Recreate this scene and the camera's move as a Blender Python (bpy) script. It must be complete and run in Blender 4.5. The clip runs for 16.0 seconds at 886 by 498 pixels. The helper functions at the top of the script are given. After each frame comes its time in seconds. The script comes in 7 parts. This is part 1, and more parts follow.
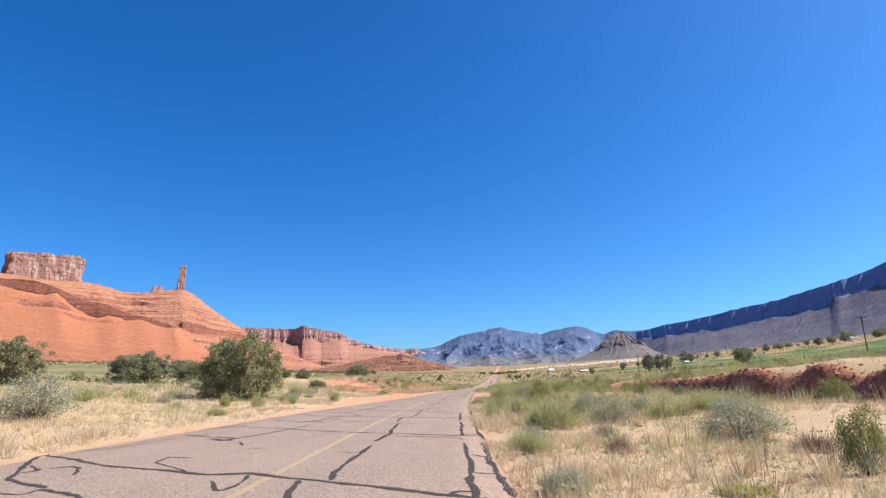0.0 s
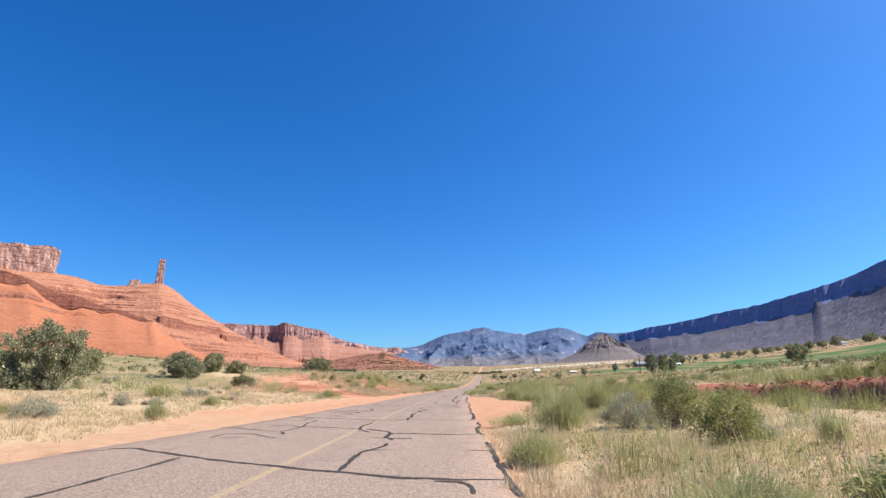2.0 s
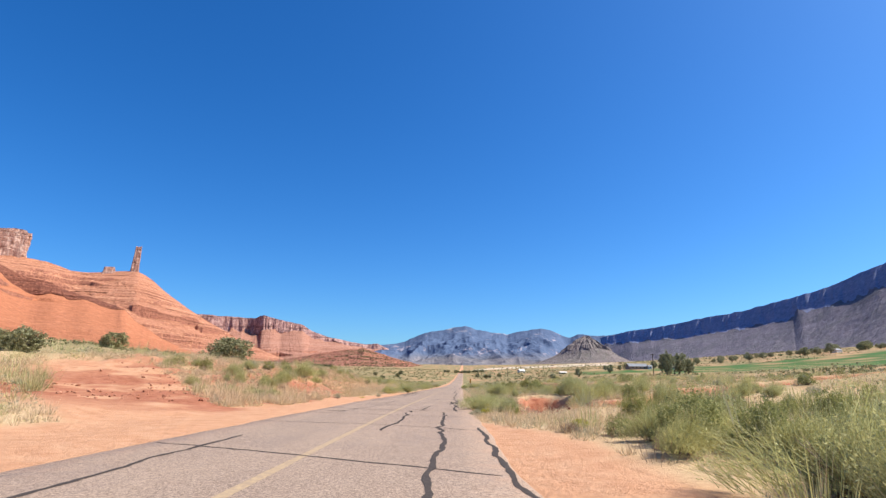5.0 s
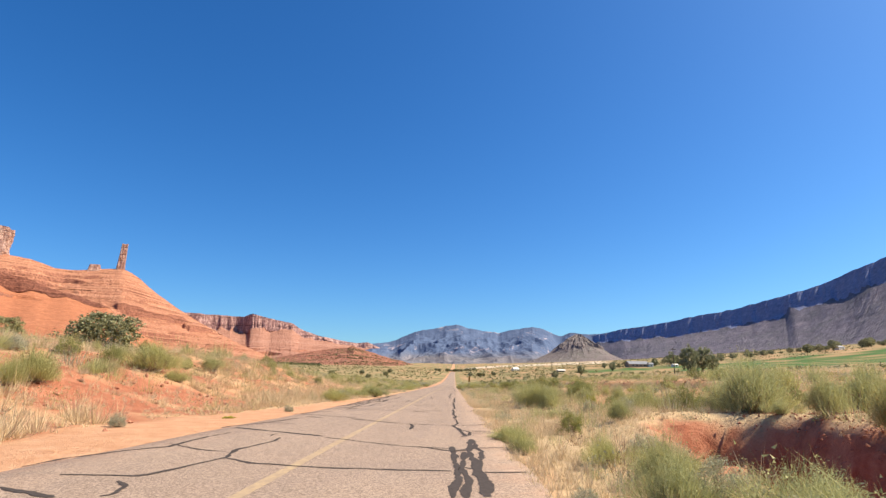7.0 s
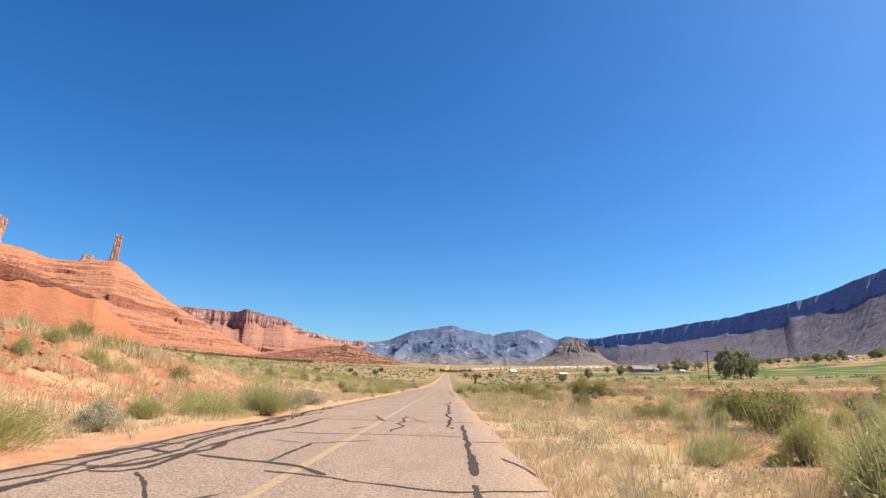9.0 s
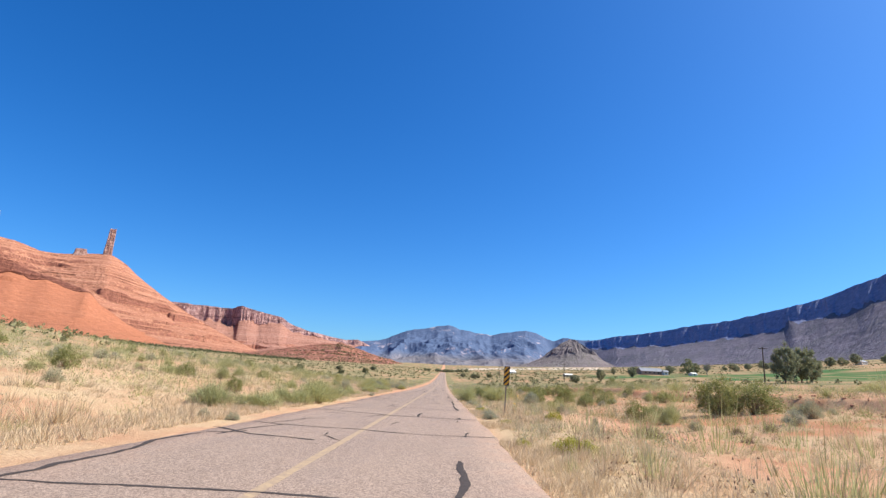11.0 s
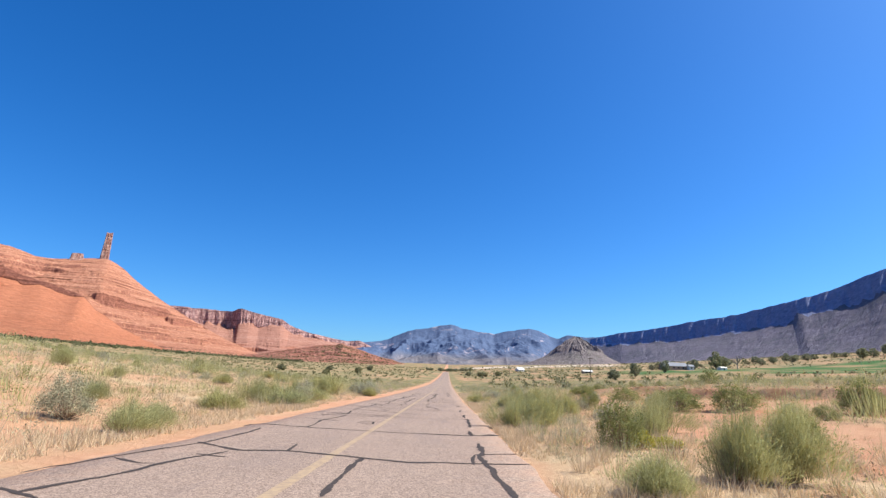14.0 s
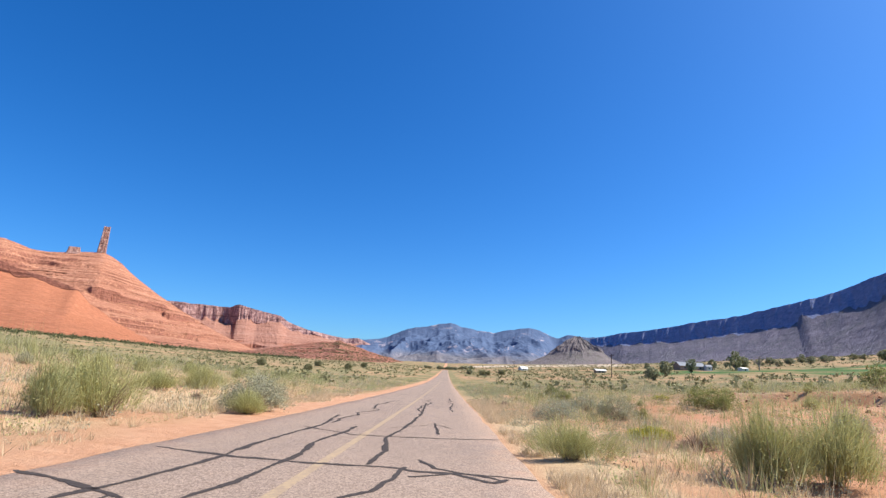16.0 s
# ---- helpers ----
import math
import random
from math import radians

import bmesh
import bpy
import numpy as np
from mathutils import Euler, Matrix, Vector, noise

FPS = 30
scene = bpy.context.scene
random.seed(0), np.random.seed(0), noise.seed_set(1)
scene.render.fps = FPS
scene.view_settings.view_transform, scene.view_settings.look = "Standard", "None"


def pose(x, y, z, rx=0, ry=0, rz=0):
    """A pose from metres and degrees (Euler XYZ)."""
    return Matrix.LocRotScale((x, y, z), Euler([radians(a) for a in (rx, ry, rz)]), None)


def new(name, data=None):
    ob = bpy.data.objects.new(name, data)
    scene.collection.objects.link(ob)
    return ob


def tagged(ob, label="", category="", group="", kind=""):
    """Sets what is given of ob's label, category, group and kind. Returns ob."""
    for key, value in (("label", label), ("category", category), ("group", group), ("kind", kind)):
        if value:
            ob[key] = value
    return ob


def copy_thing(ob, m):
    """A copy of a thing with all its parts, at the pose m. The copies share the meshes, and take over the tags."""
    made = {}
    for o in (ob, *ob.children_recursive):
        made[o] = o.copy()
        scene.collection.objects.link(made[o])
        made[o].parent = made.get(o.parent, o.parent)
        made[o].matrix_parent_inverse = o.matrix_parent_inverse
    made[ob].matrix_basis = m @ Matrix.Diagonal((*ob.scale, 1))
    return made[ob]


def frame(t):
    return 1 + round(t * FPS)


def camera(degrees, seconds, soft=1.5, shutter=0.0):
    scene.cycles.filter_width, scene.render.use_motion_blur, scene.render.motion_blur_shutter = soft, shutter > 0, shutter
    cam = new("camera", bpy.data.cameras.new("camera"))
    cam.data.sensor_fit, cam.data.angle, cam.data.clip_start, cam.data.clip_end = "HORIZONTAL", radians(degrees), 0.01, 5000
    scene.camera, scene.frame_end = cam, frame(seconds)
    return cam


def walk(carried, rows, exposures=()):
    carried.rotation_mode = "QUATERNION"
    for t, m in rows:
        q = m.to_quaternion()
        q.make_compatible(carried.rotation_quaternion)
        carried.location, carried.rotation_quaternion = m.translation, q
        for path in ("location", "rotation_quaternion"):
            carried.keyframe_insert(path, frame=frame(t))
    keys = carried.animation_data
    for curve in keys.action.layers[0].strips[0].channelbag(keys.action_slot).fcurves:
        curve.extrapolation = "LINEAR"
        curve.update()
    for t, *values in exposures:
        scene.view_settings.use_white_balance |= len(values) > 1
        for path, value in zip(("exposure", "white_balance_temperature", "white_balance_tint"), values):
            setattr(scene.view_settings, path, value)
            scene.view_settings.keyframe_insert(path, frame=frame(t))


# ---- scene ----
# camera and its drive along the road
cam = camera(76.2, 16.0, 1.4)
PATH = [
    (0, pose(0.001, 0.000, 1.486, 103.562, 1.440, 5.420)),
    (0.5, pose(-0.727, 8.334, 1.486, 103.520, 1.278, 4.959)),
    (1, pose(-1.397, 16.827, 1.486, 103.487, 1.225, 4.532)),
    (1.5, pose(-2.019, 25.223, 1.486, 103.486, 1.064, 4.122)),
    (2, pose(-2.575, 33.655, 1.486, 103.496, 0.671, 3.681)),
    (2.5, pose(-3.050, 41.738, 1.486, 103.467, 0.260, 3.333)),
    (3, pose(-3.530, 49.827, 1.486, 103.482, -0.053, 3.001)),
    (3.5, pose(-3.931, 57.746, 1.486, 103.460, -0.421, 2.701)),
    (4, pose(-4.250, 65.763, 1.486, 103.406, -0.661, 2.352)),
    (4.2, pose(-4.372, 68.923, 1.486, 103.383, -0.770, 2.134)),
    (6.3, pose(-5.373, 103.581, 1.486, 103.274, -0.560, 1.170)),
    (6.5, pose(-5.436, 106.930, 1.486, 103.246, -0.593, 1.026)),
    (7, pose(-5.557, 115.233, 1.486, 103.253, -0.662, 0.817)),
    (7.5, pose(-5.662, 123.513, 1.486, 103.312, -0.875, 0.603)),
    (8, pose(-5.768, 131.619, 1.486, 103.256, -1.130, 0.466)),
    (8.5, pose(-5.840, 140.029, 1.486, 103.350, -1.603, 0.340)),
    (9, pose(-5.896, 148.587, 1.486, 103.353, -2.085, 0.218)),
    (9.2, pose(-5.908, 152.025, 1.486, 103.411, -2.300, 0.149)),
    (11.3, pose(-5.866, 189.509, 1.486, 103.384, -2.837, -0.214)),
    (11.5, pose(-5.855, 192.869, 1.486, 103.382, -2.803, -0.195)),
    (12, pose(-5.834, 201.147, 1.486, 103.395, -2.721, -0.159)),
    (12.5, pose(-5.845, 209.151, 1.486, 103.396, -2.631, -0.078)),
    (13, pose(-5.833, 217.317, 1.486, 103.371, -2.329, -0.000)),
    (13.5, pose(-5.812, 226.021, 1.486, 103.382, -2.074, 0.073)),
    (14, pose(-5.821, 234.903, 1.486, 103.380, -1.870, 0.109)),
    (14.5, pose(-5.825, 243.904, 1.486, 103.411, -1.848, 0.111)),
    (15, pose(-5.852, 252.669, 1.486, 103.345, -1.984, 0.098)),
    (15.5, pose(-5.837, 261.654, 1.486, 103.321, -2.216, 0.043)),
    (16, pose(-5.840, 270.659, 1.486, 103.262, -2.478, -0.002)),
]
walk(cam, PATH, [(0, 0.72, 6500, 10), (4.4, 0.72, 6500, 10), (6.2, 0.80, 7700, 10), (9.3, 0.80, 7700, 10), (11.2, 0.72, 6500, 10), (16, 0.72, 6500, 10)])

# ---- sky and sun ----
SUN_AZ, SUN_EL = radians(84), radians(48)
world = bpy.data.worlds.new("sky")
scene.world = world
world.use_nodes = True
wn = world.node_tree.nodes
sky = wn.new("ShaderNodeTexSky")
sky.sky_type = "NISHITA"
sky.sun_disc = False
sky.sun_elevation, sky.sun_rotation = SUN_EL, SUN_AZ
sky.altitude, sky.air_density, sky.dust_density, sky.ozone_density = 1400, 1.0, 3.2, 3.0
deep = wn.new("ShaderNodeHueSaturation")
deep.inputs["Saturation"].default_value = 1.36
clear = wn.new("ShaderNodeMix")
clear.data_type, clear.blend_type = "RGBA", "MULTIPLY"
clear.inputs[0].default_value, clear.inputs[7].default_value = 1.0, (0.5, 0.78, 1.0, 1)
wn["Background"].inputs["Strength"].default_value = 0.113
world.node_tree.links.new(sky.outputs["Color"], deep.inputs["Color"])
world.node_tree.links.new(deep.outputs["Color"], clear.inputs[6])
world.node_tree.links.new(clear.outputs[2], wn["Background"].inputs["Color"])
sun_data = bpy.data.lights.new("sun", "SUN")
sun_data.energy, sun_data.angle, sun_data.color = 5.0, radians(0.53), (1.0, 0.95, 0.87)
sun = new("sun", sun_data)
sun_dir = Vector((math.sin(SUN_AZ) * math.cos(SUN_EL), math.cos(SUN_AZ) * math.cos(SUN_EL), math.sin(SUN_EL)))
sun.matrix_world = Matrix.Translation((0, 0, 300)) @ sun_dir.to_track_quat("Z", "Y").to_matrix().to_4x4()


# ---- noise on arrays ----
def lattice(ix, iy, seed):
    h = (ix.astype(np.int64) * 374761393 + iy.astype(np.int64) * 668265263 + seed * 974126177) & 0xFFFFFFFF
    h = ((h ^ (h >> 13)) * 1274126177) & 0xFFFFFFFF
    return ((h ^ (h >> 16)) & 0xFFFFFF) / float(0xFFFFFF)


def vnoise(x, y, seed=0):
    x, y = np.asarray(x, float), np.asarray(y, float)
    x, y = np.broadcast_arrays(x, y)
    ix, iy = np.floor(x), np.floor(y)
    fx, fy = x - ix, y - iy
    fx, fy = fx * fx * (3 - 2 * fx), fy * fy * (3 - 2 * fy)
    a, b = lattice(ix, iy, seed), lattice(ix + 1, iy, seed)
    c, d = lattice(ix, iy + 1, seed), lattice(ix + 1, iy + 1, seed)
    return (a + (b - a) * fx) * (1 - fy) + (c + (d - c) * fx) * fy


def fbm(x, y, octaves=4, seed=0):
    """Noise from -1 to 1."""
    total, amp, norm = 0.0, 1.0, 0.0
    for k in range(octaves):
        total = total + amp * (2 * vnoise(np.asarray(x) * 2 ** k + 17.3 * k, np.asarray(y) * 2 ** k - 9.1 * k, seed + k) - 1)
        norm += amp
        amp *= 0.5
    return total / norm


def smooth(a, b, v):
    t = np.clip((np.asarray(v, float) - a) / (b - a), 0, 1)
    return t * t * (3 - 2 * t)


# ---- the lie of the land ----
_Y = np.arange(-3200, 5300, 2.0)
_XC = np.interp(_Y, [-3200, -60, 0, 9, 17, 26, 34, 43, 60, 75, 100, 118, 145, 209, 286, 990, 5300],
                [200, 2.6, -3.2, -4.0, -4.65, -5.35, -5.85, -6.3, -7.05, -7.55, -8.1, -8.3, -8.3, -8.1, -7.88, -4.0, 20])
_XC = np.convolve(np.pad(_XC, 8, mode="edge"), np.ones(17) / 17, mode="valid")
_ZR = np.interp(_Y, [-3200, -300, 0, 320, 440, 620, 990, 2000, 4000, 5300], [-40, -2, 0, 0, 1.0, 4.6, 14.8, 50, 126, 170])
_ZR = np.convolve(np.pad(_ZR, 20, mode="edge"), np.ones(41) / 41, mode="valid")


def road_x(y):
    return np.interp(y, _Y, _XC)


def road_z(y):
    return np.interp(y, _Y, _ZR)


def left_edge(y):
    """How far the asphalt reaches to the left of the centre line; widest where a lay-by tapers into it."""
    return np.interp(y, [-60, 15, 31, 47, 62, 76, 82, 110, 130, 145, 200, 1090], [7.5, 7.3, 6.9, 6.1, 5.15, 4.75, 4.25, 4.4, 4.5, 4.15, 3.95, 3.95])


def right_edge(y):
    return np.interp(y, [-60, 110, 140, 160, 210, 245, 280, 1090], [4.25, 4.22, 4.18, 4.06, 4.02, 3.95, 3.8, 3.8])


def past_edge(u, y):
    """Distance out from the edge of the asphalt; negative on it."""
    return np.where(u < 0, -u - left_edge(y), u - right_edge(y))


def line_distance(x, y, pts):
    """Distance to a broken line, and how far along it."""
    best, along = np.full(np.shape(x), 1e9), np.zeros(np.shape(x))
    done = 0.0
    for (ax, ay), (bx, by) in zip(pts[:-1], pts[1:]):
        dx, dy = bx - ax, by - ay
        n = math.hypot(dx, dy)
        t = np.clip(((x - ax) * dx + (y - ay) * dy) / (n * n), 0, 1)
        d = np.hypot(x - ax - t * dx, y - ay - t * dy)
        along = np.where(d < best, done + t * n, along)
        best = np.minimum(best, d)
        done += n
    return best, along


WASH = [(26, -12), (22, 8), (19.8, 31), (18.8, 48), (17.8, 64), (16.6, 84), (22, 98)]
ARROYO = (([(1.5, 114), (1.6, 121), (1.9, 127), (3.0, 132.5)], 2.4), ([(2.0, 114.5), (6.4, 119.5), (12, 125.6), (20, 133), (30, 140.5), (44, 148)], 2.8))


def arroyo(x, y):
    """Distance outside the edge of the deep gully beside the road; negative within."""
    return np.minimum.reduce([line_distance(x, y, pts)[0] - wide for pts, wide in ARROYO])



def land(x, y):
    """Height of the ground."""
    x, y = np.asarray(x, float), np.asarray(y, float)
    u = x - road_x(y)
    z = road_z(y)
    right, left = np.maximum(u, 0), np.maximum(-u, 0)
    # the valley floor rises to both sides
    z = z + (0.072 * np.clip(right - 13, 0, 90) + 0.05 * np.maximum(right - 103, 0)) * (1 - 0.8 * smooth(1600, 4200, y)) + 0.045 * np.clip(right - 330, 0, 2500) * (1 - smooth(1000, 2200, y))
    z = z + (0.030 * np.clip(left - 8, 0, 250) + 0.075 * np.clip(left - 258, 0, 2500)) * (1 - 0.85 * smooth(700, 1900, y))
    lean = (0.035 + 0.05 * smooth(150, 215, y)) * (1 - smooth(270, 430, y))
    z = z + lean * np.clip(left - 8, 0, 110)
    near = smooth(0.4, 4.8, past_edge(u, y))
    z = z + near * (0.20 * fbm(x / 7, y / 7, 3, 3) + 0.07 * fbm(x / 1.3, y / 1.3, 2, 5))
    z = z + smooth(14, 60, np.abs(u)) * 0.8 * fbm(x / 45, y / 45, 3, 8)
    # cut bank of red earth beside the road on the uphill side
    crest = smooth(114, 146, y) * (1 - smooth(176, 212, y))
    z = z + crest * 2.3 * smooth(8.5, 19, left) * (1 - 0.75 * smooth(26, 75, left)) * (1 + 0.35 * fbm(x / 6, y / 6, 3, 21))
    z = z + crest * 0.4 * smooth(8, 14, left) * fbm(x / 1.6, y / 1.6, 3, 23)
    # dry wash with a steep far bank
    d, s = line_distance(x, y, WASH)
    inner = np.where(x > np.interp(y, [p[1] for p in WASH], [p[0] for p in WASH]), 1, -1)
    sd = d * inner + 0.9 * fbm(x / 3.5, y / 3.5, 3, 31)
    span = smooth(-30, -5, y) * (1 - smooth(82, 97, y))
    rise = np.interp(y, [0, 31, 64, 85], [1.25, 1.15, 0.4, 0.15]) * (0.55 + 0.9 * vnoise(x / 5, y / 5, 33))
    z = z + span * (rise * smooth(-0.3, 1.3, sd) * (1 - 0.6 * smooth(8, 30, sd)) - 1.15 * smooth(-7.0, -1.5, sd) * (1 - smooth(-0.3, 1.3, sd)) + 0.55 * (1 - smooth(1.0, 3.5, np.abs(sd))) * fbm(x / 1.5, y / 1.5, 3, 35))
    # gully that the road crosses
    pit = arroyo(x, y) + 1.5 * fbm(x / 7, y / 7, 2, 47) * smooth(11, 15, u) + 0.8 * fbm(x / 2.4, y / 2.4, 4, 41) + 0.45 * np.abs(fbm(x / 0.9, y / 0.9, 3, 43))
    z = z - 3.6 * (0.85 * (1 - smooth(-0.7, 0.0, pit)) + 0.15 * (1 - smooth(-2.4, -0.3, pit))) + 0.9 * (1 - smooth(-0.6, 0.1, pit)) * fbm(x / 1.1, y / 1.1, 4, 45) + 0.5 * smooth(-0.2, 0.9, pit) * (1 - smooth(1.6, 8.0, pit)) * smooth(7.0, 9.5, u)
    # low red scarp across the flat further on
    edge = u - 26 - 5 * fbm(y / 18, 0 * y, 2, 51)
    z = z + 0.8 * smooth(0, 1.0, edge) * (1 - smooth(10, 40, edge)) * smooth(150, 175, y) * (1 - smooth(300, 340, y))
    flat = 1 - smooth(0.1, 1.4, past_edge(u, y))
    return z * (1 - flat) + flat * (road_z(y) - 0.05)


# ---- mesh tools ----
def link(name, data, material, parent=None, label="", category="", group="", kind=""):
    ob = new(name, data)
    if material is not None and not data.materials:
        data.materials.append(material)
    if parent is not None:
        ob.parent = parent
    return tagged(ob, label, category, group, kind)


def part(name, bm, material, parent, label=""):
    data = bpy.data.meshes.new(name)
    bm.to_mesh(data)
    bm.free()
    return link(name, data, material, parent, label)


def soup(name, verts, faces, smooth_shade=False):
    """A mesh from arrays; faces all with the same number of corners."""
    data = bpy.data.meshes.new(name)
    verts, faces = np.asarray(verts, np.float32), np.asarray(faces, np.int32)
    n, k = faces.shape
    data.vertices.add(len(verts))
    data.vertices.foreach_set("co", verts.ravel())
    data.loops.add(n * k)
    data.loops.foreach_set("vertex_index", faces.ravel())
    data.polygons.add(n)
    data.polygons.foreach_set("loop_start", np.arange(0, n * k, k, dtype=np.int32))
    data.polygons.foreach_set("use_smooth", np.full(n, smooth_shade))
    data.update(calc_edges=True)
    return data


def grid_faces(rows, cols, wrap=False):
    i, j = np.meshgrid(np.arange(rows - 1), np.arange(cols if wrap else cols - 1), indexing="ij")
    a, b = i * cols + j, i * cols + (j + 1) % cols
    return np.stack([a, b, b + cols, a + cols], -1).reshape(-1, 4)


def floats(data, name, values):
    at = data.attributes.new(name, "FLOAT", "POINT")
    at.data.foreach_set("value", np.asarray(values, np.float32).ravel())


def box(bm, sx, sy, sz, at=(0, 0, 0), rot=None):
    m = Matrix.Translation(at) @ (rot or Matrix.Identity(4)) @ Matrix.Diagonal((sx, sy, sz, 1))
    return bmesh.ops.create_cube(bm, size=1, matrix=m)


def rod(bm, p, q, r0, r1, seg=8):
    p, q = Vector(p), Vector(q)
    d = q - p
    m = Matrix.Translation((p + q) / 2) @ d.to_track_quat("Z", "Y").to_matrix().to_4x4()
    return bmesh.ops.create_cone(bm, cap_ends=True, segments=seg, radius1=r0, radius2=r1, depth=d.length, matrix=m)


# ---- materials ----
class Nodes:
    """A node material built up step by step."""

    def __init__(self, name, rough=0.9, spec=0.2):
        self.mat = bpy.data.materials.new(name)
        self.mat.use_nodes = True
        self.tree = self.mat.node_tree
        self.bsdf = self.tree.nodes["Principled BSDF"]
        self.bsdf.inputs["Roughness"].default_value = rough
        self.bsdf.inputs["Specular IOR Level"].default_value = spec

    def add(self, kind, **values):
        n = self.tree.nodes.new(kind)
        for k, v in values.items():
            n.inputs[k].default_value = v
        return n

    def join(self, a, b):
        self.tree.links.new(a, b)

    def coords(self, scale=(1, 1, 1), source="Object"):
        m = self.add("ShaderNodeMapping", Scale=scale)
        self.join(self.add("ShaderNodeTexCoord").outputs[source], m.inputs["Vector"])
        return m.outputs["Vector"]

    def noise(self, scale, detail=4.0, rough=0.6, vector=None, distortion=0.0):
        n = self.add("ShaderNodeTexNoise", Scale=scale, Detail=detail, Roughness=rough, Distortion=distortion)
        self.join(vector if vector is not None else self.coords(), n.inputs["Vector"])
        return n.outputs["Fac"]

    def cells(self, scale, vector=None, out="Distance"):
        n = self.add("ShaderNodeTexVoronoi", Scale=scale)
        self.join(vector if vector is not None else self.coords(), n.inputs["Vector"])
        return n.outputs[out]

    def ramp(self, fac, stops):
        n = self.tree.nodes.new("ShaderNodeValToRGB")
        while len(n.color_ramp.elements) < len(stops):
            n.color_ramp.elements.new(0.5)
        for e, (p, c) in zip(n.color_ramp.elements, stops):
            e.position = p
            e.color = (*c, 1) if isinstance(c, tuple) else (c, c, c, 1)
        self.join(fac, n.inputs["Fac"])
        return n.outputs["Color"]

    def mix(self, fac, a, b, blend="MIX"):
        n = self.tree.nodes.new("ShaderNodeMix")
        n.data_type, n.blend_type = "RGBA", blend
        for sock, v in ((n.inputs[0], fac), (n.inputs[6], a), (n.inputs[7], b)):
            if isinstance(v, (int, float)):
                sock.default_value = v
            elif isinstance(v, tuple):
                sock.default_value = (*v, 1)
            else:
                self.join(v, sock)
        return n.outputs[2]

    def calc(self, op, a, b=0.0):
        n = self.tree.nodes.new("ShaderNodeMath")
        n.operation = op
        for sock, v in zip(n.inputs, (a, b)):
            if isinstance(v, (int, float)):
                sock.default_value = v
            else:
                self.join(v, sock)
        return n.outputs[0]

    def attr(self, name):
        n = self.tree.nodes.new("ShaderNodeAttribute")
        n.attribute_name = name
        return n.outputs["Fac"]

    def height(self, axis=2, source="Object"):
        n = self.tree.nodes.new("ShaderNodeSeparateXYZ")
        self.join(self.coords(source=source), n.inputs[0])
        return n.outputs[axis]

    def random(self):
        return self.tree.nodes.new("ShaderNodeObjectInfo").outputs["Random"]

    def island(self):
        return self.tree.nodes.new("ShaderNodeNewGeometry").outputs["Random Per Island"]

    def bump(self, fac, strength=0.5, distance=0.02):
        n = self.add("ShaderNodeBump", Strength=strength, Distance=distance)
        self.join(fac, n.inputs["Height"])
        self.join(n.outputs["Normal"], self.bsdf.inputs["Normal"])

    def done(self, color):
        if isinstance(color, tuple):
            self.bsdf.inputs["Base Color"].default_value = (*color, 1)
        else:
            self.join(color, self.bsdf.inputs["Base Color"])
        return self.mat


def foliage(name, low, high, seen_through=0.25):
    """Leaves or blades that vary from one to the next and let some light through."""
    n = Nodes(name, 0.75, 0.15)
    c = n.ramp(n.island(), [(0.0, low), (1.0, high)])
    c = n.mix(n.calc("MULTIPLY", n.random(), 0.35), c, tuple(0.5 * (a + b) * k for a, b, k in zip(low, high, (1.25, 1.1, 0.7))))
    n.done(c)
    t = n.tree.nodes.new("ShaderNodeBsdfTranslucent")
    n.join(c, t.inputs["Color"])
    m = n.tree.nodes.new("ShaderNodeMixShader")
    m.inputs[0].default_value = seen_through
    n.join(n.bsdf.outputs[0], m.inputs[1])
    n.join(t.outputs[0], m.inputs[2])
    n.join(m.outputs[0], n.tree.nodes["Material Output"].inputs["Surface"])
    return n.mat


def plain(name, color, rough=0.7, spec=0.3, grain=30.0, amount=0.25, metal=0.0):
    n = Nodes(name, rough, spec)
    n.bsdf.inputs["Metallic"].default_value = metal
    f = n.noise(grain, 5)
    n.bump(f, 0.3, 0.004)
    return n.done(n.mix(n.ramp(f, [(0.35, 0.0), (0.7, 1.0)]), color, tuple(c * (1 - amount) for c in color)))


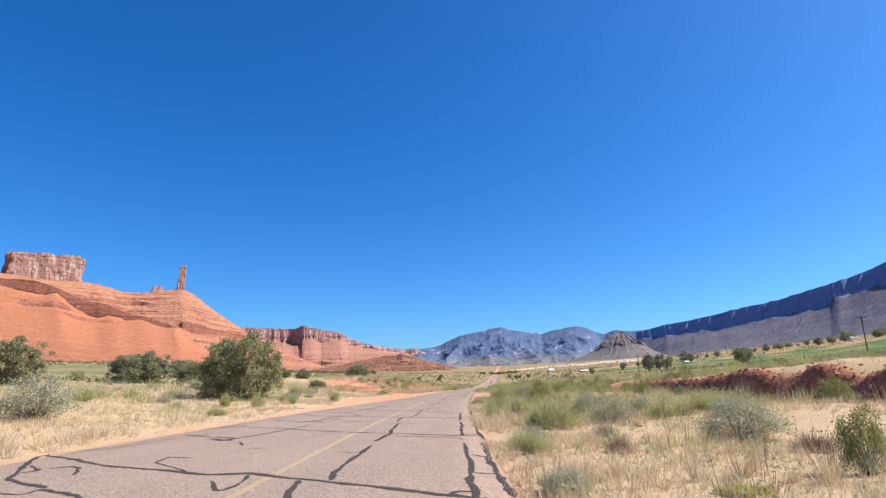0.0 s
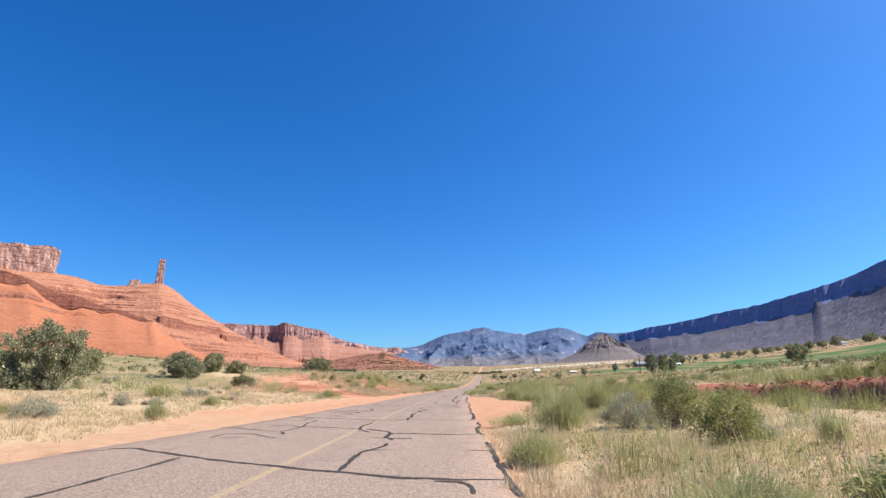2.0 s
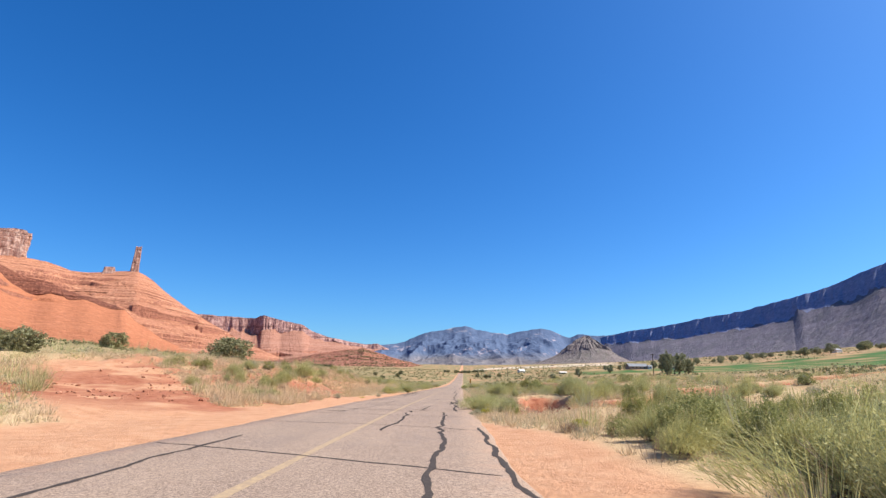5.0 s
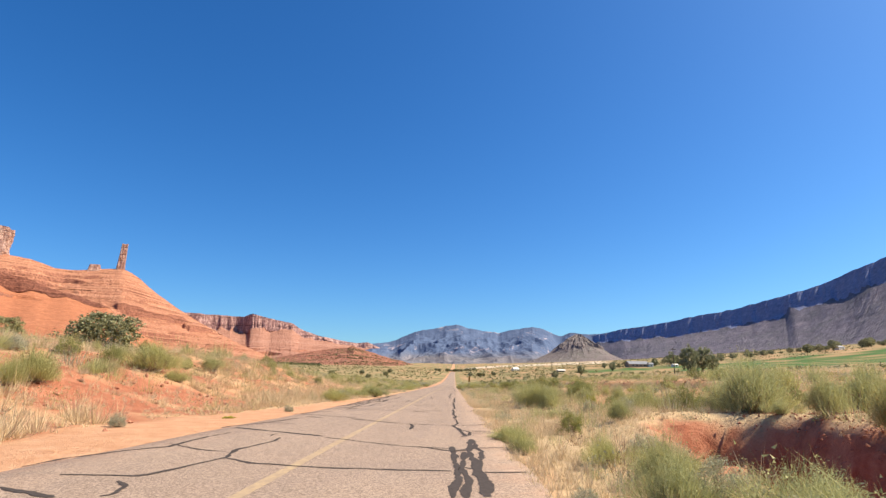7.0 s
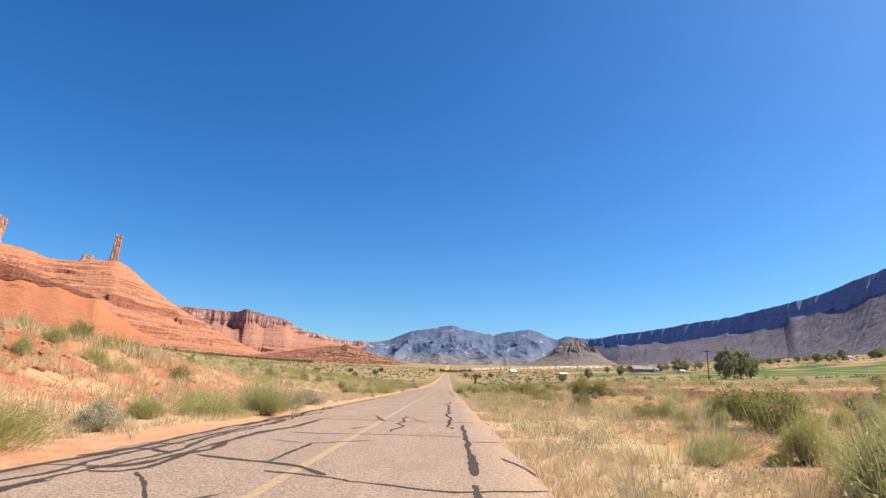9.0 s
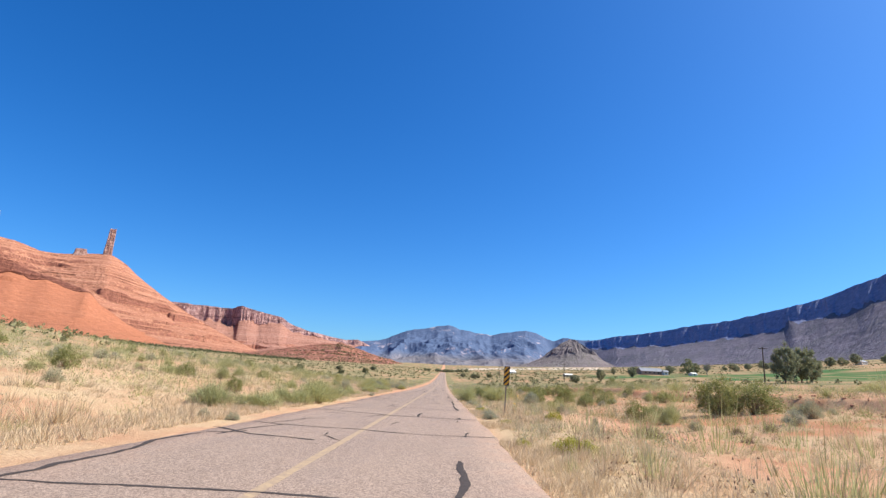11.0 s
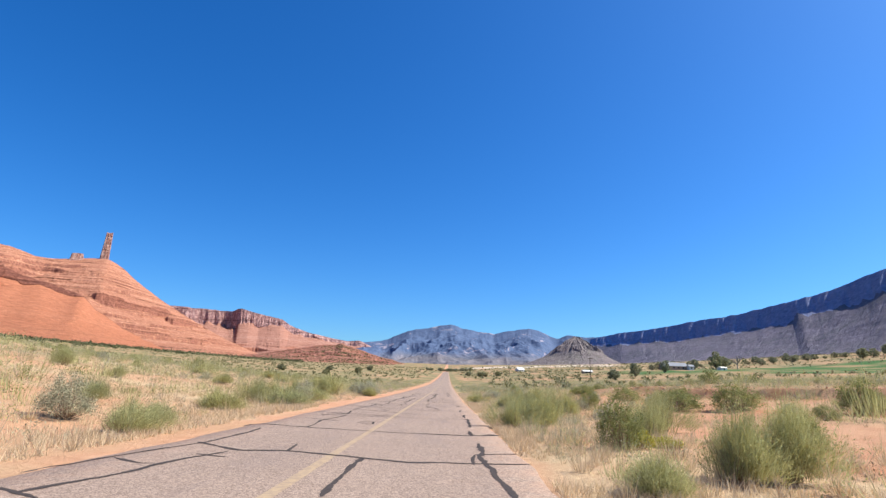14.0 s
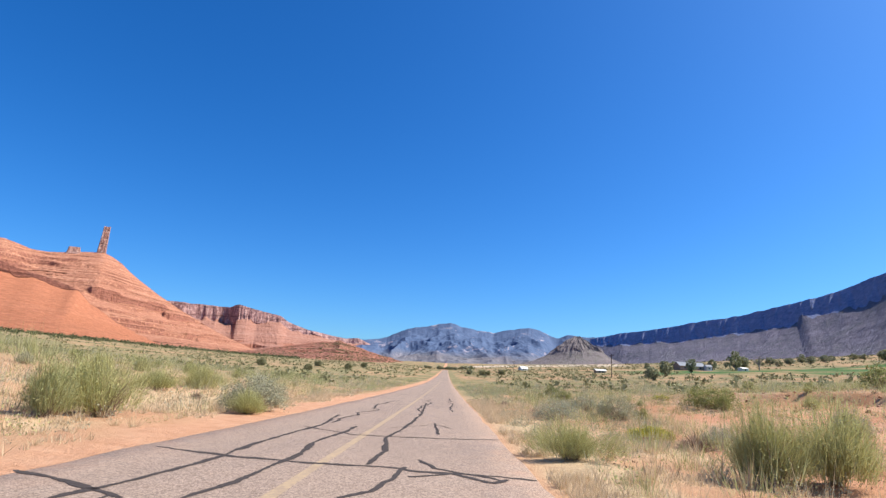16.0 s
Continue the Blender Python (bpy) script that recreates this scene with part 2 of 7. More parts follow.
def ground_material():
    n = Nodes("valley_floor", 0.95, 0.1)
    soil = n.ramp(n.noise(0.35, 6, 0.65), [(0.3, (0.40, 0.17, 0.085)), (0.55, (0.47, 0.23, 0.12)), (0.75, (0.50, 0.29, 0.17))])
    soil = n.mix(n.ramp(n.noise(9, 5), [(0.4, 0.0), (0.75, 0.55)]), soil, (0.30, 0.13, 0.07))
    straw = n.ramp(n.noise(11, 8, 0.8), [(0.32, (0.34, 0.215, 0.12)), (0.5, (0.50, 0.355, 0.205)), (0.68, (0.60, 0.46, 0.285))])
    cover = n.calc("MULTIPLY", n.ramp(n.noise(0.16, 5, 0.65), [(0.32, 0.35), (0.58, 1.0)]), n.attr("cover"))
    c = n.mix(cover, soil, straw)
    scrub = n.ramp(n.noise(0.055, 7, 0.72), [(0.38, (0.29, 0.22, 0.115)), (0.5, (0.20, 0.175, 0.08)), (0.62, (0.12, 0.125, 0.055))])
    c = n.mix(n.calc("MULTIPLY", n.attr("scrub"), n.ramp(n.noise(0.02, 6, 0.7), [(0.3, 0.55), (0.55, 1.0)])), c, scrub)
    crop = n.ramp(n.noise(0.03, 5, 0.6, n.coords((1, 6, 1))), [(0.3, (0.035, 0.095, 0.022)), (0.7, (0.06, 0.13, 0.035))])
    c = n.mix(n.attr("crop"), c, crop)
    c = n.mix(n.attr("pale"), c, n.ramp(n.noise(0.01, 4), [(0.3, (0.48, 0.40, 0.29)), (0.7, (0.60, 0.52, 0.40))]))
    gravel = n.ramp(n.noise(42, 4, 0.8), [(0.45, 0.0), (0.7, 0.6)])
    c = n.mix(n.attr("bare"), c, n.ramp(n.noise(1.2, 6, 0.7), [(0.3, (0.43, 0.205, 0.108)), (0.5, (0.52, 0.272, 0.15)), (0.75, (0.58, 0.345, 0.21))]))
    c = n.mix(n.calc("MULTIPLY", gravel, n.attr("bare")), c, (0.40, 0.25, 0.18))
    c = n.mix(n.attr("clay"), c, n.ramp(n.noise(1.6, 7, 0.75), [(0.3, (0.20, 0.062, 0.036)), (0.5, (0.34, 0.125, 0.07)), (0.7, (0.44, 0.20, 0.12))]))
    n.bump(n.calc("ADD", n.noise(14, 6, 0.7), n.calc("MULTIPLY", n.noise(2.2, 5, 0.7), 2.5)), 0.8, 0.06)
    return n.done(c)


def asphalt_material():
    n = Nodes("worn_asphalt", 0.85, 0.25)
    base = n.ramp(n.noise(0.45, 7, 0.72, n.coords((1, 0.3, 1))), [(0.32, (0.215, 0.14, 0.088)), (0.5, (0.29, 0.193, 0.123)), (0.68, (0.35, 0.237, 0.153))])
    chips = n.cells(62, out="Color")
    grey = n.tree.nodes.new("ShaderNodeRGBToBW")
    n.join(chips, grey.inputs[0])
    c = n.mix(n.ramp(grey.outputs[0], [(0.25, 0.0), (0.8, 0.75)]), n.mix(0.6, base, (0.08, 0.065, 0.055)), n.mix(0.6, base, (0.62, 0.47, 0.37)))
    grit = n.noise(21, 3, 0.75)
    c = n.mix(n.ramp(grit, [(0.36, 0.55), (0.48, 0.0)]), c, (0.13, 0.09, 0.07))
    c = n.mix(n.ramp(grit, [(0.54, 0.0), (0.66, 0.5)]), c, (0.56, 0.41, 0.31))
    dust = n.calc("MULTIPLY", n.attr("edge"), n.ramp(n.noise(1.6, 6, 0.7), [(0.35, 0.0), (0.65, 0.9)]))
    c = n.mix(dust, c, (0.46, 0.25, 0.15))
    c = n.mix(n.ramp(n.noise(0.9, 4, 0.6, n.coords((0.8, 0.2, 1))), [(0.55, 0.0), (0.8, 0.35)]), c, (0.16, 0.125, 0.115))
    n.bump(n.calc("ADD", grey.outputs[0], n.noise(6, 4)), 0.35, 0.006)
    return n.done(c)


def rock_material(name, low, mid, high, band=0.035, streak=0.02, rough_scale=0.02, scrub=None, scrub_amount=0.0, pale=0.0, lines=0.6, worn=0.5, drape=0.18, relief=0.35):
    """Layered rock: beds by height with thin broken dark seams, streaks down the fall and scrub on the gentler ground."""
    n = Nodes(name, 0.95, 0.08)
    z = n.calc("ADD", n.height(), n.calc("MULTIPLY", n.noise(0.006, 5), 34.0))

    def by_height(scale, detail, rough):
        comb = n.tree.nodes.new("ShaderNodeCombineXYZ")
        n.join(n.calc("MULTIPLY", z, scale), comb.inputs[2])
        beds = n.add("ShaderNodeTexNoise", Scale=1.0, Detail=detail, Roughness=rough)
        n.join(comb.outputs[0], beds.inputs["Vector"])
        return beds.outputs["Fac"]

    c = n.ramp(by_height(band, 4.0, 0.7), [(0.32, low), (0.5, mid), (0.68, high)])
    fall = n.noise(streak, 6, 0.7, n.coords((1, 1, drape)))
    c = n.mix(n.ramp(fall, [(0.4, 0.0), (0.7, worn)]), c, low)
    if pale:
        wash = n.noise(streak * 1.6, 5, 0.65, n.coords((1, 1, 0.10)))
        c = n.mix(n.ramp(wash, [(0.5, 0.0), (0.64, pale)]), c, tuple(min(1.0, 1.3 * v) for v in high))
    seam = n.ramp(by_height(0.075, 2.0, 0.5), [(0.55, 0.0), (0.61, 1.0)])
    broken = n.ramp(n.noise(0.011, 5, 0.7, n.coords((1, 1, 2.5))), [(0.36, 0.0), (0.56, lines)])
    seams = n.calc("MULTIPLY", seam, broken)
    c = n.mix(seams, c, tuple(0.55 * v for v in low))
    fine = n.noise(rough_scale * 4, 8, 0.8)
    c = n.mix(n.ramp(fine, [(0.46, 0.0), (0.60, 0.5)]), c, tuple(0.55 * v for v in low))
    c = n.mix(n.ramp(n.noise(rough_scale * 2.5, 6, 0.8, n.coords((1, 1.1, 0.7))), [(0.52, 0.0), (0.7, 0.45)]), c, high)
    stones = n.add("ShaderNodeTexVoronoi", Scale=rough_scale * 3.2)
    n.join(n.coords((1, 1, 1.4)), stones.inputs["Vector"])
    shade = n.tree.nodes.new("ShaderNodeRGBToBW")
    n.join(stones.outputs["Color"], shade.inputs[0])
    c = n.mix(n.ramp(shade.outputs[0], [(0.12, 0.32), (0.34, 0.0)]), c, tuple(0.5 * v for v in low))
    c = n.mix(n.ramp(shade.outputs[0], [(0.68, 0.0), (0.85, 0.45)]), c, tuple(min(1.0, 1.12 * v) for v in high))
    if scrub:
        spots = n.cells(0.06, n.coords((1, 1, 1.5)))
        dots = n.ramp(spots, [(0.18, 1.0), (0.38, 0.0)])
        patch = n.ramp(n.noise(0.006, 5, 0.7), [(0.42, 0.0), (0.6, scrub_amount)])
        steep = n.tree.nodes.new("ShaderNodeSeparateXYZ")
        n.join(n.tree.nodes.new("ShaderNodeNewGeometry").outputs["True Normal"], steep.inputs[0])
        gentle = n.ramp(steep.outputs[2], [(0.45, 0.0), (0.75, 1.0)])
        c = n.mix(n.calc("MULTIPLY", gentle, n.calc("MULTIPLY", patch, n.calc("ADD", dots, 0.35))), c, scrub)
    n.bump(n.calc("SUBTRACT", n.calc("ADD", n.calc("MULTIPLY", fall, relief), fine), n.calc("MULTIPLY", seams, 0.8)), 1.0, 8.0)
    return n.done(c)


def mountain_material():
    """Conifer slopes with pale scree, bare ridges and dry scrub on the foothills, seen far off. Distance haze is
    painted in as blue.
    """
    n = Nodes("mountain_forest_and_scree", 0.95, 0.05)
    hazed_forest = n.ramp(n.noise(0.012, 7, 0.75), [(0.3, (0.066, 0.098, 0.168)), (0.7, (0.105, 0.14, 0.22))])
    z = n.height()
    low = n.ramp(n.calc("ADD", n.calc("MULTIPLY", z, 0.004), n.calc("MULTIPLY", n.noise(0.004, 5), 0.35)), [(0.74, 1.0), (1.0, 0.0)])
    c = n.mix(low, hazed_forest, n.ramp(n.noise(0.01, 6, 0.7), [(0.35, (0.11, 0.115, 0.135)), (0.65, (0.205, 0.185, 0.19))]))
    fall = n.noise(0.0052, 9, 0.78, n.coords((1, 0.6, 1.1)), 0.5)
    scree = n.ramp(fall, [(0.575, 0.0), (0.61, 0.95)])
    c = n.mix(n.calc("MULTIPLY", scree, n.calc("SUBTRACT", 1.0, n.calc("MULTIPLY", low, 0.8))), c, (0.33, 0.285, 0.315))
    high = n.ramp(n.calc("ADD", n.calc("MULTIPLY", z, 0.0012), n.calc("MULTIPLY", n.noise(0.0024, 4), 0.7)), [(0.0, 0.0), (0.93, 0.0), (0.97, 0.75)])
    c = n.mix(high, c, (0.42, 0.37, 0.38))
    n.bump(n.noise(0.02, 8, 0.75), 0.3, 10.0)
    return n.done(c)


GROUND = ground_material()
ASPHALT = asphalt_material()
TAR = plain("crack_sealant", (0.075, 0.06, 0.053), 0.9, 0.1, 18, 0.4)
RED_ROCK = rock_material("red_sandstone", (0.428, 0.156, 0.0791), (0.517, 0.198, 0.103), (0.582, 0.244, 0.133), 0.02, 0.02, 0.03, lines=0.3, worn=0.32, drape=0.35, relief=0.2)
BUFF_ROCK = rock_material("bedded_sandstone", (0.349, 0.139, 0.0831), (0.492, 0.215, 0.127), (0.604, 0.319, 0.197), 0.06, 0.03, 0.03, lines=1.0, worn=0.3, drape=0.5, relief=0.2)
FIN_ROCK = rock_material("fin_sandstone", (0.32, 0.16, 0.12), (0.45, 0.25, 0.19), (0.58, 0.40, 0.32), 0.012, 0.035, pale=0.85)
MESA_CLIFF = rock_material("mesa_cliff_sandstone", (0.205, 0.108, 0.103), (0.356, 0.194, 0.173), (0.54, 0.346, 0.292), 0.012, 0.05, pale=0.8, drape=0.08)
MESA_TALUS = rock_material("mesa_talus", (0.299, 0.135, 0.0945), (0.407, 0.195, 0.135), (0.49, 0.28, 0.203), 0.03, 0.03, 0.03, drape=0.6, lines=0.35, worn=0.25, relief=0.15)
HILL_ROCK = rock_material("brown_red_shale", (0.26, 0.1, 0.066), (0.38, 0.16, 0.105), (0.5, 0.25, 0.175), 0.05, 0.03, 0.03, (0.10, 0.105, 0.055), 0.5)
# both rim colours have blue distance haze painted in, strongest on the cliff
HAZED_RIM_ROCK = rock_material("rim_rock", (0.147, 0.133, 0.167), (0.185, 0.166, 0.203), (0.247, 0.216, 0.252), 0.012, 0.03, 0.02, (0.10, 0.108, 0.108), 0.9, lines=0.1, drape=0.6, relief=0.12)
HAZED_RIM_CLIFF = rock_material("dark_rim_cliff", (0.202, 0.232, 0.361), (0.249, 0.277, 0.408), (0.297, 0.318, 0.439), 0.012, 0.03, lines=0.2, drape=0.3)
LEDGE_ROCK = rock_material("dark_ledge_sandstone", (0.163, 0.065, 0.0475), (0.263, 0.104, 0.0688), (0.413, 0.169, 0.106), 0.1, 0.03, 0.05)
BENCH_ROCK = rock_material("bench_sandstone", (0.255, 0.104, 0.07), (0.375, 0.157, 0.101), (0.51, 0.225, 0.147), 0.1, 0.03, 0.05)
BUTTE_ROCK = rock_material("grey_butte_rock", (0.165, 0.138, 0.137), (0.22, 0.182, 0.178), (0.28, 0.232, 0.222), 0.02, 0.05, 0.03, (0.145, 0.15, 0.115), 0.7, lines=0.1, worn=0.3)
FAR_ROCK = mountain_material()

# ---- ground ----
def growth(start, end, step, rate):
    out, v = [], start
    while v < end:
        out.append(v)
        step *= rate
        v += step
    return out + [end]


us = np.concatenate([np.arange(0, 31, 0.5), growth(31, 5000, 0.65, 1.085)])
us = np.concatenate([-us[:0:-1], us])
ys = np.concatenate([-np.array(growth(40, 3000, 2, 1.25))[::-1], np.arange(-39, 112, 0.8), np.arange(112, 138, 0.4), np.arange(138, 300, 0.8), growth(300, 5100, 0.9, 1.06)])
U, Y = np.meshgrid(us, ys)
X = road_x(Y) + U
Z = land(X, Y)


def plots(x, y):
    """How far the ground is bare, grown over with straw, scrubby, and of red clay."""
    u = x - road_x(y)
    jag = fbm(x / 2.3, y / 2.3, 3, 61)
    bare = np.where(u < 0, (1 - smooth(4.7, 6.0, -u + 1.1 * jag)) * (1 - 0.6 * smooth(150, 185, y)) * (1 - 0.75 * smooth(190, 205, y) * (1 - smooth(256, 274, y))), 0.45 * (1 - smooth(-0.1, 0.5, u - right_edge(y) + 0.4 * jag)))
    bare = np.maximum(bare, (u > 0) * (1 - smooth(-0.4, 0.7, u + 0.7 * jag - np.interp(y, [53, 58, 62, 67, 72, 76, 80, 84, 90, 100, 108], [4.0, 6.2, 6.6, 7.1, 8.6, 10.6, 11, 9, 7.2, 6.2, 3.5]))))
    bare = np.maximum(bare, (u < 0) * (1 - smooth(-0.6, 0.8, -u + 1.2 * jag - np.interp(y, [-20, 5, 20, 40, 52, 64, 76, 88, 100, 112, 122, 138, 160, 190, 254, 276, 320], [6.8, 7.4, 8.0, 8.2, 8.8, 10.5, 10.5, 10.0, 9.8, 9.0, 7.6, 8.4, 5.0, 4.0, 4.2, 5.6, 5.6]))))
    track, _ = line_distance(x, y, [(-14, 103), (-20, 110), (-25, 116), (-30, 124), (-36, 131)])
    bare = np.maximum(bare, 1 - smooth(3.6, 5.0, track + 0.7 * jag))
    bare = np.maximum(bare, 1 - smooth(-0.4, 0.05, past_edge(u, y)))
    d, _ = line_distance(x, y, WASH)
    clay = (1 - smooth(1.2, 2.8, d + jag)) * smooth(-24, -4, y)
    clay = np.maximum(clay, 1 - smooth(-0.4, 0.5, arroyo(x, y) + 1.5 * fbm(x / 7, y / 7, 2, 47) * smooth(11, 15, u) + 0.8 * jag - 0.3 * (u > 8.5)))
    cutbank = smooth(102, 114, y) * (1 - smooth(180, 212, y)) * smooth(7.4, 8.6, -u) * (1 - smooth(22, 34, -u))
    clay = np.maximum(clay, 0.95 * cutbank * smooth(-0.30, 0.05, fbm(x / 2.4, y / 2.4, 3, 65)))
    scarp = u - 26 - 5 * fbm(y / 18, 0 * y, 2, 51)
    clay = np.maximum(clay, 0.35 * smooth(-0.1, 0.35, jag) * smooth(-2, 0, scarp) * (1 - smooth(1.5, 3, scarp)) * smooth(150, 175, y) * (1 - smooth(300, 340, y)))
    patch = smooth(0.05, 0.4, fbm(x / 8, y / 8, 3, 67)) * ((u > 8) * smooth(130, 180, y) * 0.6 + (u < -7) * smooth(185, 215, y) * 0.5)
    bare = np.maximum(bare, patch)
    scrub = np.maximum(smooth(25, 110, np.hypot(u, 1.5 * np.maximum(y - 285, 0))), 0.8 * smooth(13, 42, np.abs(u)) * smooth(-0.55, 0.15, fbm(x / 6, y / 6, 3, 68)))
    cover = np.where(u < 0, 1.1, 1.15 - 0.35 * smooth(120, 170, y) * smooth(8, 12, u)) + 1.2 * (u > 0) * (1 - smooth(7, 11, u)) * (1 - 0.6 * smooth(140, 190, y)) - 0.85 * (u > 5.5) * smooth(135, 150, y) * (1 - smooth(0.40, 0.56, vnoise(x / 2.2, y / 2.2, 205))) + 0.8 * (u < 0) * (1 - smooth(12, 22, -u)) * (1 - smooth(90, 120, y)) - 0.55 * cutbank
    cover = cover * (1 - 0.5 * smooth(228, 255, y) * smooth(0.3, 0.62, vnoise(x / 3.1, y / 3.1, 207)))
    return np.maximum(bare, clay), cover, scrub, clay, np.maximum(bare, clay - 0.85 * cutbank)


def inside(x, y, corners, soft):
    """1 inside a convex plot, with a soft edge."""
    v = np.full(np.shape(x), 1e9)
    for (ax, ay), (bx, by) in zip(corners, corners[1:] + corners[:1]):
        n = math.hypot(bx - ax, by - ay)
        v = np.minimum(v, ((bx - ax) * (y - ay) - (by - ay) * (x - ax)) / n)
    return smooth(0, soft, v)


bare, cover, scrub, clay, _ = plots(X, Y)
crop = np.maximum(inside(X, Y, [(100, 400), (330, 430), (620, 700), (560, 850), (215, 775)], 8), inside(X, Y, [(85, 520), (150, 520), (190, 720), (120, 720)], 8))
bare = np.maximum(bare, 0.8 * inside(X, Y, [(420, 480), (900, 640), (900, 880), (640, 860), (640, 700)], 12))
strip_side = (U < 0) * (U > -14) * bare * (1 - smooth(48, 66, Y))
bare = bare * (1 - 0.3 * (strip_side > 0.02))
pale = 0.42 * strip_side + inside(X, Y, [(16, 1360), (328, 1310), (502, 1960), (19, 1600)], 25)
ground_mesh = soup("ground", np.stack([X, Y, Z], -1).reshape(-1, 3), grid_faces(*X.shape), True)
for key, val in (("bare", bare), ("cover", cover), ("scrub", scrub), ("crop", crop), ("pale", pale), ("clay", clay)):
    floats(ground_mesh, key, val)
link("ground", ground_mesh, GROUND, None, "sandy red desert valley floor with straw and scrub", "ground", kind="structure")

# ---- road ----
ry = np.concatenate([np.arange(-60, 300, 0.5), growth(300, 1090, 0.6, 1.04)])
ru = np.array([-1.0, -0.965, -0.8, -0.6, -0.4, -0.2, 0, 0.25, 0.5, 0.75, 0.965, 1.0])
RU, RY = np.meshgrid(ru, ry)
OUT = np.abs(RU) > 0.9
RU = np.where(RU < 0, RU * left_edge(RY), RU * right_edge(RY))
wobble = 0.13 * fbm(RY / 2.2, np.sign(RU) * 9.0, 5, 71)
RUw = RU + np.where(OUT, wobble, 0)
RZ = road_z(RY) + 0.035 - 0.012 * np.abs(RU) / 4 + np.where(np.abs(ru)[None] > 0.99, -0.10, 0)
road_mesh = soup("road", np.stack([road_x(RY) + RUw, RY, RZ], -1).reshape(-1, 3), grid_faces(*RU.shape), True)
floats(road_mesh, "edge", smooth(-1.4, 0.0, past_edge(RU, RY)) * 0.35 + 0.05)
link("road", road_mesh, ASPHALT, None, "worn pinkish grey two-lane asphalt road with sealed cracks", "road", kind="structure")


def on_road(u, y, lift):
    return road_z(y) + 0.035 - 0.012 * np.abs(u) / 4 + lift


def strip(name, us_, ys_, widths, lift, material, parent=None, label="", category="", kind=""):
    """A thin flat strip laid on the road along a line."""
    us_, ys_ = np.asarray(us_, float), np.asarray(ys_, float)
    du, dy = np.gradient(us_), np.gradient(ys_)
    n = np.hypot(du, dy) + 1e-9
    nu, ny = -dy / n, du / n
    w = np.broadcast_to(widths, us_.shape) / 2
    a = np.stack([us_ + nu * w, ys_ + ny * w], -1)
    b = np.stack([us_ - nu * w, ys_ - ny * w], -1)
    pu = np.stack([a, b], 1)
    vx = pu[..., 0] + road_x(pu[..., 1])
    vz = on_road(pu[..., 0], pu[..., 1], lift)
    data = soup(name, np.stack([vx, pu[..., 1], vz], -1).reshape(-1, 3), grid_faces(len(us_), 2))
    return link(name, data, material, parent, label, category, kind=kind)

# ---- landforms around the valley ----
MID = (-5.5, 135.0)


def at_bearing(bearing, reach):
    b = np.radians(bearing)
    return MID[0] + reach * np.sin(b), MID[1] + reach * np.cos(b)


def soften(v, width):
    n = int(width) | 1
    return np.convolve(np.pad(v, n // 2, mode="edge"), np.ones(n) / n, mode="valid")


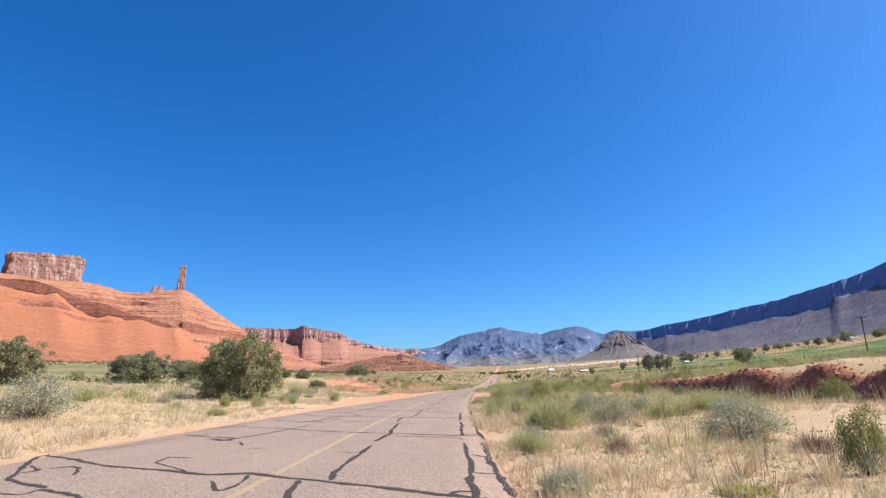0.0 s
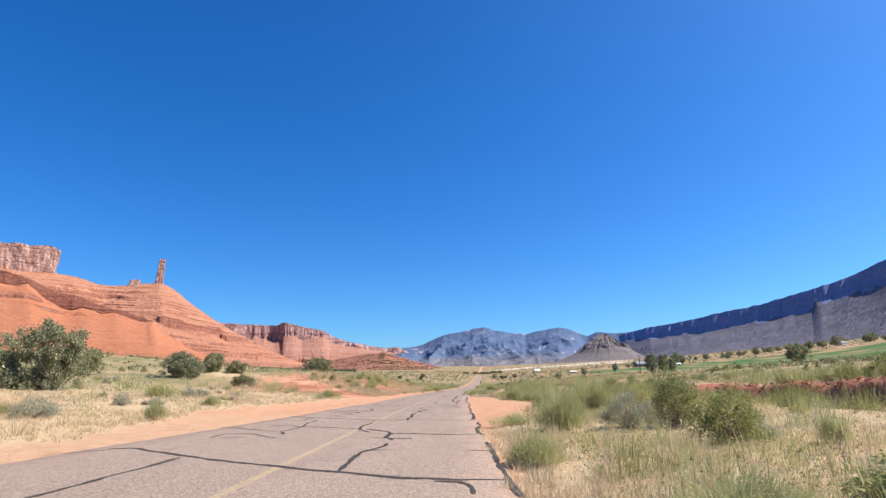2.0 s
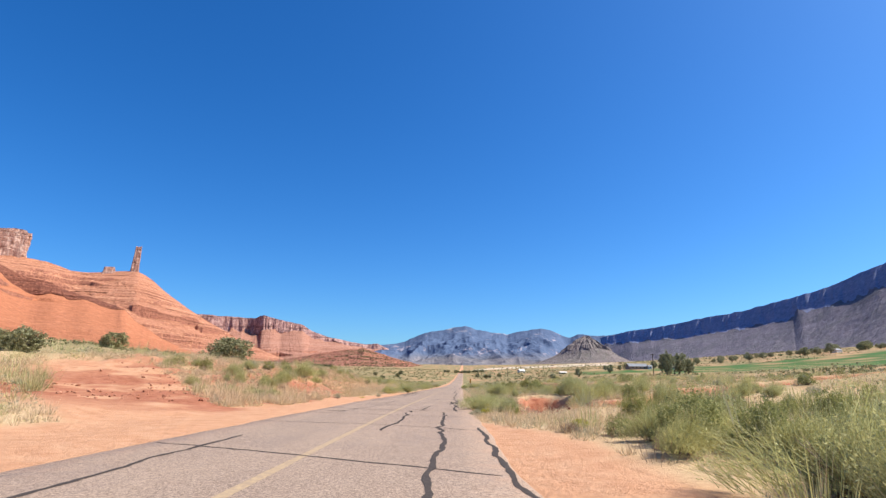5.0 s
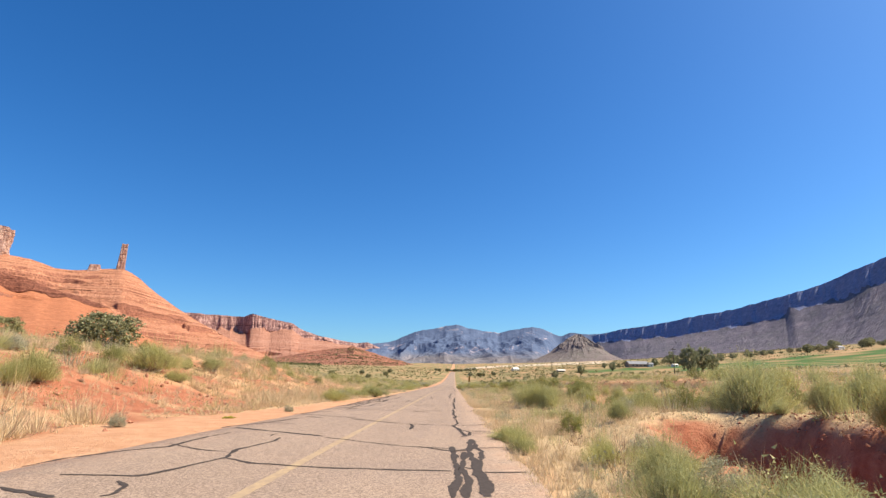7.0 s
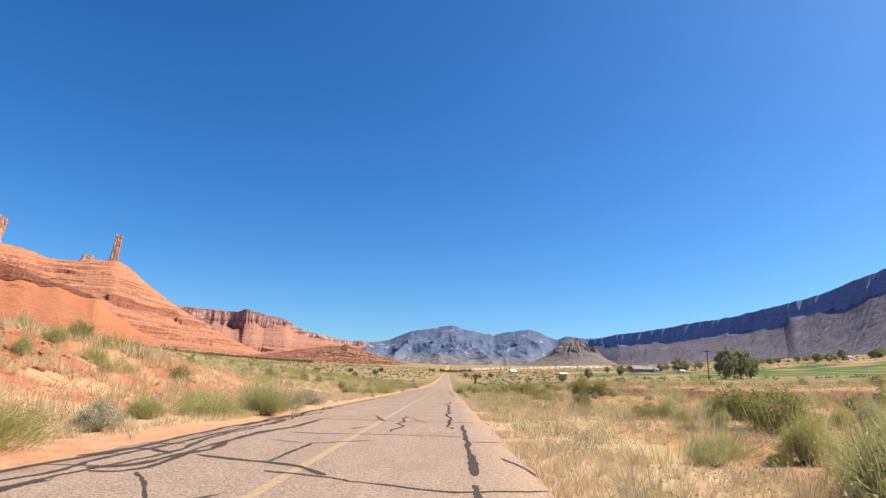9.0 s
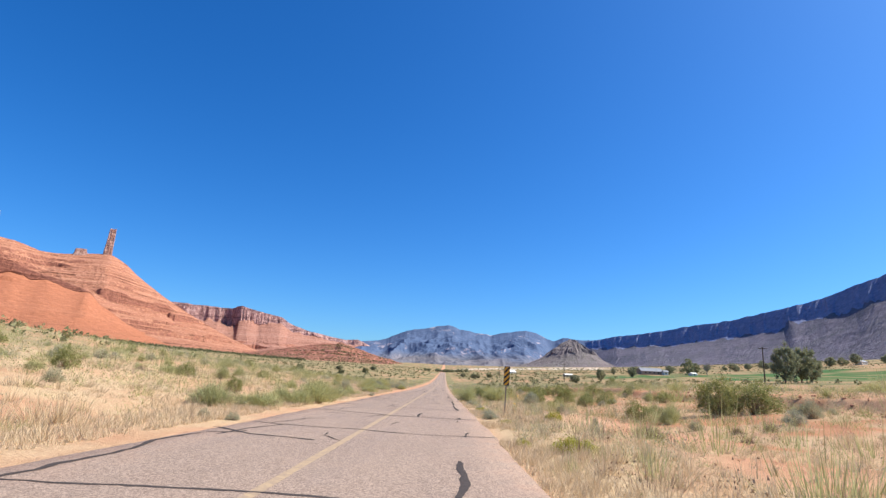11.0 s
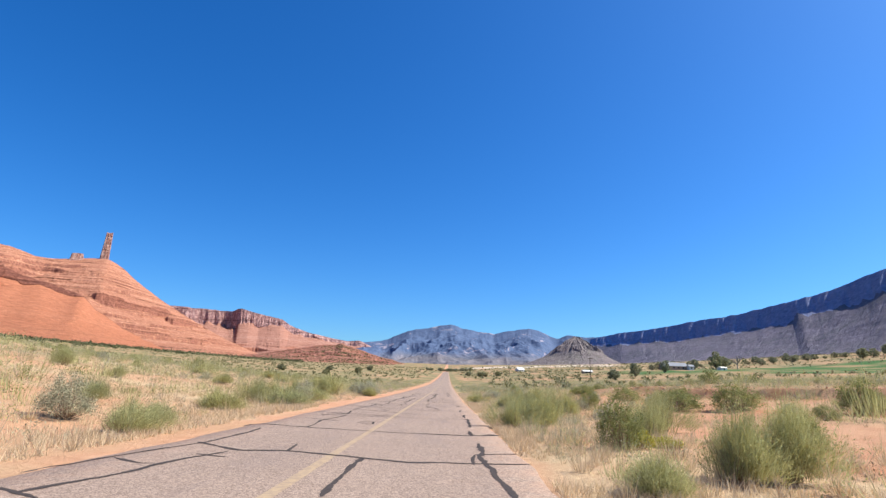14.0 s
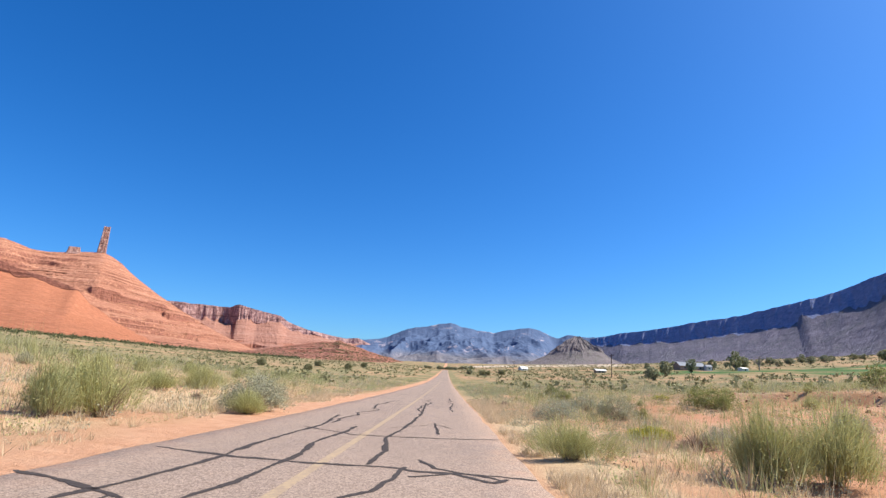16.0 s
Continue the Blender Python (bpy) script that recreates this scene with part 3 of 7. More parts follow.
def ridge(name, material, label, bearings, crest_reach, top, cliff, toe_reach, curve=1.5, steps=160, talus=70, cliff_depth=40, plateau=250,
          erode=0.15, rill=60.0, spur=0.0, spur_size=400.0, column=14.0, back=900, seed=0, category="cliff", rough=3.0, benches=(), cliff_material=None,
          crag=5.0, ragged=0.2, ragged_size=130.0, slant=0.0, power=1.3, beds=(), ledge_material=None, foot_rows=0):
    """A long landform: a slope of debris up to a cliff foot, a cliff, a flat top and a back slope. Heights by bearing from the valley's middle."""
    key = np.linspace(0, 1, len(bearings))
    k = np.linspace(0, 1, steps)
    b = np.interp(k, key, bearings)
    reach, t, c, toe = (np.interp(k, key, np.broadcast_to(v, key.shape)) if np.ndim(v) else np.full(steps, float(v)) for v in (crest_reach, top, cliff, toe_reach))
    cliff_depth = soften(np.interp(k, key, np.broadcast_to(cliff_depth, key.shape)), 25)
    reach, toe = soften(reach, max(13, steps // 12)), soften(toe, steps // 9)
    t, c = soften(t, 3), soften(c, 5)
    px, py = at_bearing(b, reach)
    arc = np.concatenate([[0], np.cumsum(np.hypot(np.diff(px), np.diff(py)))])
    zero = 0 * arc
    t = t + crag * fbm(arc / 60, zero, 5, seed + 1)
    c = np.minimum(t - (t - c) * np.clip(1 + 2 * ragged * fbm(arc / ragged_size, zero, 4, seed + 3), 0.1, 2.2), t - 1)
    rows = []
    s = np.linspace(0, 1, talus)[:, None]
    foot = reach[None] - cliff_depth
    r = toe[None] + (foot - toe[None]) * s
    x, y = at_bearing(b[None], r)
    tx, ty = at_bearing(b, toe)
    tz = land(tx, ty) - 12
    even = soften(soften(c, steps // 8), steps // 12)
    mid = soften(c, steps // 22)
    close = soften(c, 25)
    near_top = s ** 40
    up = (even[None] * (1 - s) ** 2 + mid[None] * (1 - (1 - s) ** 2)) * (1 - s ** 3) + close[None] * (s ** 3 - near_top) + c[None] * near_top
    warp = 0.5 * fbm(r / 420, arc[None] / 420, 3, seed + 4)
    groove = np.clip(1 - 2.6 * np.abs(fbm((arc[None] - slant * (r - foot)) / rill + warp, r / (rill * 14), 4, seed + 2)), 0, 1)
    big = np.clip(1 - 2.2 * np.abs(fbm(arc[None] / spur_size + warp, r / (spur_size * 5), 3, seed + 9)), -0.3, 1)
    z = tz[None] + (up - tz[None]) * s ** (curve * (1 + erode * groove * (0.4 + s) + spur * big))
    env = np.sin(np.pi * np.clip(s, 0, 1)) ** 0.7
    z = z + rough * env * (fbm(x / 45, y / 45, 5, seed + 5) + 1.6 * fbm(x / 190, y / 190, 3, seed + 14))
    for level, drop, *stretch in benches:
        q = z - level + 14 * fbm(arc[None] / 150, zero[None], 3, seed + 12)
        here = smooth(0.3, 0.6, vnoise(arc[None] / 110, zero[None] + level, seed + 13))
        if stretch:
            here = (smooth(stretch[0] - 0.6, stretch[0] + 0.6, b) * (1 - smooth(stretch[1] - 0.6, stretch[1] + 0.6, b)))[None] * (0.75 + 0.5 * here)
        z = z + drop * here * (smooth(-3, 3, q) - smooth(-3.0 * drop, 2.0 * drop, q))
    if beds:
        low_bed, high_bed, gap, drop = beds
        dip = 9 * fbm(arc[None] / 420, zero[None], 2, seed + 15)
        for j, level in enumerate(np.arange(low_bed, high_bed, gap)):
            level = level + 0.35 * gap * math.sin(7.1 * j + seed)
            q = z - level + dip + 3 * fbm(arc[None] / 60, zero[None] + j, 3, seed + 16)
            here = 0.25 + 0.75 * smooth(0.3, 0.65, vnoise(arc[None] / 170, zero[None] + 3.7 * j, seed + 17))
            z = z + env * drop * (0.6 + 0.7 * math.sin(3.3 * j + seed) ** 2) * here * (smooth(-1.6, 1.6, q) - smooth(-0.45 * gap, 0.5 * gap, q))
    rows.append((x, y, z))
    v = np.linspace(0.06, 1, 14)[:, None]
    cols = column * fbm((arc[None] - slant * cliff_depth * (v - 1)) / 22, v * 0.5, 4, seed + 7) + 1.5 * column * fbm(arc[None] / 90, v * 0.2, 2, seed + 8)
    if foot_rows:
        cols = cols * smooth(0, 0.5, v)
    r = foot + cliff_depth * (v ** power) + cols * (1 - 0.3 * v)
    x, y = at_bearing(b[None], r)
    rows.append((x, y, c[None] + (t - c)[None] * v))
    w = np.linspace(0.05, 1, 8)[:, None]
    x, y = at_bearing(b[None], reach[None] + plateau * w + cols[-1:] * (1 - w))
    rows.append((x, y, t[None] - 6 * w + 0 * x))
    w = np.linspace(0.15, 1, 6)[:, None]
    r = reach[None] + plateau + back * w
    x, y = at_bearing(b[None], r)
    rows.append((x, y, (t - 6)[None] * (1 - w) + (tz[None] - 20) * w))
    x, y, z = (np.concatenate([q[i] for q in rows]) for i in range(3))
    data = soup(name, np.stack([x, y, z], -1).reshape(-1, 3), grid_faces(*x.shape)[:, ::-1])
    ob = link(name, data, material, None, label, category, kind="structure")
    row = np.repeat(np.arange(x.shape[0] - 1), x.shape[1] - 1)
    index = np.zeros(len(row), np.int32)
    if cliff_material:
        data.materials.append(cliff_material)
        # cliff colour runs on below the cliff's foot, to lighten the shadow band there
        down = foot_rows * np.clip(0.6 + fbm(arc / 40, zero, 3, seed + 18), 0, 1.5)
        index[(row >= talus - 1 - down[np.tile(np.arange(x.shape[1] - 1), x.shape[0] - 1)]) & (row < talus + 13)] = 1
    if ledge_material:
        # steep steps in the slope show the harder, darker beds
        data.materials.append(ledge_material)
        normal = np.empty(len(row) * 3, np.float32)
        data.polygons.foreach_get("normal", normal)
        index[(np.abs(normal[2::3]) < 0.62) & (row < talus - 1)] = len(data.materials) - 1
    data.polygons.foreach_set("material_index", index)
    return ob


ridge("red_ridge", BUFF_ROCK, "long red sandstone talus ridge below a rock spire",
      [-64, -58, -52, -47, -39.6, -37.9, -37.0, -36.1, -34.8, -33.4, -32.2, -31.0, -30.3, -29.6, -28.7, -27.5, -26.0, -24.5, -22.8, -20.6, -17.5],
      [4000, 4100, 4200, 4250, 4300, 4300, 4300, 4300, 4300, 4300, 4300, 4300, 4300, 4290, 4250, 4200, 4120, 4000, 3850, 3620, 3300],
      [760, 760, 755, 745, 732, 722, 704, 680, 678, 694, 708, 720, 694, 660, 598, 528, 446, 372, 296, 210, 120],
      [735, 735, 735, 730, 722, 712, 694, 670, 668, 684, 700, 712, 688, 654, 592, 522, 440, 367, 292, 207, 117],
      1700, 1.35, 520, 240, 14, 90, 0.012, 60, 0.02, 500, 4, 700, 11, "ridge", 2.6,
      ((340, 40, -31.5, -25.2), (288, 30, -25.6, -22.6), (560, 24, -40, -33.5), (610, 18, -39, -32.5), (505, 26, -42, -35)), None, 3, 0.5, beds=(140, 720, 21, 15.0), ledge_material=BENCH_ROCK)
ridge("red_spur", RED_ROCK, "smooth orange-red spur with a broken dark ledge on its crest",
      [-64, -55, -48, -45.6, -43.3, -42.0, -40.7, -39.4, -37.7, -36.0, -34.2, -32.6, -31.8, -30.8, -29.9, -28.6, -27, -24],
      [2700, 2750, 2800, 2800, 2800, 2800, 2800, 2800, 2800, 2800, 2780, 2760, 2740, 2700, 2660, 2600, 2500, 2350],
      [560, 520, 484, 474, 473, 459, 428, 402, 388, 358, 332, 310, 292, 240, 212, 168, 130, 80],
      [534, 492, 450, 432, 430, 410, 374, 350, 330, 308, 298, 293, 288, 237, 209, 166, 128, 79],
      1300, 1.25, 420, 170, 26, 60, 0.006, 140, 0.008, 700, 5, 500, 31, "spur", 1.6,
      ((395, 16, -48, -43.4), (345, 18, -44.5, -40.5), (300, 12, -41, -37)), LEDGE_ROCK, 4, 0.4, 110, beds=(90, 470, 37, 3.0), ledge_material=BENCH_ROCK)
ridge("mesa_wall", MESA_TALUS, "red mesa with fluted vertical cliffs above pale talus",
      [-34, -30, -26.2, -24, -21.5, -20.3, -19.9, -19.5, -18.9, -17.8, -15.8, -15.1, -13.5, -11.2, -9.6, -8.4, -7.2, -6.2, -5.2],
      [4650, 4650, 4640, 4640, 4660, 4640, 4560, 4530, 4540, 4555, 4570, 4580, 4590, 4600, 4600, 4590, 4590, 4590, 4590],
      [500, 500, 492, 484, 480, 478, 488, 492, 480, 462, 436, 398, 352, 318, 296, 306, 262, 222, 150],
      [412, 412, 400, 372, 372, 352, 372, 392, 384, 378, 374, 342, 312, 286, 266, 262, 236, 200, 140],
      3300, 1.45, 520, 170, 26, 160, 0.02, 34, 0.01, 260, 13, 250, 51, "mesa", 3.5,
      ((165, 26, -25, -17), (200, 14, -27, -14)), MESA_CLIFF, 5, 0.22, 45, beds=(120, 380, 30, 6), ledge_material=BENCH_ROCK)
ridge("shale_hill", HILL_ROCK, "low brown-red shale hill dotted with scrub",
      [-24, -21.0, -17.7, -14.2, -11.7, -10.4, -9.9, -9.3, -8.4, -7.2, -5.6, -3.6, -2.0, -0.4],
      [2500, 2500, 2500, 2500, 2500, 2500, 2500, 2500, 2500, 2490, 2470, 2440, 2400, 2350],
      [60, 72, 91, 118, 137, 144, 152, 142, 129, 113, 94, 70, 55, 42],
      [58, 70, 88, 113, 130, 136, 142, 134, 124, 110, 91, 68, 53, 40],
      1750, 1.0, 360, 120, 22, 120, 0.10, 45, 0.10, 200, 5, 350, 71, "hill", 5.0, ((85, 9, -14, -6), (110, 9, -13, -8)), None, 6, 0.3, 40)
ridge("rim_plateau", HAZED_RIM_ROCK, "long shaded rim with a dark cliff band above scrubby talus",
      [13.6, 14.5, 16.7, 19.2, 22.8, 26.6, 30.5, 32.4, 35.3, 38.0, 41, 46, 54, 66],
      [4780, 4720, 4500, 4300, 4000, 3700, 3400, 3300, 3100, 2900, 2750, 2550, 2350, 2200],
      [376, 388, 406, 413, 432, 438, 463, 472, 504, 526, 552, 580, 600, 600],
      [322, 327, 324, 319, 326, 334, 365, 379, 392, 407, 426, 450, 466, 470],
      [4150, 4050, 3500, 3050, 2700, 2480, 2150, 2000, 1800, 1600, 1500, 1400, 1300, 1250], 1.55, 700, 170, [67, 76, 101, 116, 131, 129, 131, 132, 166, 177, 188, 193, 199, 193], 500, 0.02, 40, 0.0, 260, 12, 700, 111, "plateau", 4.0, (), HAZED_RIM_CLIFF, 5, 0.1, 60, 0.3, 1.0, foot_rows=11)


def ridged(x, y, octaves, seed):
    """Sharp crests at 1, valleys towards 0."""
    total, amp, norm = 0.0, 1.0, 0.0
    for k in range(octaves):
        n = 1 - np.abs(2 * vnoise(np.asarray(x) * 2 ** k + 5.7 * k, np.asarray(y) * 2 ** k + 3.1 * k, seed + k) - 1) * 1.6
        total, norm, amp = total + amp * n, norm + amp, amp * 0.5
    return np.clip(total / norm, 0, 1)


def mountains():
    """Two broad peaks far up the valley, with spurs and ravines, falling to low foothills."""
    bearing = np.linspace(-13, 24, 560)
    top = soften(np.interp(bearing, [-13, -10, -7.9, -6.5, -5.5, -4.4, -3.0, -1.9, -0.8, 0.5, 1.7, 3.4, 4.8, 5.6, 6.7, 8.1, 9.2, 10.2, 11.0, 11.6, 12.2, 12.9, 14.5, 18, 24],
                           [230, 270, 307, 321, 343, 385, 431, 439, 461, 478, 446, 424, 408, 429, 441, 458, 440, 399, 383, 411, 412, 395, 398, 380, 350]), 5)
    top = top + 6 * fbm(bearing * 1.9, 0 * bearing, 4, 95)
    s = np.linspace(0, 1, 190)[:, None]
    toe = np.interp(bearing, [-13, 8, 10.5, 24], [2950, 2950, 3720, 3800])[None]
    reach = toe + (4800 - toe) * s
    x, y = at_bearing(bearing[None], reach)
    foot = land(x[0], y[0])[None] - 10
    wx, wy = x + 130 * fbm(x / 600, y / 600, 3, 97), y + 130 * fbm(x / 600, y / 600, 3, 98)
    lift = 0.30 * s + 0.70 * s ** 2.3
    spurs = ridged(wx / 560, wy / 1000, 3, 99)
    fine = ridged(wx / 150, wy / 210, 4, 103)
    inner = np.sin(np.pi * s ** 1.25) ** 0.8
    z = foot + (top[None] - foot) * np.clip(lift + inner * (0.34 * (spurs - 0.52) + 0.13 * (fine - 0.5)), 0, 1.2)
    # no slope may hide the crest behind it
    z = np.minimum(z, 2 + (top[None] - 2) * (reach / 4800) * (0.10 + 0.90 * s ** 0.35))
    z[-1] = top
    bx, by = at_bearing(bearing, 4960)
    x, y, z = np.concatenate([x, bx[None]]), np.concatenate([y, by[None]]), np.concatenate([z, top[None] - 60])
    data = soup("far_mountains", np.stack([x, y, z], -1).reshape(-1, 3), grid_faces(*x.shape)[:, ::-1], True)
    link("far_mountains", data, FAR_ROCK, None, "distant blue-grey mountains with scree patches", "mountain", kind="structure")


mountains()


def block(name, material, bearing, reach, z0, z1, wide, deep, label, taper=0.85, seed=0, lean=0.0, levels=26, around=56):
    """An upright rock with fluted sides and a broken top."""
    a = np.linspace(0, 2 * np.pi, around, endpoint=False)[None]
    v = np.linspace(0, 1, levels)[:, None]
    k = 1 - (1 - taper) * v ** 0.8 + 0.35 * (1 - smooth(0, 0.16, v))
    sq = 1 / np.maximum(np.abs(np.cos(a)), np.abs(np.sin(a))) ** 0.75
    flute = 1 + 0.13 * fbm(a * 5 + 3, v * 0.8, 4, seed) + 0.09 * fbm(a * 7, v * 6, 4, seed + 3)
    w = k * sq * flute * 0.5
    br = radians(bearing)
    cx, cy = at_bearing(bearing, reach)
    lx = wide * w * np.cos(a) + lean * wide * v
    ly = deep * w * np.sin(a)
    x = cx + lx * math.cos(br) + ly * math.sin(br)
    y = cy - lx * math.sin(br) + ly * math.cos(br)
    z = z0 + (z1 - z0) * v + (z1 - z0) * 0.06 * fbm(a * 3, v * 0, 3, seed + 5) * v
    n = levels * around
    verts = np.concatenate([np.stack([x, y, z + 0 * x], -1).reshape(-1, 3), [[x[-1].mean(), y[-1].mean(), z1 + 1.5]]])
    faces = grid_faces(levels, around, True)
    data = soup(name, verts, faces)
    bm = bmesh.new()
    bm.from_mesh(data)
    bm.verts.ensure_lookup_table()
    top = [bm.verts[(levels - 1) * around + i] for i in range(around)]
    for i in range(around):
        bm.faces.new((top[i], top[(i + 1) % around], bm.verts[n]))
    bm.to_mesh(data)
    bm.free()
    return link(name, data, material, None, label, "rock")


block("rock_spire", FIN_ROCK, -31.25, 4310, 684, 888, 54, 54, "tall narrow red sandstone spire standing on a ridge", 0.66, 3, 0.16, 60, 72)
block("sandstone_outcrop", FIN_ROCK, -33.2, 4310, 668, 728, 84, 60, "small broken sandstone knob on the ridge crest", 0.72, 5, 0, 24)
block("rock_fin", FIN_ROCK, -42.05, 4340, 690, 894, 410, 150, "broad red sandstone fin with sheer fluted walls", 0.96, 7, 0, 44, 260)
block("rock_fin", FIN_ROCK, -47.8, 4340, 700, 912, 340, 150, "broad red sandstone fin with sheer fluted walls", 0.95, 9, 0, 30, 140)


def butte():
    """The lone conical hill with a rocky crown."""
    cx, cy = at_bearing(12.55, 3400)
    around, levels = 200, 90
    a = np.linspace(0, 2 * np.pi, around, endpoint=False)[None]
    v = np.linspace(0, 1, levels)[:, None]
    base = land(cx, cy) - 25
    r = np.interp(v, [0, 0.12, 0.25, 0.4, 0.52, 0.58, 0.70, 0.74, 0.86, 0.90, 1.0], [430, 300, 222, 166, 136, 120, 98, 84, 60, 44, 12])
    crown = smooth(0.5, 0.6, v)
    r = r * (1 + 0.10 * fbm(a * 2.6, v * 1.5, 4, 5) - 0.022 * np.clip(1 - 3 * np.abs(fbm(a * 9, v * 0.6, 3, 6)), 0, 1) * smooth(0.03, 0.2, v) * (1 - crown) + 0.24 * crown * fbm(a * 7, v * 3, 4, 8))
    z = base + (280 - base) * v + 9 * crown * fbm(a * 5, v * 3, 4, 9)
    data = soup("butte", np.stack([cx + r * np.cos(a) * 1.05, cy + r * np.sin(a), z + 0 * r], -1).reshape(-1, 3), grid_faces(levels, around, True))
    link("butte", data, BUTTE_ROCK, None, "lone grey-brown conical butte with a craggy crown", "hill", kind="structure")


butte()

# ---- markings and sealed cracks ----
PAINT = Nodes("faded_yellow_paint", 0.8, 0.2)
PAINT.mat = PAINT.done(PAINT.mix(PAINT.ramp(PAINT.noise(9, 8, 0.8), [(0.40, 0.05), (0.58, 1.0)]), (0.44, 0.315, 0.18), (0.30, 0.215, 0.145)))
ly = np.concatenate([np.arange(-40, 300, 1.0), growth(300, 1000, 2, 1.05)])
strip("centre_line", 0 * ly, ly, 0.17 + 0.04 * fbm(ly / 2, 0 * ly, 3, 81), 0.004, PAINT.mat, None, "faded yellow centre line painted on the road", "marking", "structure")

# ---- plants: shapes ----
def blades(roots, tips, width, rng):
    """Thin triangles from roots to tips."""
    n = len(roots)
    d = tips - roots
    side = np.cross(d, rng.normal(size=(n, 3)))
    side /= np.linalg.norm(side, axis=1, keepdims=True) + 1e-9
    w = np.broadcast_to(width, (n,))[:, None] / 2
    return np.stack([roots - side * w, roots + side * w, tips], 1)


def leaves(centres, size, rng, stretch=1.8, up=0.3):
    """Small triangles turned every way."""
    n = len(centres)
    d = rng.normal(size=(n, 3))
    d[:, 2] += up
    d /= np.linalg.norm(d, axis=1, keepdims=True)
    side = np.cross(d, rng.normal(size=(n, 3)))
    side /= np.linalg.norm(side, axis=1, keepdims=True) + 1e-9
    s = np.broadcast_to(size, (n,))[:, None] * rng.uniform(0.6, 1.3, (n, 1))
    return np.stack([centres - side * s * 0.5 - d * s * 0.3, centres + side * s * 0.5 - d * s * 0.3, centres + d * s * stretch * 0.6], 1)


def tri_mesh(name, tris):
    tris = np.asarray(tris).reshape(-1, 3, 3)
    return soup(name, tris.reshape(-1, 3), np.arange(len(tris) * 3).reshape(-1, 3))


STRAW = foliage("dry_grass", (0.437, 0.326, 0.205), (0.744, 0.6, 0.409), 0.3)
BROOM = foliage("broom_green", (0.245, 0.251, 0.0969), (0.559, 0.541, 0.279), 0.4)
SAGE = foliage("sage_grey_green", (0.23, 0.235, 0.16), (0.46, 0.455, 0.33), 0.3)
LEAFY = foliage("leafy_green", (0.15, 0.165, 0.055), (0.34, 0.345, 0.14), 0.35)
LIME = foliage("yellow_green", (0.30, 0.29, 0.04), (0.45, 0.42, 0.09), 0.3)
DEAD = foliage("dead_twigs", (0.18, 0.12, 0.085), (0.36, 0.26, 0.19), 0.1)
JUNIPER = foliage("juniper_scales", (0.10, 0.105, 0.05), (0.42, 0.41, 0.245), 0.3)
TREE_LEAF = foliage("tree_leaves", (0.16, 0.175, 0.105), (0.35, 0.355, 0.225), 0.4)
BARK = plain("grey_bark", (0.20, 0.15, 0.115), 0.9, 0.1, 14, 0.5)


def broom_shape(seed, count=3000, leaf=1900, thick=1.0):
    """A broom of fine upright stems spreading from one foot; one metre high and wide."""
    rng = np.random.default_rng(seed)
    lobes = rng.normal(size=(9, 2)) * 0.21
    tall = rng.uniform(0.6, 1.12, 9)
    k = rng.integers(0, 9, count)
    ang, out = rng.uniform(0, 2 * np.pi, count), np.sqrt(rng.uniform(0, 1, count))
    h = (1 - 0.5 * out ** 2) * rng.uniform(0.5, 1.02, count) * tall[k]
    tip = np.stack([np.cos(ang) * out * 0.30 + lobes[k, 0], np.sin(ang) * out * 0.30 + lobes[k, 1], h], 1)
    root = tip * np.array([0.72, 0.72, 0]) + np.stack([rng.normal(size=count) * 0.03, rng.normal(size=count) * 0.03, h * rng.uniform(0.15, 0.82, count)], 1)
    tip += rng.normal(size=(count, 3)) * 0.045
    green = blades(root, tip, 0.0050 * thick, rng)
    q = rng.integers(0, count, leaf)
    f = rng.uniform(0.4, 1.0, (leaf, 1))
    green = np.concatenate([green, leaves(root[q] + (tip[q] - root[q]) * f + rng.normal(size=(leaf, 3)) * 0.02, 0.0115 * thick, rng, 2.8, 1.0)])
    m = 70
    a = rng.uniform(0, 2 * np.pi, m)
    wood = blades(rng.normal(size=(m, 3)) * np.array([0.06, 0.06, 0.0]), np.stack([np.cos(a) * 0.3, np.sin(a) * 0.3, rng.uniform(0.3, 0.55, m)], 1), 0.016, rng)
    return tri_mesh("foliage", green), tri_mesh("wood", wood)


def clump_shape(seed, clumps=46, per=60, flat=0.8, leaf=0.05, low=0.12):
    """A rounded shrub of many small clumps of leaves on branching stems; one metre wide."""
    rng = np.random.default_rng(seed)
    d = rng.normal(size=(clumps, 3))
    d[:, 2] = np.abs(d[:, 2]) * 0.9
    d /= np.linalg.norm(d, axis=1, keepdims=True)
    c = d * (0.5 * rng.uniform(0.55, 1.0, (clumps, 1))) * np.array([1, 1, flat * 1.75])
    c[:, 2] += low
    p = np.repeat(c, per, 0) + rng.normal(size=(clumps * per, 3)) * 0.05
    p[:, 2] = np.maximum(p[:, 2], 0.02)
    wood = blades(rng.normal(size=(clumps, 3)) * np.array([0.04, 0.04, 0]), c, 0.02, rng)
    return tri_mesh("foliage", leaves(p, leaf, rng)), tri_mesh("wood", wood)


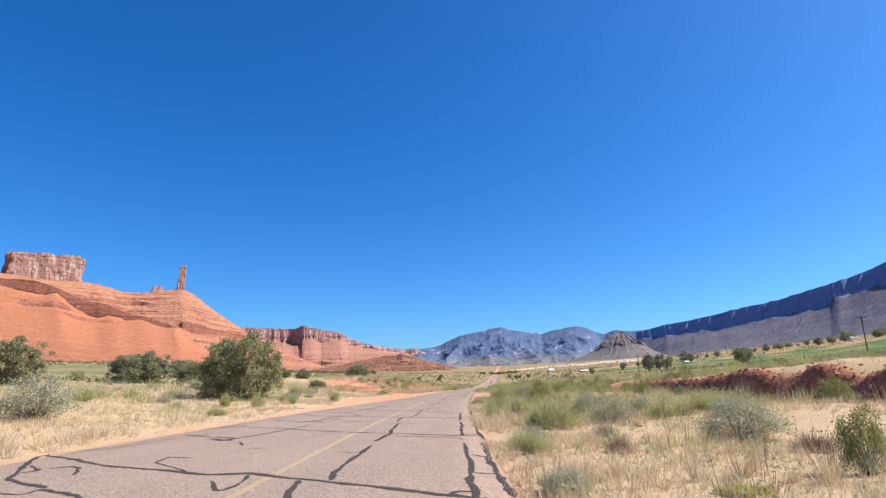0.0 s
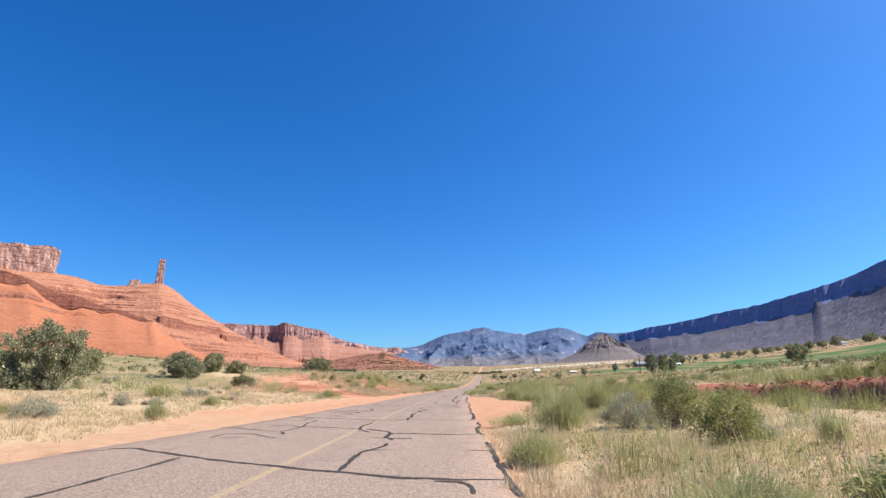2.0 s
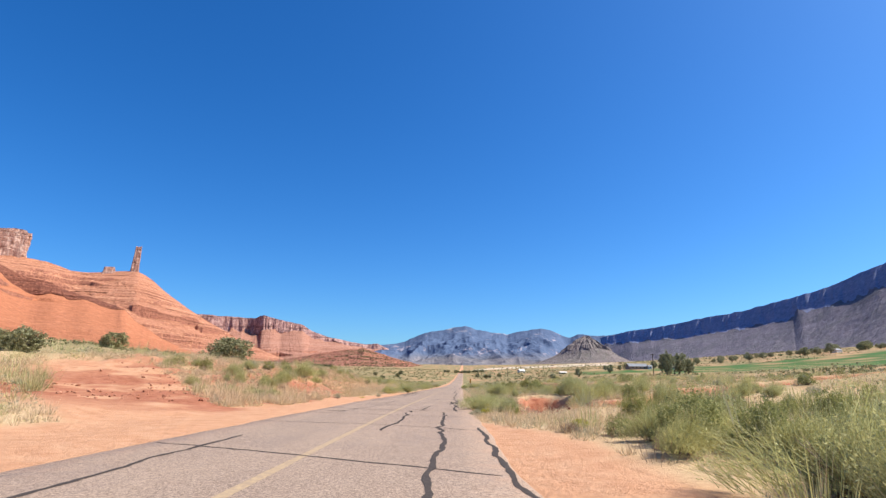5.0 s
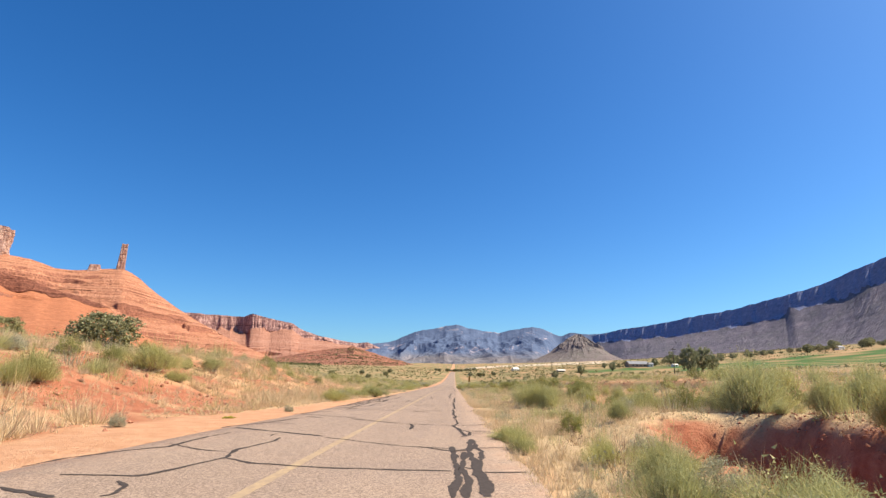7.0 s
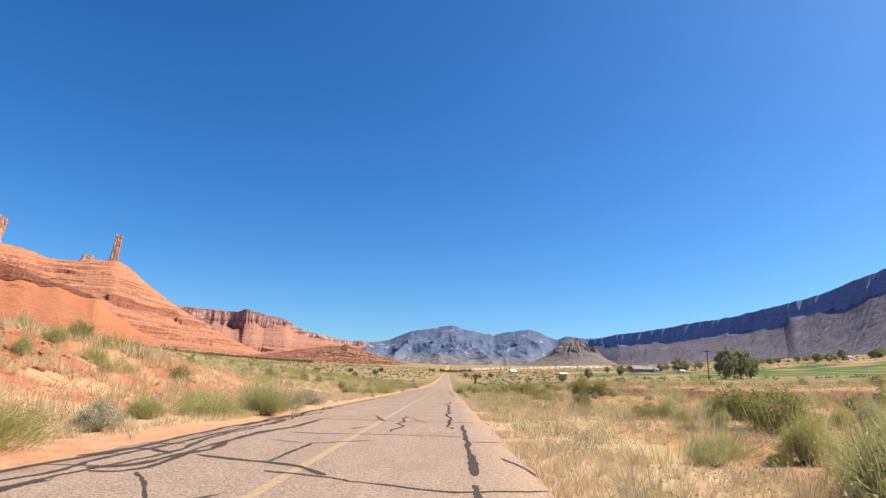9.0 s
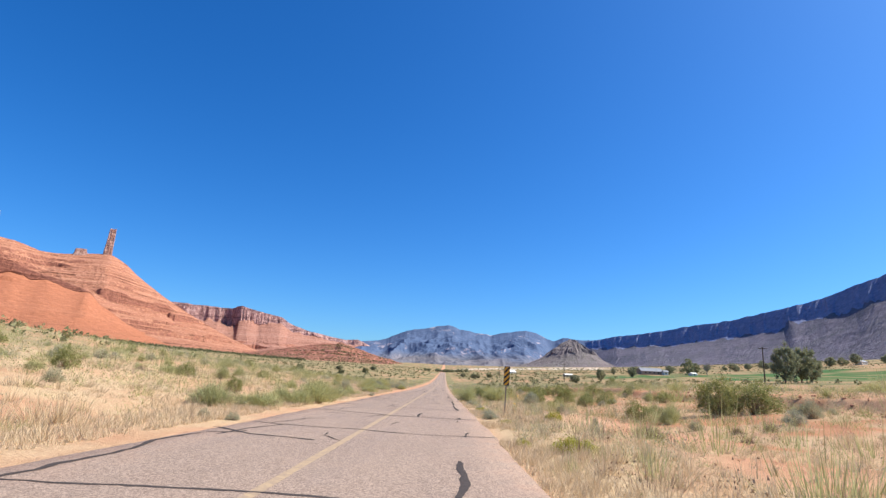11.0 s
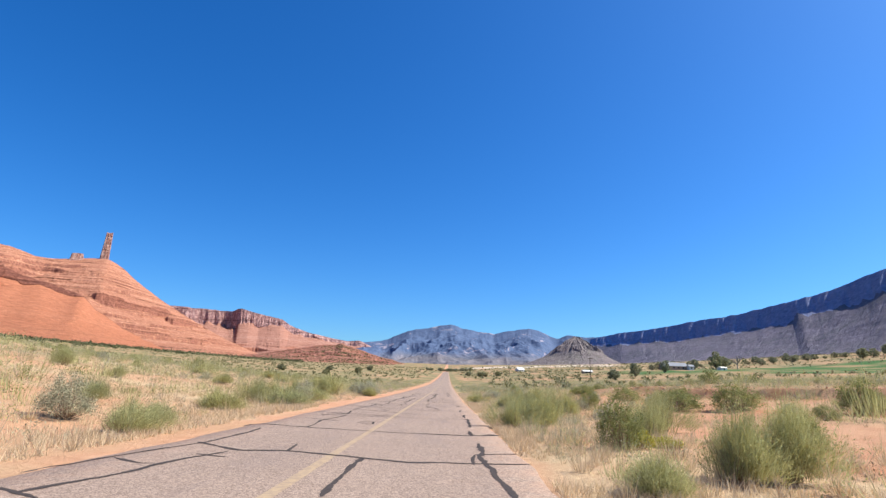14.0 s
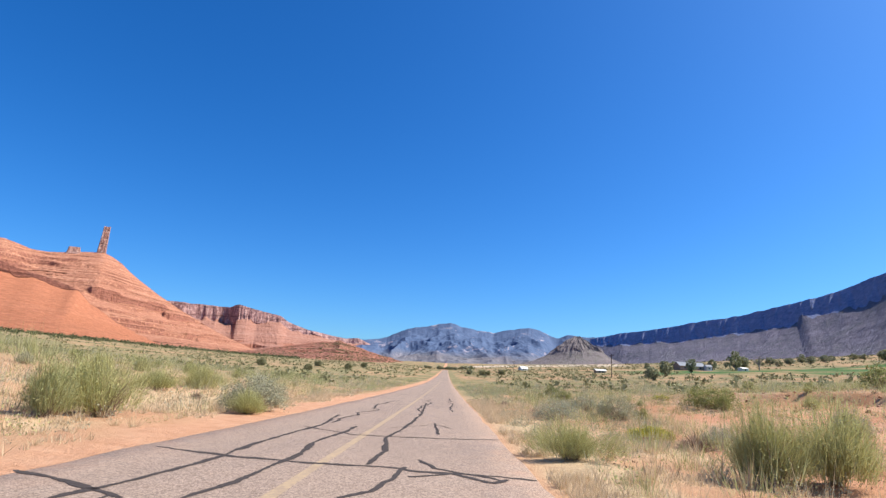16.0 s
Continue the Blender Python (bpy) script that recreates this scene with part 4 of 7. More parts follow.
def twig_shape(seed, count=700):
    """A tangle of bare twigs."""
    rng = np.random.default_rng(seed)
    d = rng.normal(size=(count, 3))
    d[:, 2] = np.abs(d[:, 2]) * 0.9
    d /= np.linalg.norm(d, axis=1, keepdims=True)
    r0, r1 = rng.uniform(0.0, 0.3, (count, 1)), rng.uniform(0.3, 0.52, (count, 1))
    tip = d * r1 * np.array([1, 1, 1.2]) + rng.normal(size=(count, 3)) * 0.04
    tip[:, 2] = np.maximum(tip[:, 2], 0.03)
    return tri_mesh("foliage", blades(d * r0, tip, 0.013, rng)), tri_mesh("wood", blades(rng.normal(size=(20, 3)) * np.array([0.05, 0.05, 0]), d[:20] * 0.3, 0.02, rng))


def tree_shape(seed, limbs=16, clumps=190, per=75, leaf=0.03, crown=(0.5, 0.5, 0.46), low=0.5, trunk=0.045):
    """A short-trunked tree with limbs and an uneven crown of leaf clumps; one metre high."""
    rng = np.random.default_rng(seed)
    d = rng.normal(size=(clumps, 3))
    d /= np.linalg.norm(d, axis=1, keepdims=True)
    lump = 1 + 0.36 * (vnoise(d[:, 0] * 2.2 + 9, d[:, 1] * 2.2 + d[:, 2] * 1.7, seed) - 0.5) * 2
    c = d * (rng.uniform(0.45, 1.0, (clumps, 1)) ** 0.6) * np.array(crown) * lump[:, None]
    c[:, 2] += low
    p = np.repeat(c, per, 0) + rng.normal(size=(clumps * per, 3)) * 0.031
    p[:, 2] = np.maximum(p[:, 2], 0.03)
    bm = bmesh.new()
    top = Vector((0.03, 0.02, low * 0.75))
    rod(bm, (0, 0, -0.04), top, trunk, trunk * 0.6)
    for i in range(limbs):
        e = Vector(c[i * (clumps // limbs)])
        mid = top * 0.55 + (e - top) * 0.4
        rod(bm, (0, 0, low * 0.12 + low * 0.4 * (i / limbs)), mid, trunk * 0.5, trunk * 0.32, 6)
        rod(bm, mid, e, trunk * 0.32, trunk * 0.1, 5)
    wood = bpy.data.meshes.new("trunk")
    bm.to_mesh(wood)
    bm.free()
    return tri_mesh("crown", leaves(p, leaf, rng, 1.6)), wood


def plant(name, shape, leaf_mat, wood_mat, label, category, group):
    """The first of a kind, with its parts; set far below the ground until it is copied."""
    top = tagged(new(name), label, category, group)
    for data, mat in zip(shape, (leaf_mat, wood_mat)):
        link(data.name.split(".")[0], data, mat, top)
    return top


def kinds(fine):
    """All the plants, finely made or, for those further off, with fewer and larger leaves."""
    f = 1.0 if fine else 0.19
    g = f ** -0.45
    k = 0 if fine else 500
    few = (1, 2, 3, 4, 7) if fine else (5, 6, 8)
    return {
        "broom": [plant("rabbitbrush", broom_shape(s + k, int(2900 * f), int(3000 * f), 1.12 * g), BROOM, DEAD, "green rabbitbrush with fine upright stems on sandy ground", "shrub", "roadside rabbitbrush") for s in few],
        "sage": [plant("sagebrush", clump_shape(s + k, 130, int(70 * f), 0.75, 0.017 * g), SAGE, DEAD, "grey-green sagebrush on dry ground", "shrub", "sagebrush") for s in (11, 12)],
        "leafy": [plant("green_shrub", clump_shape(s + k, 110, int(50 * f), 0.95, 0.024 * g), LEAFY, DEAD, "leafy dark green desert shrub", "shrub", "green shrubs") for s in (21, 22)],
        "lime": [plant("yellow_shrub", clump_shape(s + k, 70, int(50 * f), 0.6, 0.03 * g), LIME, DEAD, "low bright yellow-green shrub", "shrub", "yellow shrubs") for s in (31,)],
        "dead": [plant("dead_shrub", twig_shape(s + k, int(800 * f)), DEAD, DEAD, "dead brown shrub of bare twigs", "shrub", "dead shrubs") for s in (41,)],
        "juniper": [plant("juniper_tree", tree_shape(s + k, 16, 330, int(110 * f), 0.019 * g, (0.52, 0.52, 0.52), 0.43), JUNIPER, BARK, "dense dark green juniper tree on straw grass", "tree", "junipers") for s in (51, 52)],
        "tree": [plant("leafy_tree", tree_shape(s + k, 14, 130, int(50 * f), 0.035 * g, (0.42, 0.42, 0.46), 0.52, 0.03), TREE_LEAF, BARK, "broad grey-green tree beside the farm fields", "tree", "valley trees") for s in (61, 62)],
    }


FINE, LIGHT = kinds(True), kinds(False)
USED = {}


def put(kind, x, y, wide, high, rng, near=24):
    """Set a plant of that kind, with its foot in the ground."""
    if arroyo(x, y) < 1.0 and float(land(x, y) - road_z(y)) < -0.35:
        return
    away = abs(x - float(road_x(y)))
    fine = away < (62 if kind == "juniper" and y < 130 else near) or (kind == "tree" and y < 360)
    forms = (FINE if fine else LIGHT)[kind]
    k = int(rng.integers(0, len(forms)))
    size = Vector((wide, wide, high))
    turn = Euler((0, 0, rng.uniform(0, 6.28)))
    at = (x, y, float(land(x, y)) - 0.03)
    if (kind, fine, k) not in USED:
        forms[k].matrix_basis = Matrix.LocRotScale(at, turn, size)
        USED[(kind, fine, k)] = size
    else:
        one = USED[(kind, fine, k)]
        copy_thing(forms[k], Matrix.LocRotScale(at, turn, [a / b for a, b in zip(size, one)]))



# ---- plants that stand out: east, north, width, height ----
SPOTS_SAGE = [
    (0.9, 8.9, 0.87, 0.48), (6.5, 16.7, 2.34, 1.37), (0.9, 16.9, 1.00, 0.43), (4.0, 22.0, 1.78, 1.25), (-20.8, 24.5, 3.40, 2.60),
    (3.8, 26.3, 1.46, 1.37), (2.2, 52.9, 1.92, 1.49), (-20.6, 56.3, 1.89, 1.11), (-22.7, 68.7, 1.20, 0.67), (-43.8, 81.4, 2.80, 1.90),
    (-27.7, 84.3, 1.90, 1.05), (-19.6, 94.6, 1.28, 0.63), (-4.0, 110.4, 0.80, 0.45), (-3.2, 119.9, 1.00, 0.80), (-1.7, 121.4, 1.30, 0.55),
    (-3.8, 123.2, 0.40, 0.30), (-15.5, 132.7, 0.52, 0.57), (-13.5, 143.9, 0.51, 0.45), (-14.5, 163.3, 1.27, 1.05), (-15.6, 167.8, 1.02, 0.79),
    (-13.9, 182.6, 2.22, 0.95), (-14.9, 186.2, 1.81, 1.09), (-13.5, 203.4, 0.42, 0.48), (-12.7, 203.8, 0.50, 0.37),
]
SPOTS_SAGE_B = [
    (1.4, 211.8, 0.32, 0.53), (-3.5, 211.9, 0.79, 0.53), (-3.4, 214.5, 0.79, 0.46), (-3.5, 219.5, 0.51, 0.56), (1.4, 219.6, 0.51, 0.82),
    (1.1, 228.7, 0.39, 0.45), (-3.4, 229.3, 0.94, 0.59), (1.9, 234.4, 1.48, 1.42), (-12.6, 241.5, 0.54, 0.49), (-16.9, 252.1, 1.59, 1.71),
    (-15.1, 272.7, 1.61, 1.57), (9.8, 277.4, 1.94, 1.33), (-16.1, 278.6, 1.53, 1.82), (-13.7, 294.9, 2.80, 1.90), (-0.7, 297.5, 2.03, 1.21),
    (2.6, 298.9, 2.08, 1.61), (-16.0, 304.6, 2.41, 1.68), (3.6, 308.9, 2.80, 1.39),
]
SPOTS_BROOM = [
    (0.7, 13.6, 0.80, 0.66), (1.7, 19.8, 1.82, 1.21), (6.2, 23.3, 0.88, 0.81), (9.1, 26.5, 1.60, 0.92), (-0.3, 27.5, 0.78, 0.71),
    (1.1, 29.8, 1.17, 1.06), (-15.6, 31.4, 1.03, 0.57), (-0.5, 34.6, 0.83, 0.64), (-30.0, 39.8, 1.38, 1.26), (-0.1, 40.0, 1.09, 0.80),
    (-19.9, 41.1, 0.84, 1.33), (-18.1, 42.9, 1.16, 1.16), (-1.6, 45.2, 1.24, 0.84), (-17.1, 47.5, 0.73, 0.82), (-31.9, 47.7, 1.89, 1.13),
    (5.6, 47.9, 0.49, 0.87), (-18.8, 49.8, 0.85, 0.85), (0.1, 53.0, 1.47, 1.77), (-1.2, 55.6, 1.36, 0.52), (-16.8, 58.6, 0.99, 0.99),
    (3.3, 62.4, 1.35, 1.62), (2.5, 62.8, 1.39, 1.75), (5.2, 63.9, 1.64, 1.60), (1.8, 64.4, 1.69, 1.48),
]
SPOTS_BROOM_B = [
    (1.6, 66.8, 1.14, 1.74), (1.2, 67.2, 0.83, 1.33), (1.0, 67.8, 0.79, 1.26), (0.9, 69.4, 1.03, 1.51), (-20.2, 71.2, 1.02, 0.88),
    (-27.2, 77.9, 1.96, 1.46), (5.8, 81.8, 2.17, 2.25), (4.0, 84.4, 1.10, 1.38), (3.5, 86.2, 1.21, 1.21), (1.7, 86.2, 1.55, 1.25),
    (5.2, 87.2, 1.25, 1.11), (2.2, 87.5, 1.56, 1.12), (2.5, 88.5, 1.56, 1.43), (0.9, 88.6, 2.07, 1.71), (1.0, 90.9, 2.11, 1.78),
    (2.0, 93.7, 1.65, 1.16), (4.3, 94.0, 1.98, 1.61), (0.0, 94.9, 1.45, 1.05), (1.7, 97.1, 1.66, 1.09), (0.4, 97.7, 1.70, 1.20),
    (-19.7, 98.1, 2.07, 1.15), (2.2, 99.3, 2.38, 1.75), (-2.5, 111.7, 0.90, 0.95), (-3.3, 114.2, 1.20, 1.00),
]
SPOTS_BROOM_C = [
    (-3.6, 116.3, 1.50, 1.15), (-2.2, 118.9, 0.90, 0.80), (-2.9, 118.6, 1.30, 1.10), (3.9, 124.4, 1.80, 1.60), (-19.6, 124.5, 1.54, 0.86),
    (-18.8, 125.5, 1.40, 0.97), (4.9, 126.8, 1.60, 1.50), (-4.0, 128.5, 0.60, 0.55), (6.6, 128.6, 1.80, 1.60), (-3.8, 131.1, 1.20, 0.55),
    (-21.4, 131.7, 1.39, 1.67), (-25.3, 133.5, 1.48, 1.48), (8.4, 135.0, 2.20, 1.90), (0.3, 135.6, 0.90, 0.85), (5.4, 136.6, 2.40, 2.30),
    (-22.0, 138.0, 2.00, 1.78), (6.2, 138.1, 2.80, 2.20), (7.0, 141.4, 3.20, 2.30), (-0.8, 141.8, 1.09, 0.55), (4.6, 147.1, 2.17, 1.57),
    (-22.9, 148.7, 2.93, 2.08), (0.2, 149.1, 1.48, 1.83), (-0.3, 149.9, 1.43, 1.89), (-0.7, 152.0, 1.62, 1.91),
]
SPOTS_BROOM_D = [
    (19.4, 158.5, 3.20, 2.30), (-14.7, 158.9, 1.93, 1.27), (2.6, 162.5, 1.19, 1.54), (-15.3, 167.1, 1.07, 0.99), (-14.3, 169.8, 2.08, 0.89),
    (-15.2, 171.5, 2.06, 1.24), (-13.0, 172.2, 1.72, 1.65), (-13.9, 174.5, 2.20, 1.41), (-15.8, 210.1, 2.20, 1.27), (-13.8, 211.1, 1.85, 0.97),
    (-14.3, 215.8, 1.43, 1.21), (-13.3, 216.0, 1.45, 1.09), (-13.1, 218.6, 2.03, 1.30), (-14.1, 221.5, 1.26, 1.54), (-13.3, 221.8, 1.36, 1.48),
    (-13.4, 223.8, 1.36, 1.22), (-27.5, 230.9, 1.96, 0.98), (-14.6, 231.8, 1.66, 1.13), (-3.2, 235.6, 1.48, 1.59), (-0.8, 236.3, 1.59, 1.57),
    (-19.4, 237.6, 1.39, 0.99), (-14.1, 238.3, 1.02, 0.96), (-2.6, 243.8, 1.16, 0.81), (-15.5, 244.1, 0.89, 0.93),
]
SPOTS_BROOM_E = [
    (-0.8, 245.2, 1.15, 1.66), (0.4, 245.6, 1.19, 1.78), (-18.8, 246.9, 1.23, 1.03), (-14.0, 250.0, 1.54, 1.03), (0.4, 252.9, 1.13, 1.44),
    (-14.7, 253.3, 0.91, 0.94), (5.6, 253.9, 1.51, 1.51), (-3.2, 256.5, 1.11, 1.38), (2.3, 256.8, 1.26, 1.64), (-19.2, 256.9, 0.87, 1.09),
    (-2.1, 257.1, 1.35, 1.52), (-15.2, 259.7, 1.82, 1.18), (-2.0, 261.7, 1.01, 1.45), (-0.7, 262.7, 1.22, 1.66), (-14.4, 267.2, 2.27, 1.36),
    (1.0, 267.2, 1.44, 1.53), (-1.5, 268.6, 1.09, 1.20), (-17.1, 269.0, 1.51, 1.78), (-16.3, 270.4, 1.82, 1.59), (-1.9, 271.4, 1.41, 1.36),
    (-14.7, 275.1, 1.87, 1.21), (-16.5, 277.1, 1.28, 1.93), (-22.8, 279.7, 1.33, 1.07), (0.2, 281.6, 1.27, 1.92),
]
SPOTS_BROOM_F = [
    (0.3, 156.5, 2.10, 1.55), (1.1, 157.9, 1.60, 1.45), (0.4, 162.4, 1.10, 0.80), (1.0, 163.4, 1.10, 0.70),
    (-2.9, 122.3, 0.80, 0.85), (-2.4, 124.2, 0.85, 0.95), (-2.6, 126.4, 0.70, 0.70),
    (1.6, 282.0, 1.34, 1.96), (-3.0, 283.5, 1.16, 1.13), (-16.4, 286.4, 1.39, 2.00), (-15.8, 287.9, 1.92, 2.29), (-13.1, 292.9, 1.53, 1.20),
    (-20.4, 299.9, 2.30, 1.15), (-20.5, 306.5, 1.95, 1.77),
]
SPOTS_LEAFY = [
    (5.5, 9.6, 0.80, 1.17), (3.2, 24.8, 0.77, 0.73), (2.7, 40.9, 1.98, 0.84), (3.5, 48.6, 1.96, 1.45), (3.7, 53.1, 1.59, 2.11),
    (-85.0, 110.0, 3.40, 2.17), (-2.3, 110.4, 0.80, 0.60), (2.7, 121.2, 1.40, 0.95),
    (-2.0, 132.9, 0.80, 0.80), (6.2, 169.6, 2.20, 1.80), (7.2, 171.8, 2.30, 1.88), (7.6, 176.0, 2.51, 1.76),
    (-20.6, 180.7, 1.21, 1.01), (5.3, 181.2, 1.82, 0.91), (24.1, 185.9, 2.15, 1.51), (12.7, 218.8, 3.08, 2.15), (10.6, 219.0, 2.71, 2.60),
    (-18.6, 220.2, 1.15, 1.15), (8.2, 222.3, 1.05, 0.73), (-25.4, 228.9, 1.51, 1.23), (3.6, 234.5, 0.85, 0.51),
]
SPOTS_LEAFY_B = [
    (14.6, 237.6, 2.15, 1.08), (9.2, 238.6, 1.47, 1.15), (3.2, 239.6, 1.84, 1.86), (6.8, 243.4, 1.80, 1.98), (-1.4, 249.7, 1.30, 1.37),
    (14.7, 263.7, 2.26, 1.84), (11.7, 270.0, 3.02, 1.73), (8.7, 271.0, 3.15, 1.58), (-0.2, 272.3, 1.16, 1.28), (11.1, 276.7, 2.12, 1.41),
    (10.9, 288.5, 2.62, 1.57), (11.9, 309.4, 3.40, 1.72), (36.0, 326.3, 3.29, 2.60),
]
SPOTS_LIP = [
    (-1.9, 120.3, 0.80, 0.60), (-1.9, 121.2, 0.90, 0.75), (-1.7, 122.2, 1.00, 0.80), (-1.9, 123.4, 0.90, 0.70), (-1.6, 125.6, 0.80, 0.50),
    (-1.9, 114.1, 0.60, 0.90), (-1.2, 128.6, 0.90, 0.60),
]
SPOTS_LIME = [
    (3.2, 8.4, 0.74, 0.23), (5.6, 14.3, 0.64, 0.35), (-3.4, 112.6, 0.70, 0.50), (-2.6, 122.0, 0.70, 0.35), (-14.3, 138.3, 0.51, 0.19),
    (1.8, 162.2, 0.59, 0.47), (-2.6, 198.7, 1.11, 0.67), (-3.6, 200.2, 0.45, 0.35), (-3.1, 208.6, 0.55, 0.35), (-3.4, 218.2, 0.84, 0.54),
    (-3.3, 227.1, 0.39, 0.25), (0.1, 250.6, 0.93, 0.51), (0.8, 289.5, 1.50, 0.80), (14.1, 323.9, 1.50, 0.80),
]
SPOTS_DEAD = [
    (6.8, 13.7, 1.47, 0.94), (-22.4, 79.0, 1.15, 0.81), (-20.8, 133.6, 1.04, 0.89), (0.2, 141.7, 0.45, 0.47), (13.6, 155.0, 1.25, 0.62),
    (7.5, 157.8, 0.78, 0.44), (3.4, 171.1, 1.13, 0.61), (5.2, 172.6, 1.38, 0.83), (1.2, 204.2, 1.52, 1.01), (4.5, 277.9, 0.80, 0.64),
    (1.1, 286.8, 1.42, 0.87),
]
SPOTS_JUNIPER = [
    (-23.8, 51.3, 7.00, 6.40), (-62.5, 68.0, 8.20, 6.20), (-38.0, 78.5, 5.60, 6.00), (-62.0, 95.2, 9.40, 5.90), (-36.5, 115.0, 3.20, 1.90),
    (-67.0, 122.5, 6.50, 4.50), (-51.1, 125.6, 6.20, 4.30), (-46.4, 135.1, 3.60, 2.60), (-52.5, 138.1, 4.20, 2.50), (-80.5, 140.7, 7.40, 5.20),
    (-43.3, 176.4, 6.80, 4.80), (-93.0, 225.0, 6.20, 4.80),
]
PLANTS = {"sage": SPOTS_SAGE + SPOTS_SAGE_B + SPOTS_LIP[::3], "broom": SPOTS_BROOM + SPOTS_BROOM_B + SPOTS_BROOM_C + SPOTS_BROOM_D + SPOTS_BROOM_E + SPOTS_BROOM_F + SPOTS_LIP[1::3] + SPOTS_LIP[2::3], "leafy": SPOTS_LEAFY + SPOTS_LEAFY_B, "lime": SPOTS_LIME, "dead": SPOTS_DEAD, "juniper": SPOTS_JUNIPER}
# ---- plants: those that stand out, by kind: east, north, width, height ----
rng = np.random.default_rng(7)
for kind, spots in PLANTS.items():
    for x, y, wide, high in spots:
        if kind == "broom":
            wide = min(wide * 1.25, 3.4)
        put(kind, x, y, wide, high, rng)

# ---- roadside marker, poles, farm buildings ----
SIGN_YELLOW = plain("sign_yellow", (0.72, 0.36, 0.018), 0.45, 0.4, 12, 0.12)
SIGN_BLACK = plain("sign_black", (0.02, 0.02, 0.023), 0.5, 0.4, 12, 0.2)
STEEL = plain("galvanised_post", (0.26, 0.22, 0.19), 0.6, 0.4, 25, 0.4, 0.3)
POLE_WOOD = plain("pole_wood", (0.10, 0.075, 0.06), 0.9, 0.1, 9, 0.4)
WALL_WHITE = plain("white_wall", (0.72, 0.69, 0.62), 0.8, 0.2, 0.8, 0.1)
WALL_TAN = plain("tan_wall", (0.30, 0.24, 0.18), 0.8, 0.2, 0.8, 0.2)
ROOF_PALE = plain("pale_metal_roof", (0.24, 0.25, 0.27), 0.7, 0.3, 0.6, 0.3)
GLASS_DARK = plain("dark_window", (0.03, 0.035, 0.04), 0.15, 0.5, 3, 0.1)


def marker_sign(x, y, low, wide=0.305, high=0.914):
    """A black and yellow striped hazard marker on a post."""
    top = tagged(new("hazard_marker"), "yellow and black striped hazard marker on a steel post", "road sign")
    z0 = float(land(x, y))
    top.matrix_basis = pose(x, y, z0, 0, 2.4, 0)
    base = low - z0
    bm = bmesh.new()
    box(bm, 0.055, 0.028, base + 0.55, (0, 0.03, (base + 0.55) / 2 - 0.12))
    for k in range(9):
        box(bm, 0.022, 0.004, 0.02, (0, 0.014, 0.15 + k * 0.12))
    bmesh.ops.bevel(bm, geom=bm.edges[:], offset=0.004, segments=1, affect="EDGES")
    part("post", bm, STEEL, top, "weathered perforated steel post")
    bm = bmesh.new()
    outline = []
    for cx, cz, a0 in ((1, 1, 0), (-1, 1, 90), (-1, -1, 180), (1, -1, 270)):
        for k in range(6):
            a = radians(a0 + 18 * k)
            outline.append((cx * (wide / 2 - 0.03) + 0.03 * math.cos(a), base + high / 2 + cz * (high / 2 - 0.03) + 0.03 * math.sin(a)))
    plate = bm.faces.new([bm.verts.new((px, -0.003, pz)) for px, pz in outline])
    ext = bmesh.ops.extrude_face_region(bm, geom=[plate])
    bmesh.ops.translate(bm, vec=(0, 0.006, 0), verts=[v for v in ext["geom"] if isinstance(v, bmesh.types.BMVert)])
    bmesh.ops.recalc_face_normals(bm, faces=bm.faces[:])
    panel = part("panel", bm, SIGN_BLACK, top)
    # stripes slope down towards the road
    step, slope, half = 0.275, 1.08, wide / 2 - 0.014
    for k in range(-1, 5):
        c = base + 0.02 + k * step
        pts = []
        for px, pz in ((-half, c - slope * half), (half, c + slope * half), (half, c + slope * half + step * 0.53), (-half, c - slope * half + step * 0.53)):
            pts.append((px, pz))
        poly = clip_band(pts, base + 0.022, base + high - 0.022)
        if len(poly) < 3:
            continue
        bm = bmesh.new()
        front = [bm.verts.new((px, -0.0055, pz)) for px, pz in poly]
        bm.faces.new(front)
        ext = bmesh.ops.extrude_face_region(bm, geom=bm.faces[:])
        bmesh.ops.translate(bm, vec=(0, 0.002, 0), verts=[v for v in ext["geom"] if isinstance(v, bmesh.types.BMVert)])
        bmesh.ops.recalc_face_normals(bm, faces=bm.faces[:])
        part("stripe", bm, SIGN_YELLOW, panel, "yellow reflective stripe")
    for pz in (0.2, 0.72):
        bm = bmesh.new()
        rod(bm, (0, -0.002, base + pz), (0, -0.010, base + pz), 0.009, 0.009, 8)
        part("bolt", bm, STEEL, panel)


def clip_band(pts, low, high):
    """A polygon cut to a band of heights."""
    for limit, keep_above in ((low, True), (high, False)):
        out = []
        for (ax, az), (bx, bz) in zip(pts, pts[1:] + pts[:1]):
            a_in, b_in = (az >= limit) == keep_above, (bz >= limit) == keep_above
            if a_in:
                out.append((ax, az))
            if a_in != b_in:
                t = (limit - az) / (bz - az)
                out.append((ax + (bx - ax) * t, limit))
        pts = out
        if not pts:
            break
    return pts


marker_sign(-2.57, 214.33, 1.555, 0.29, 0.96)


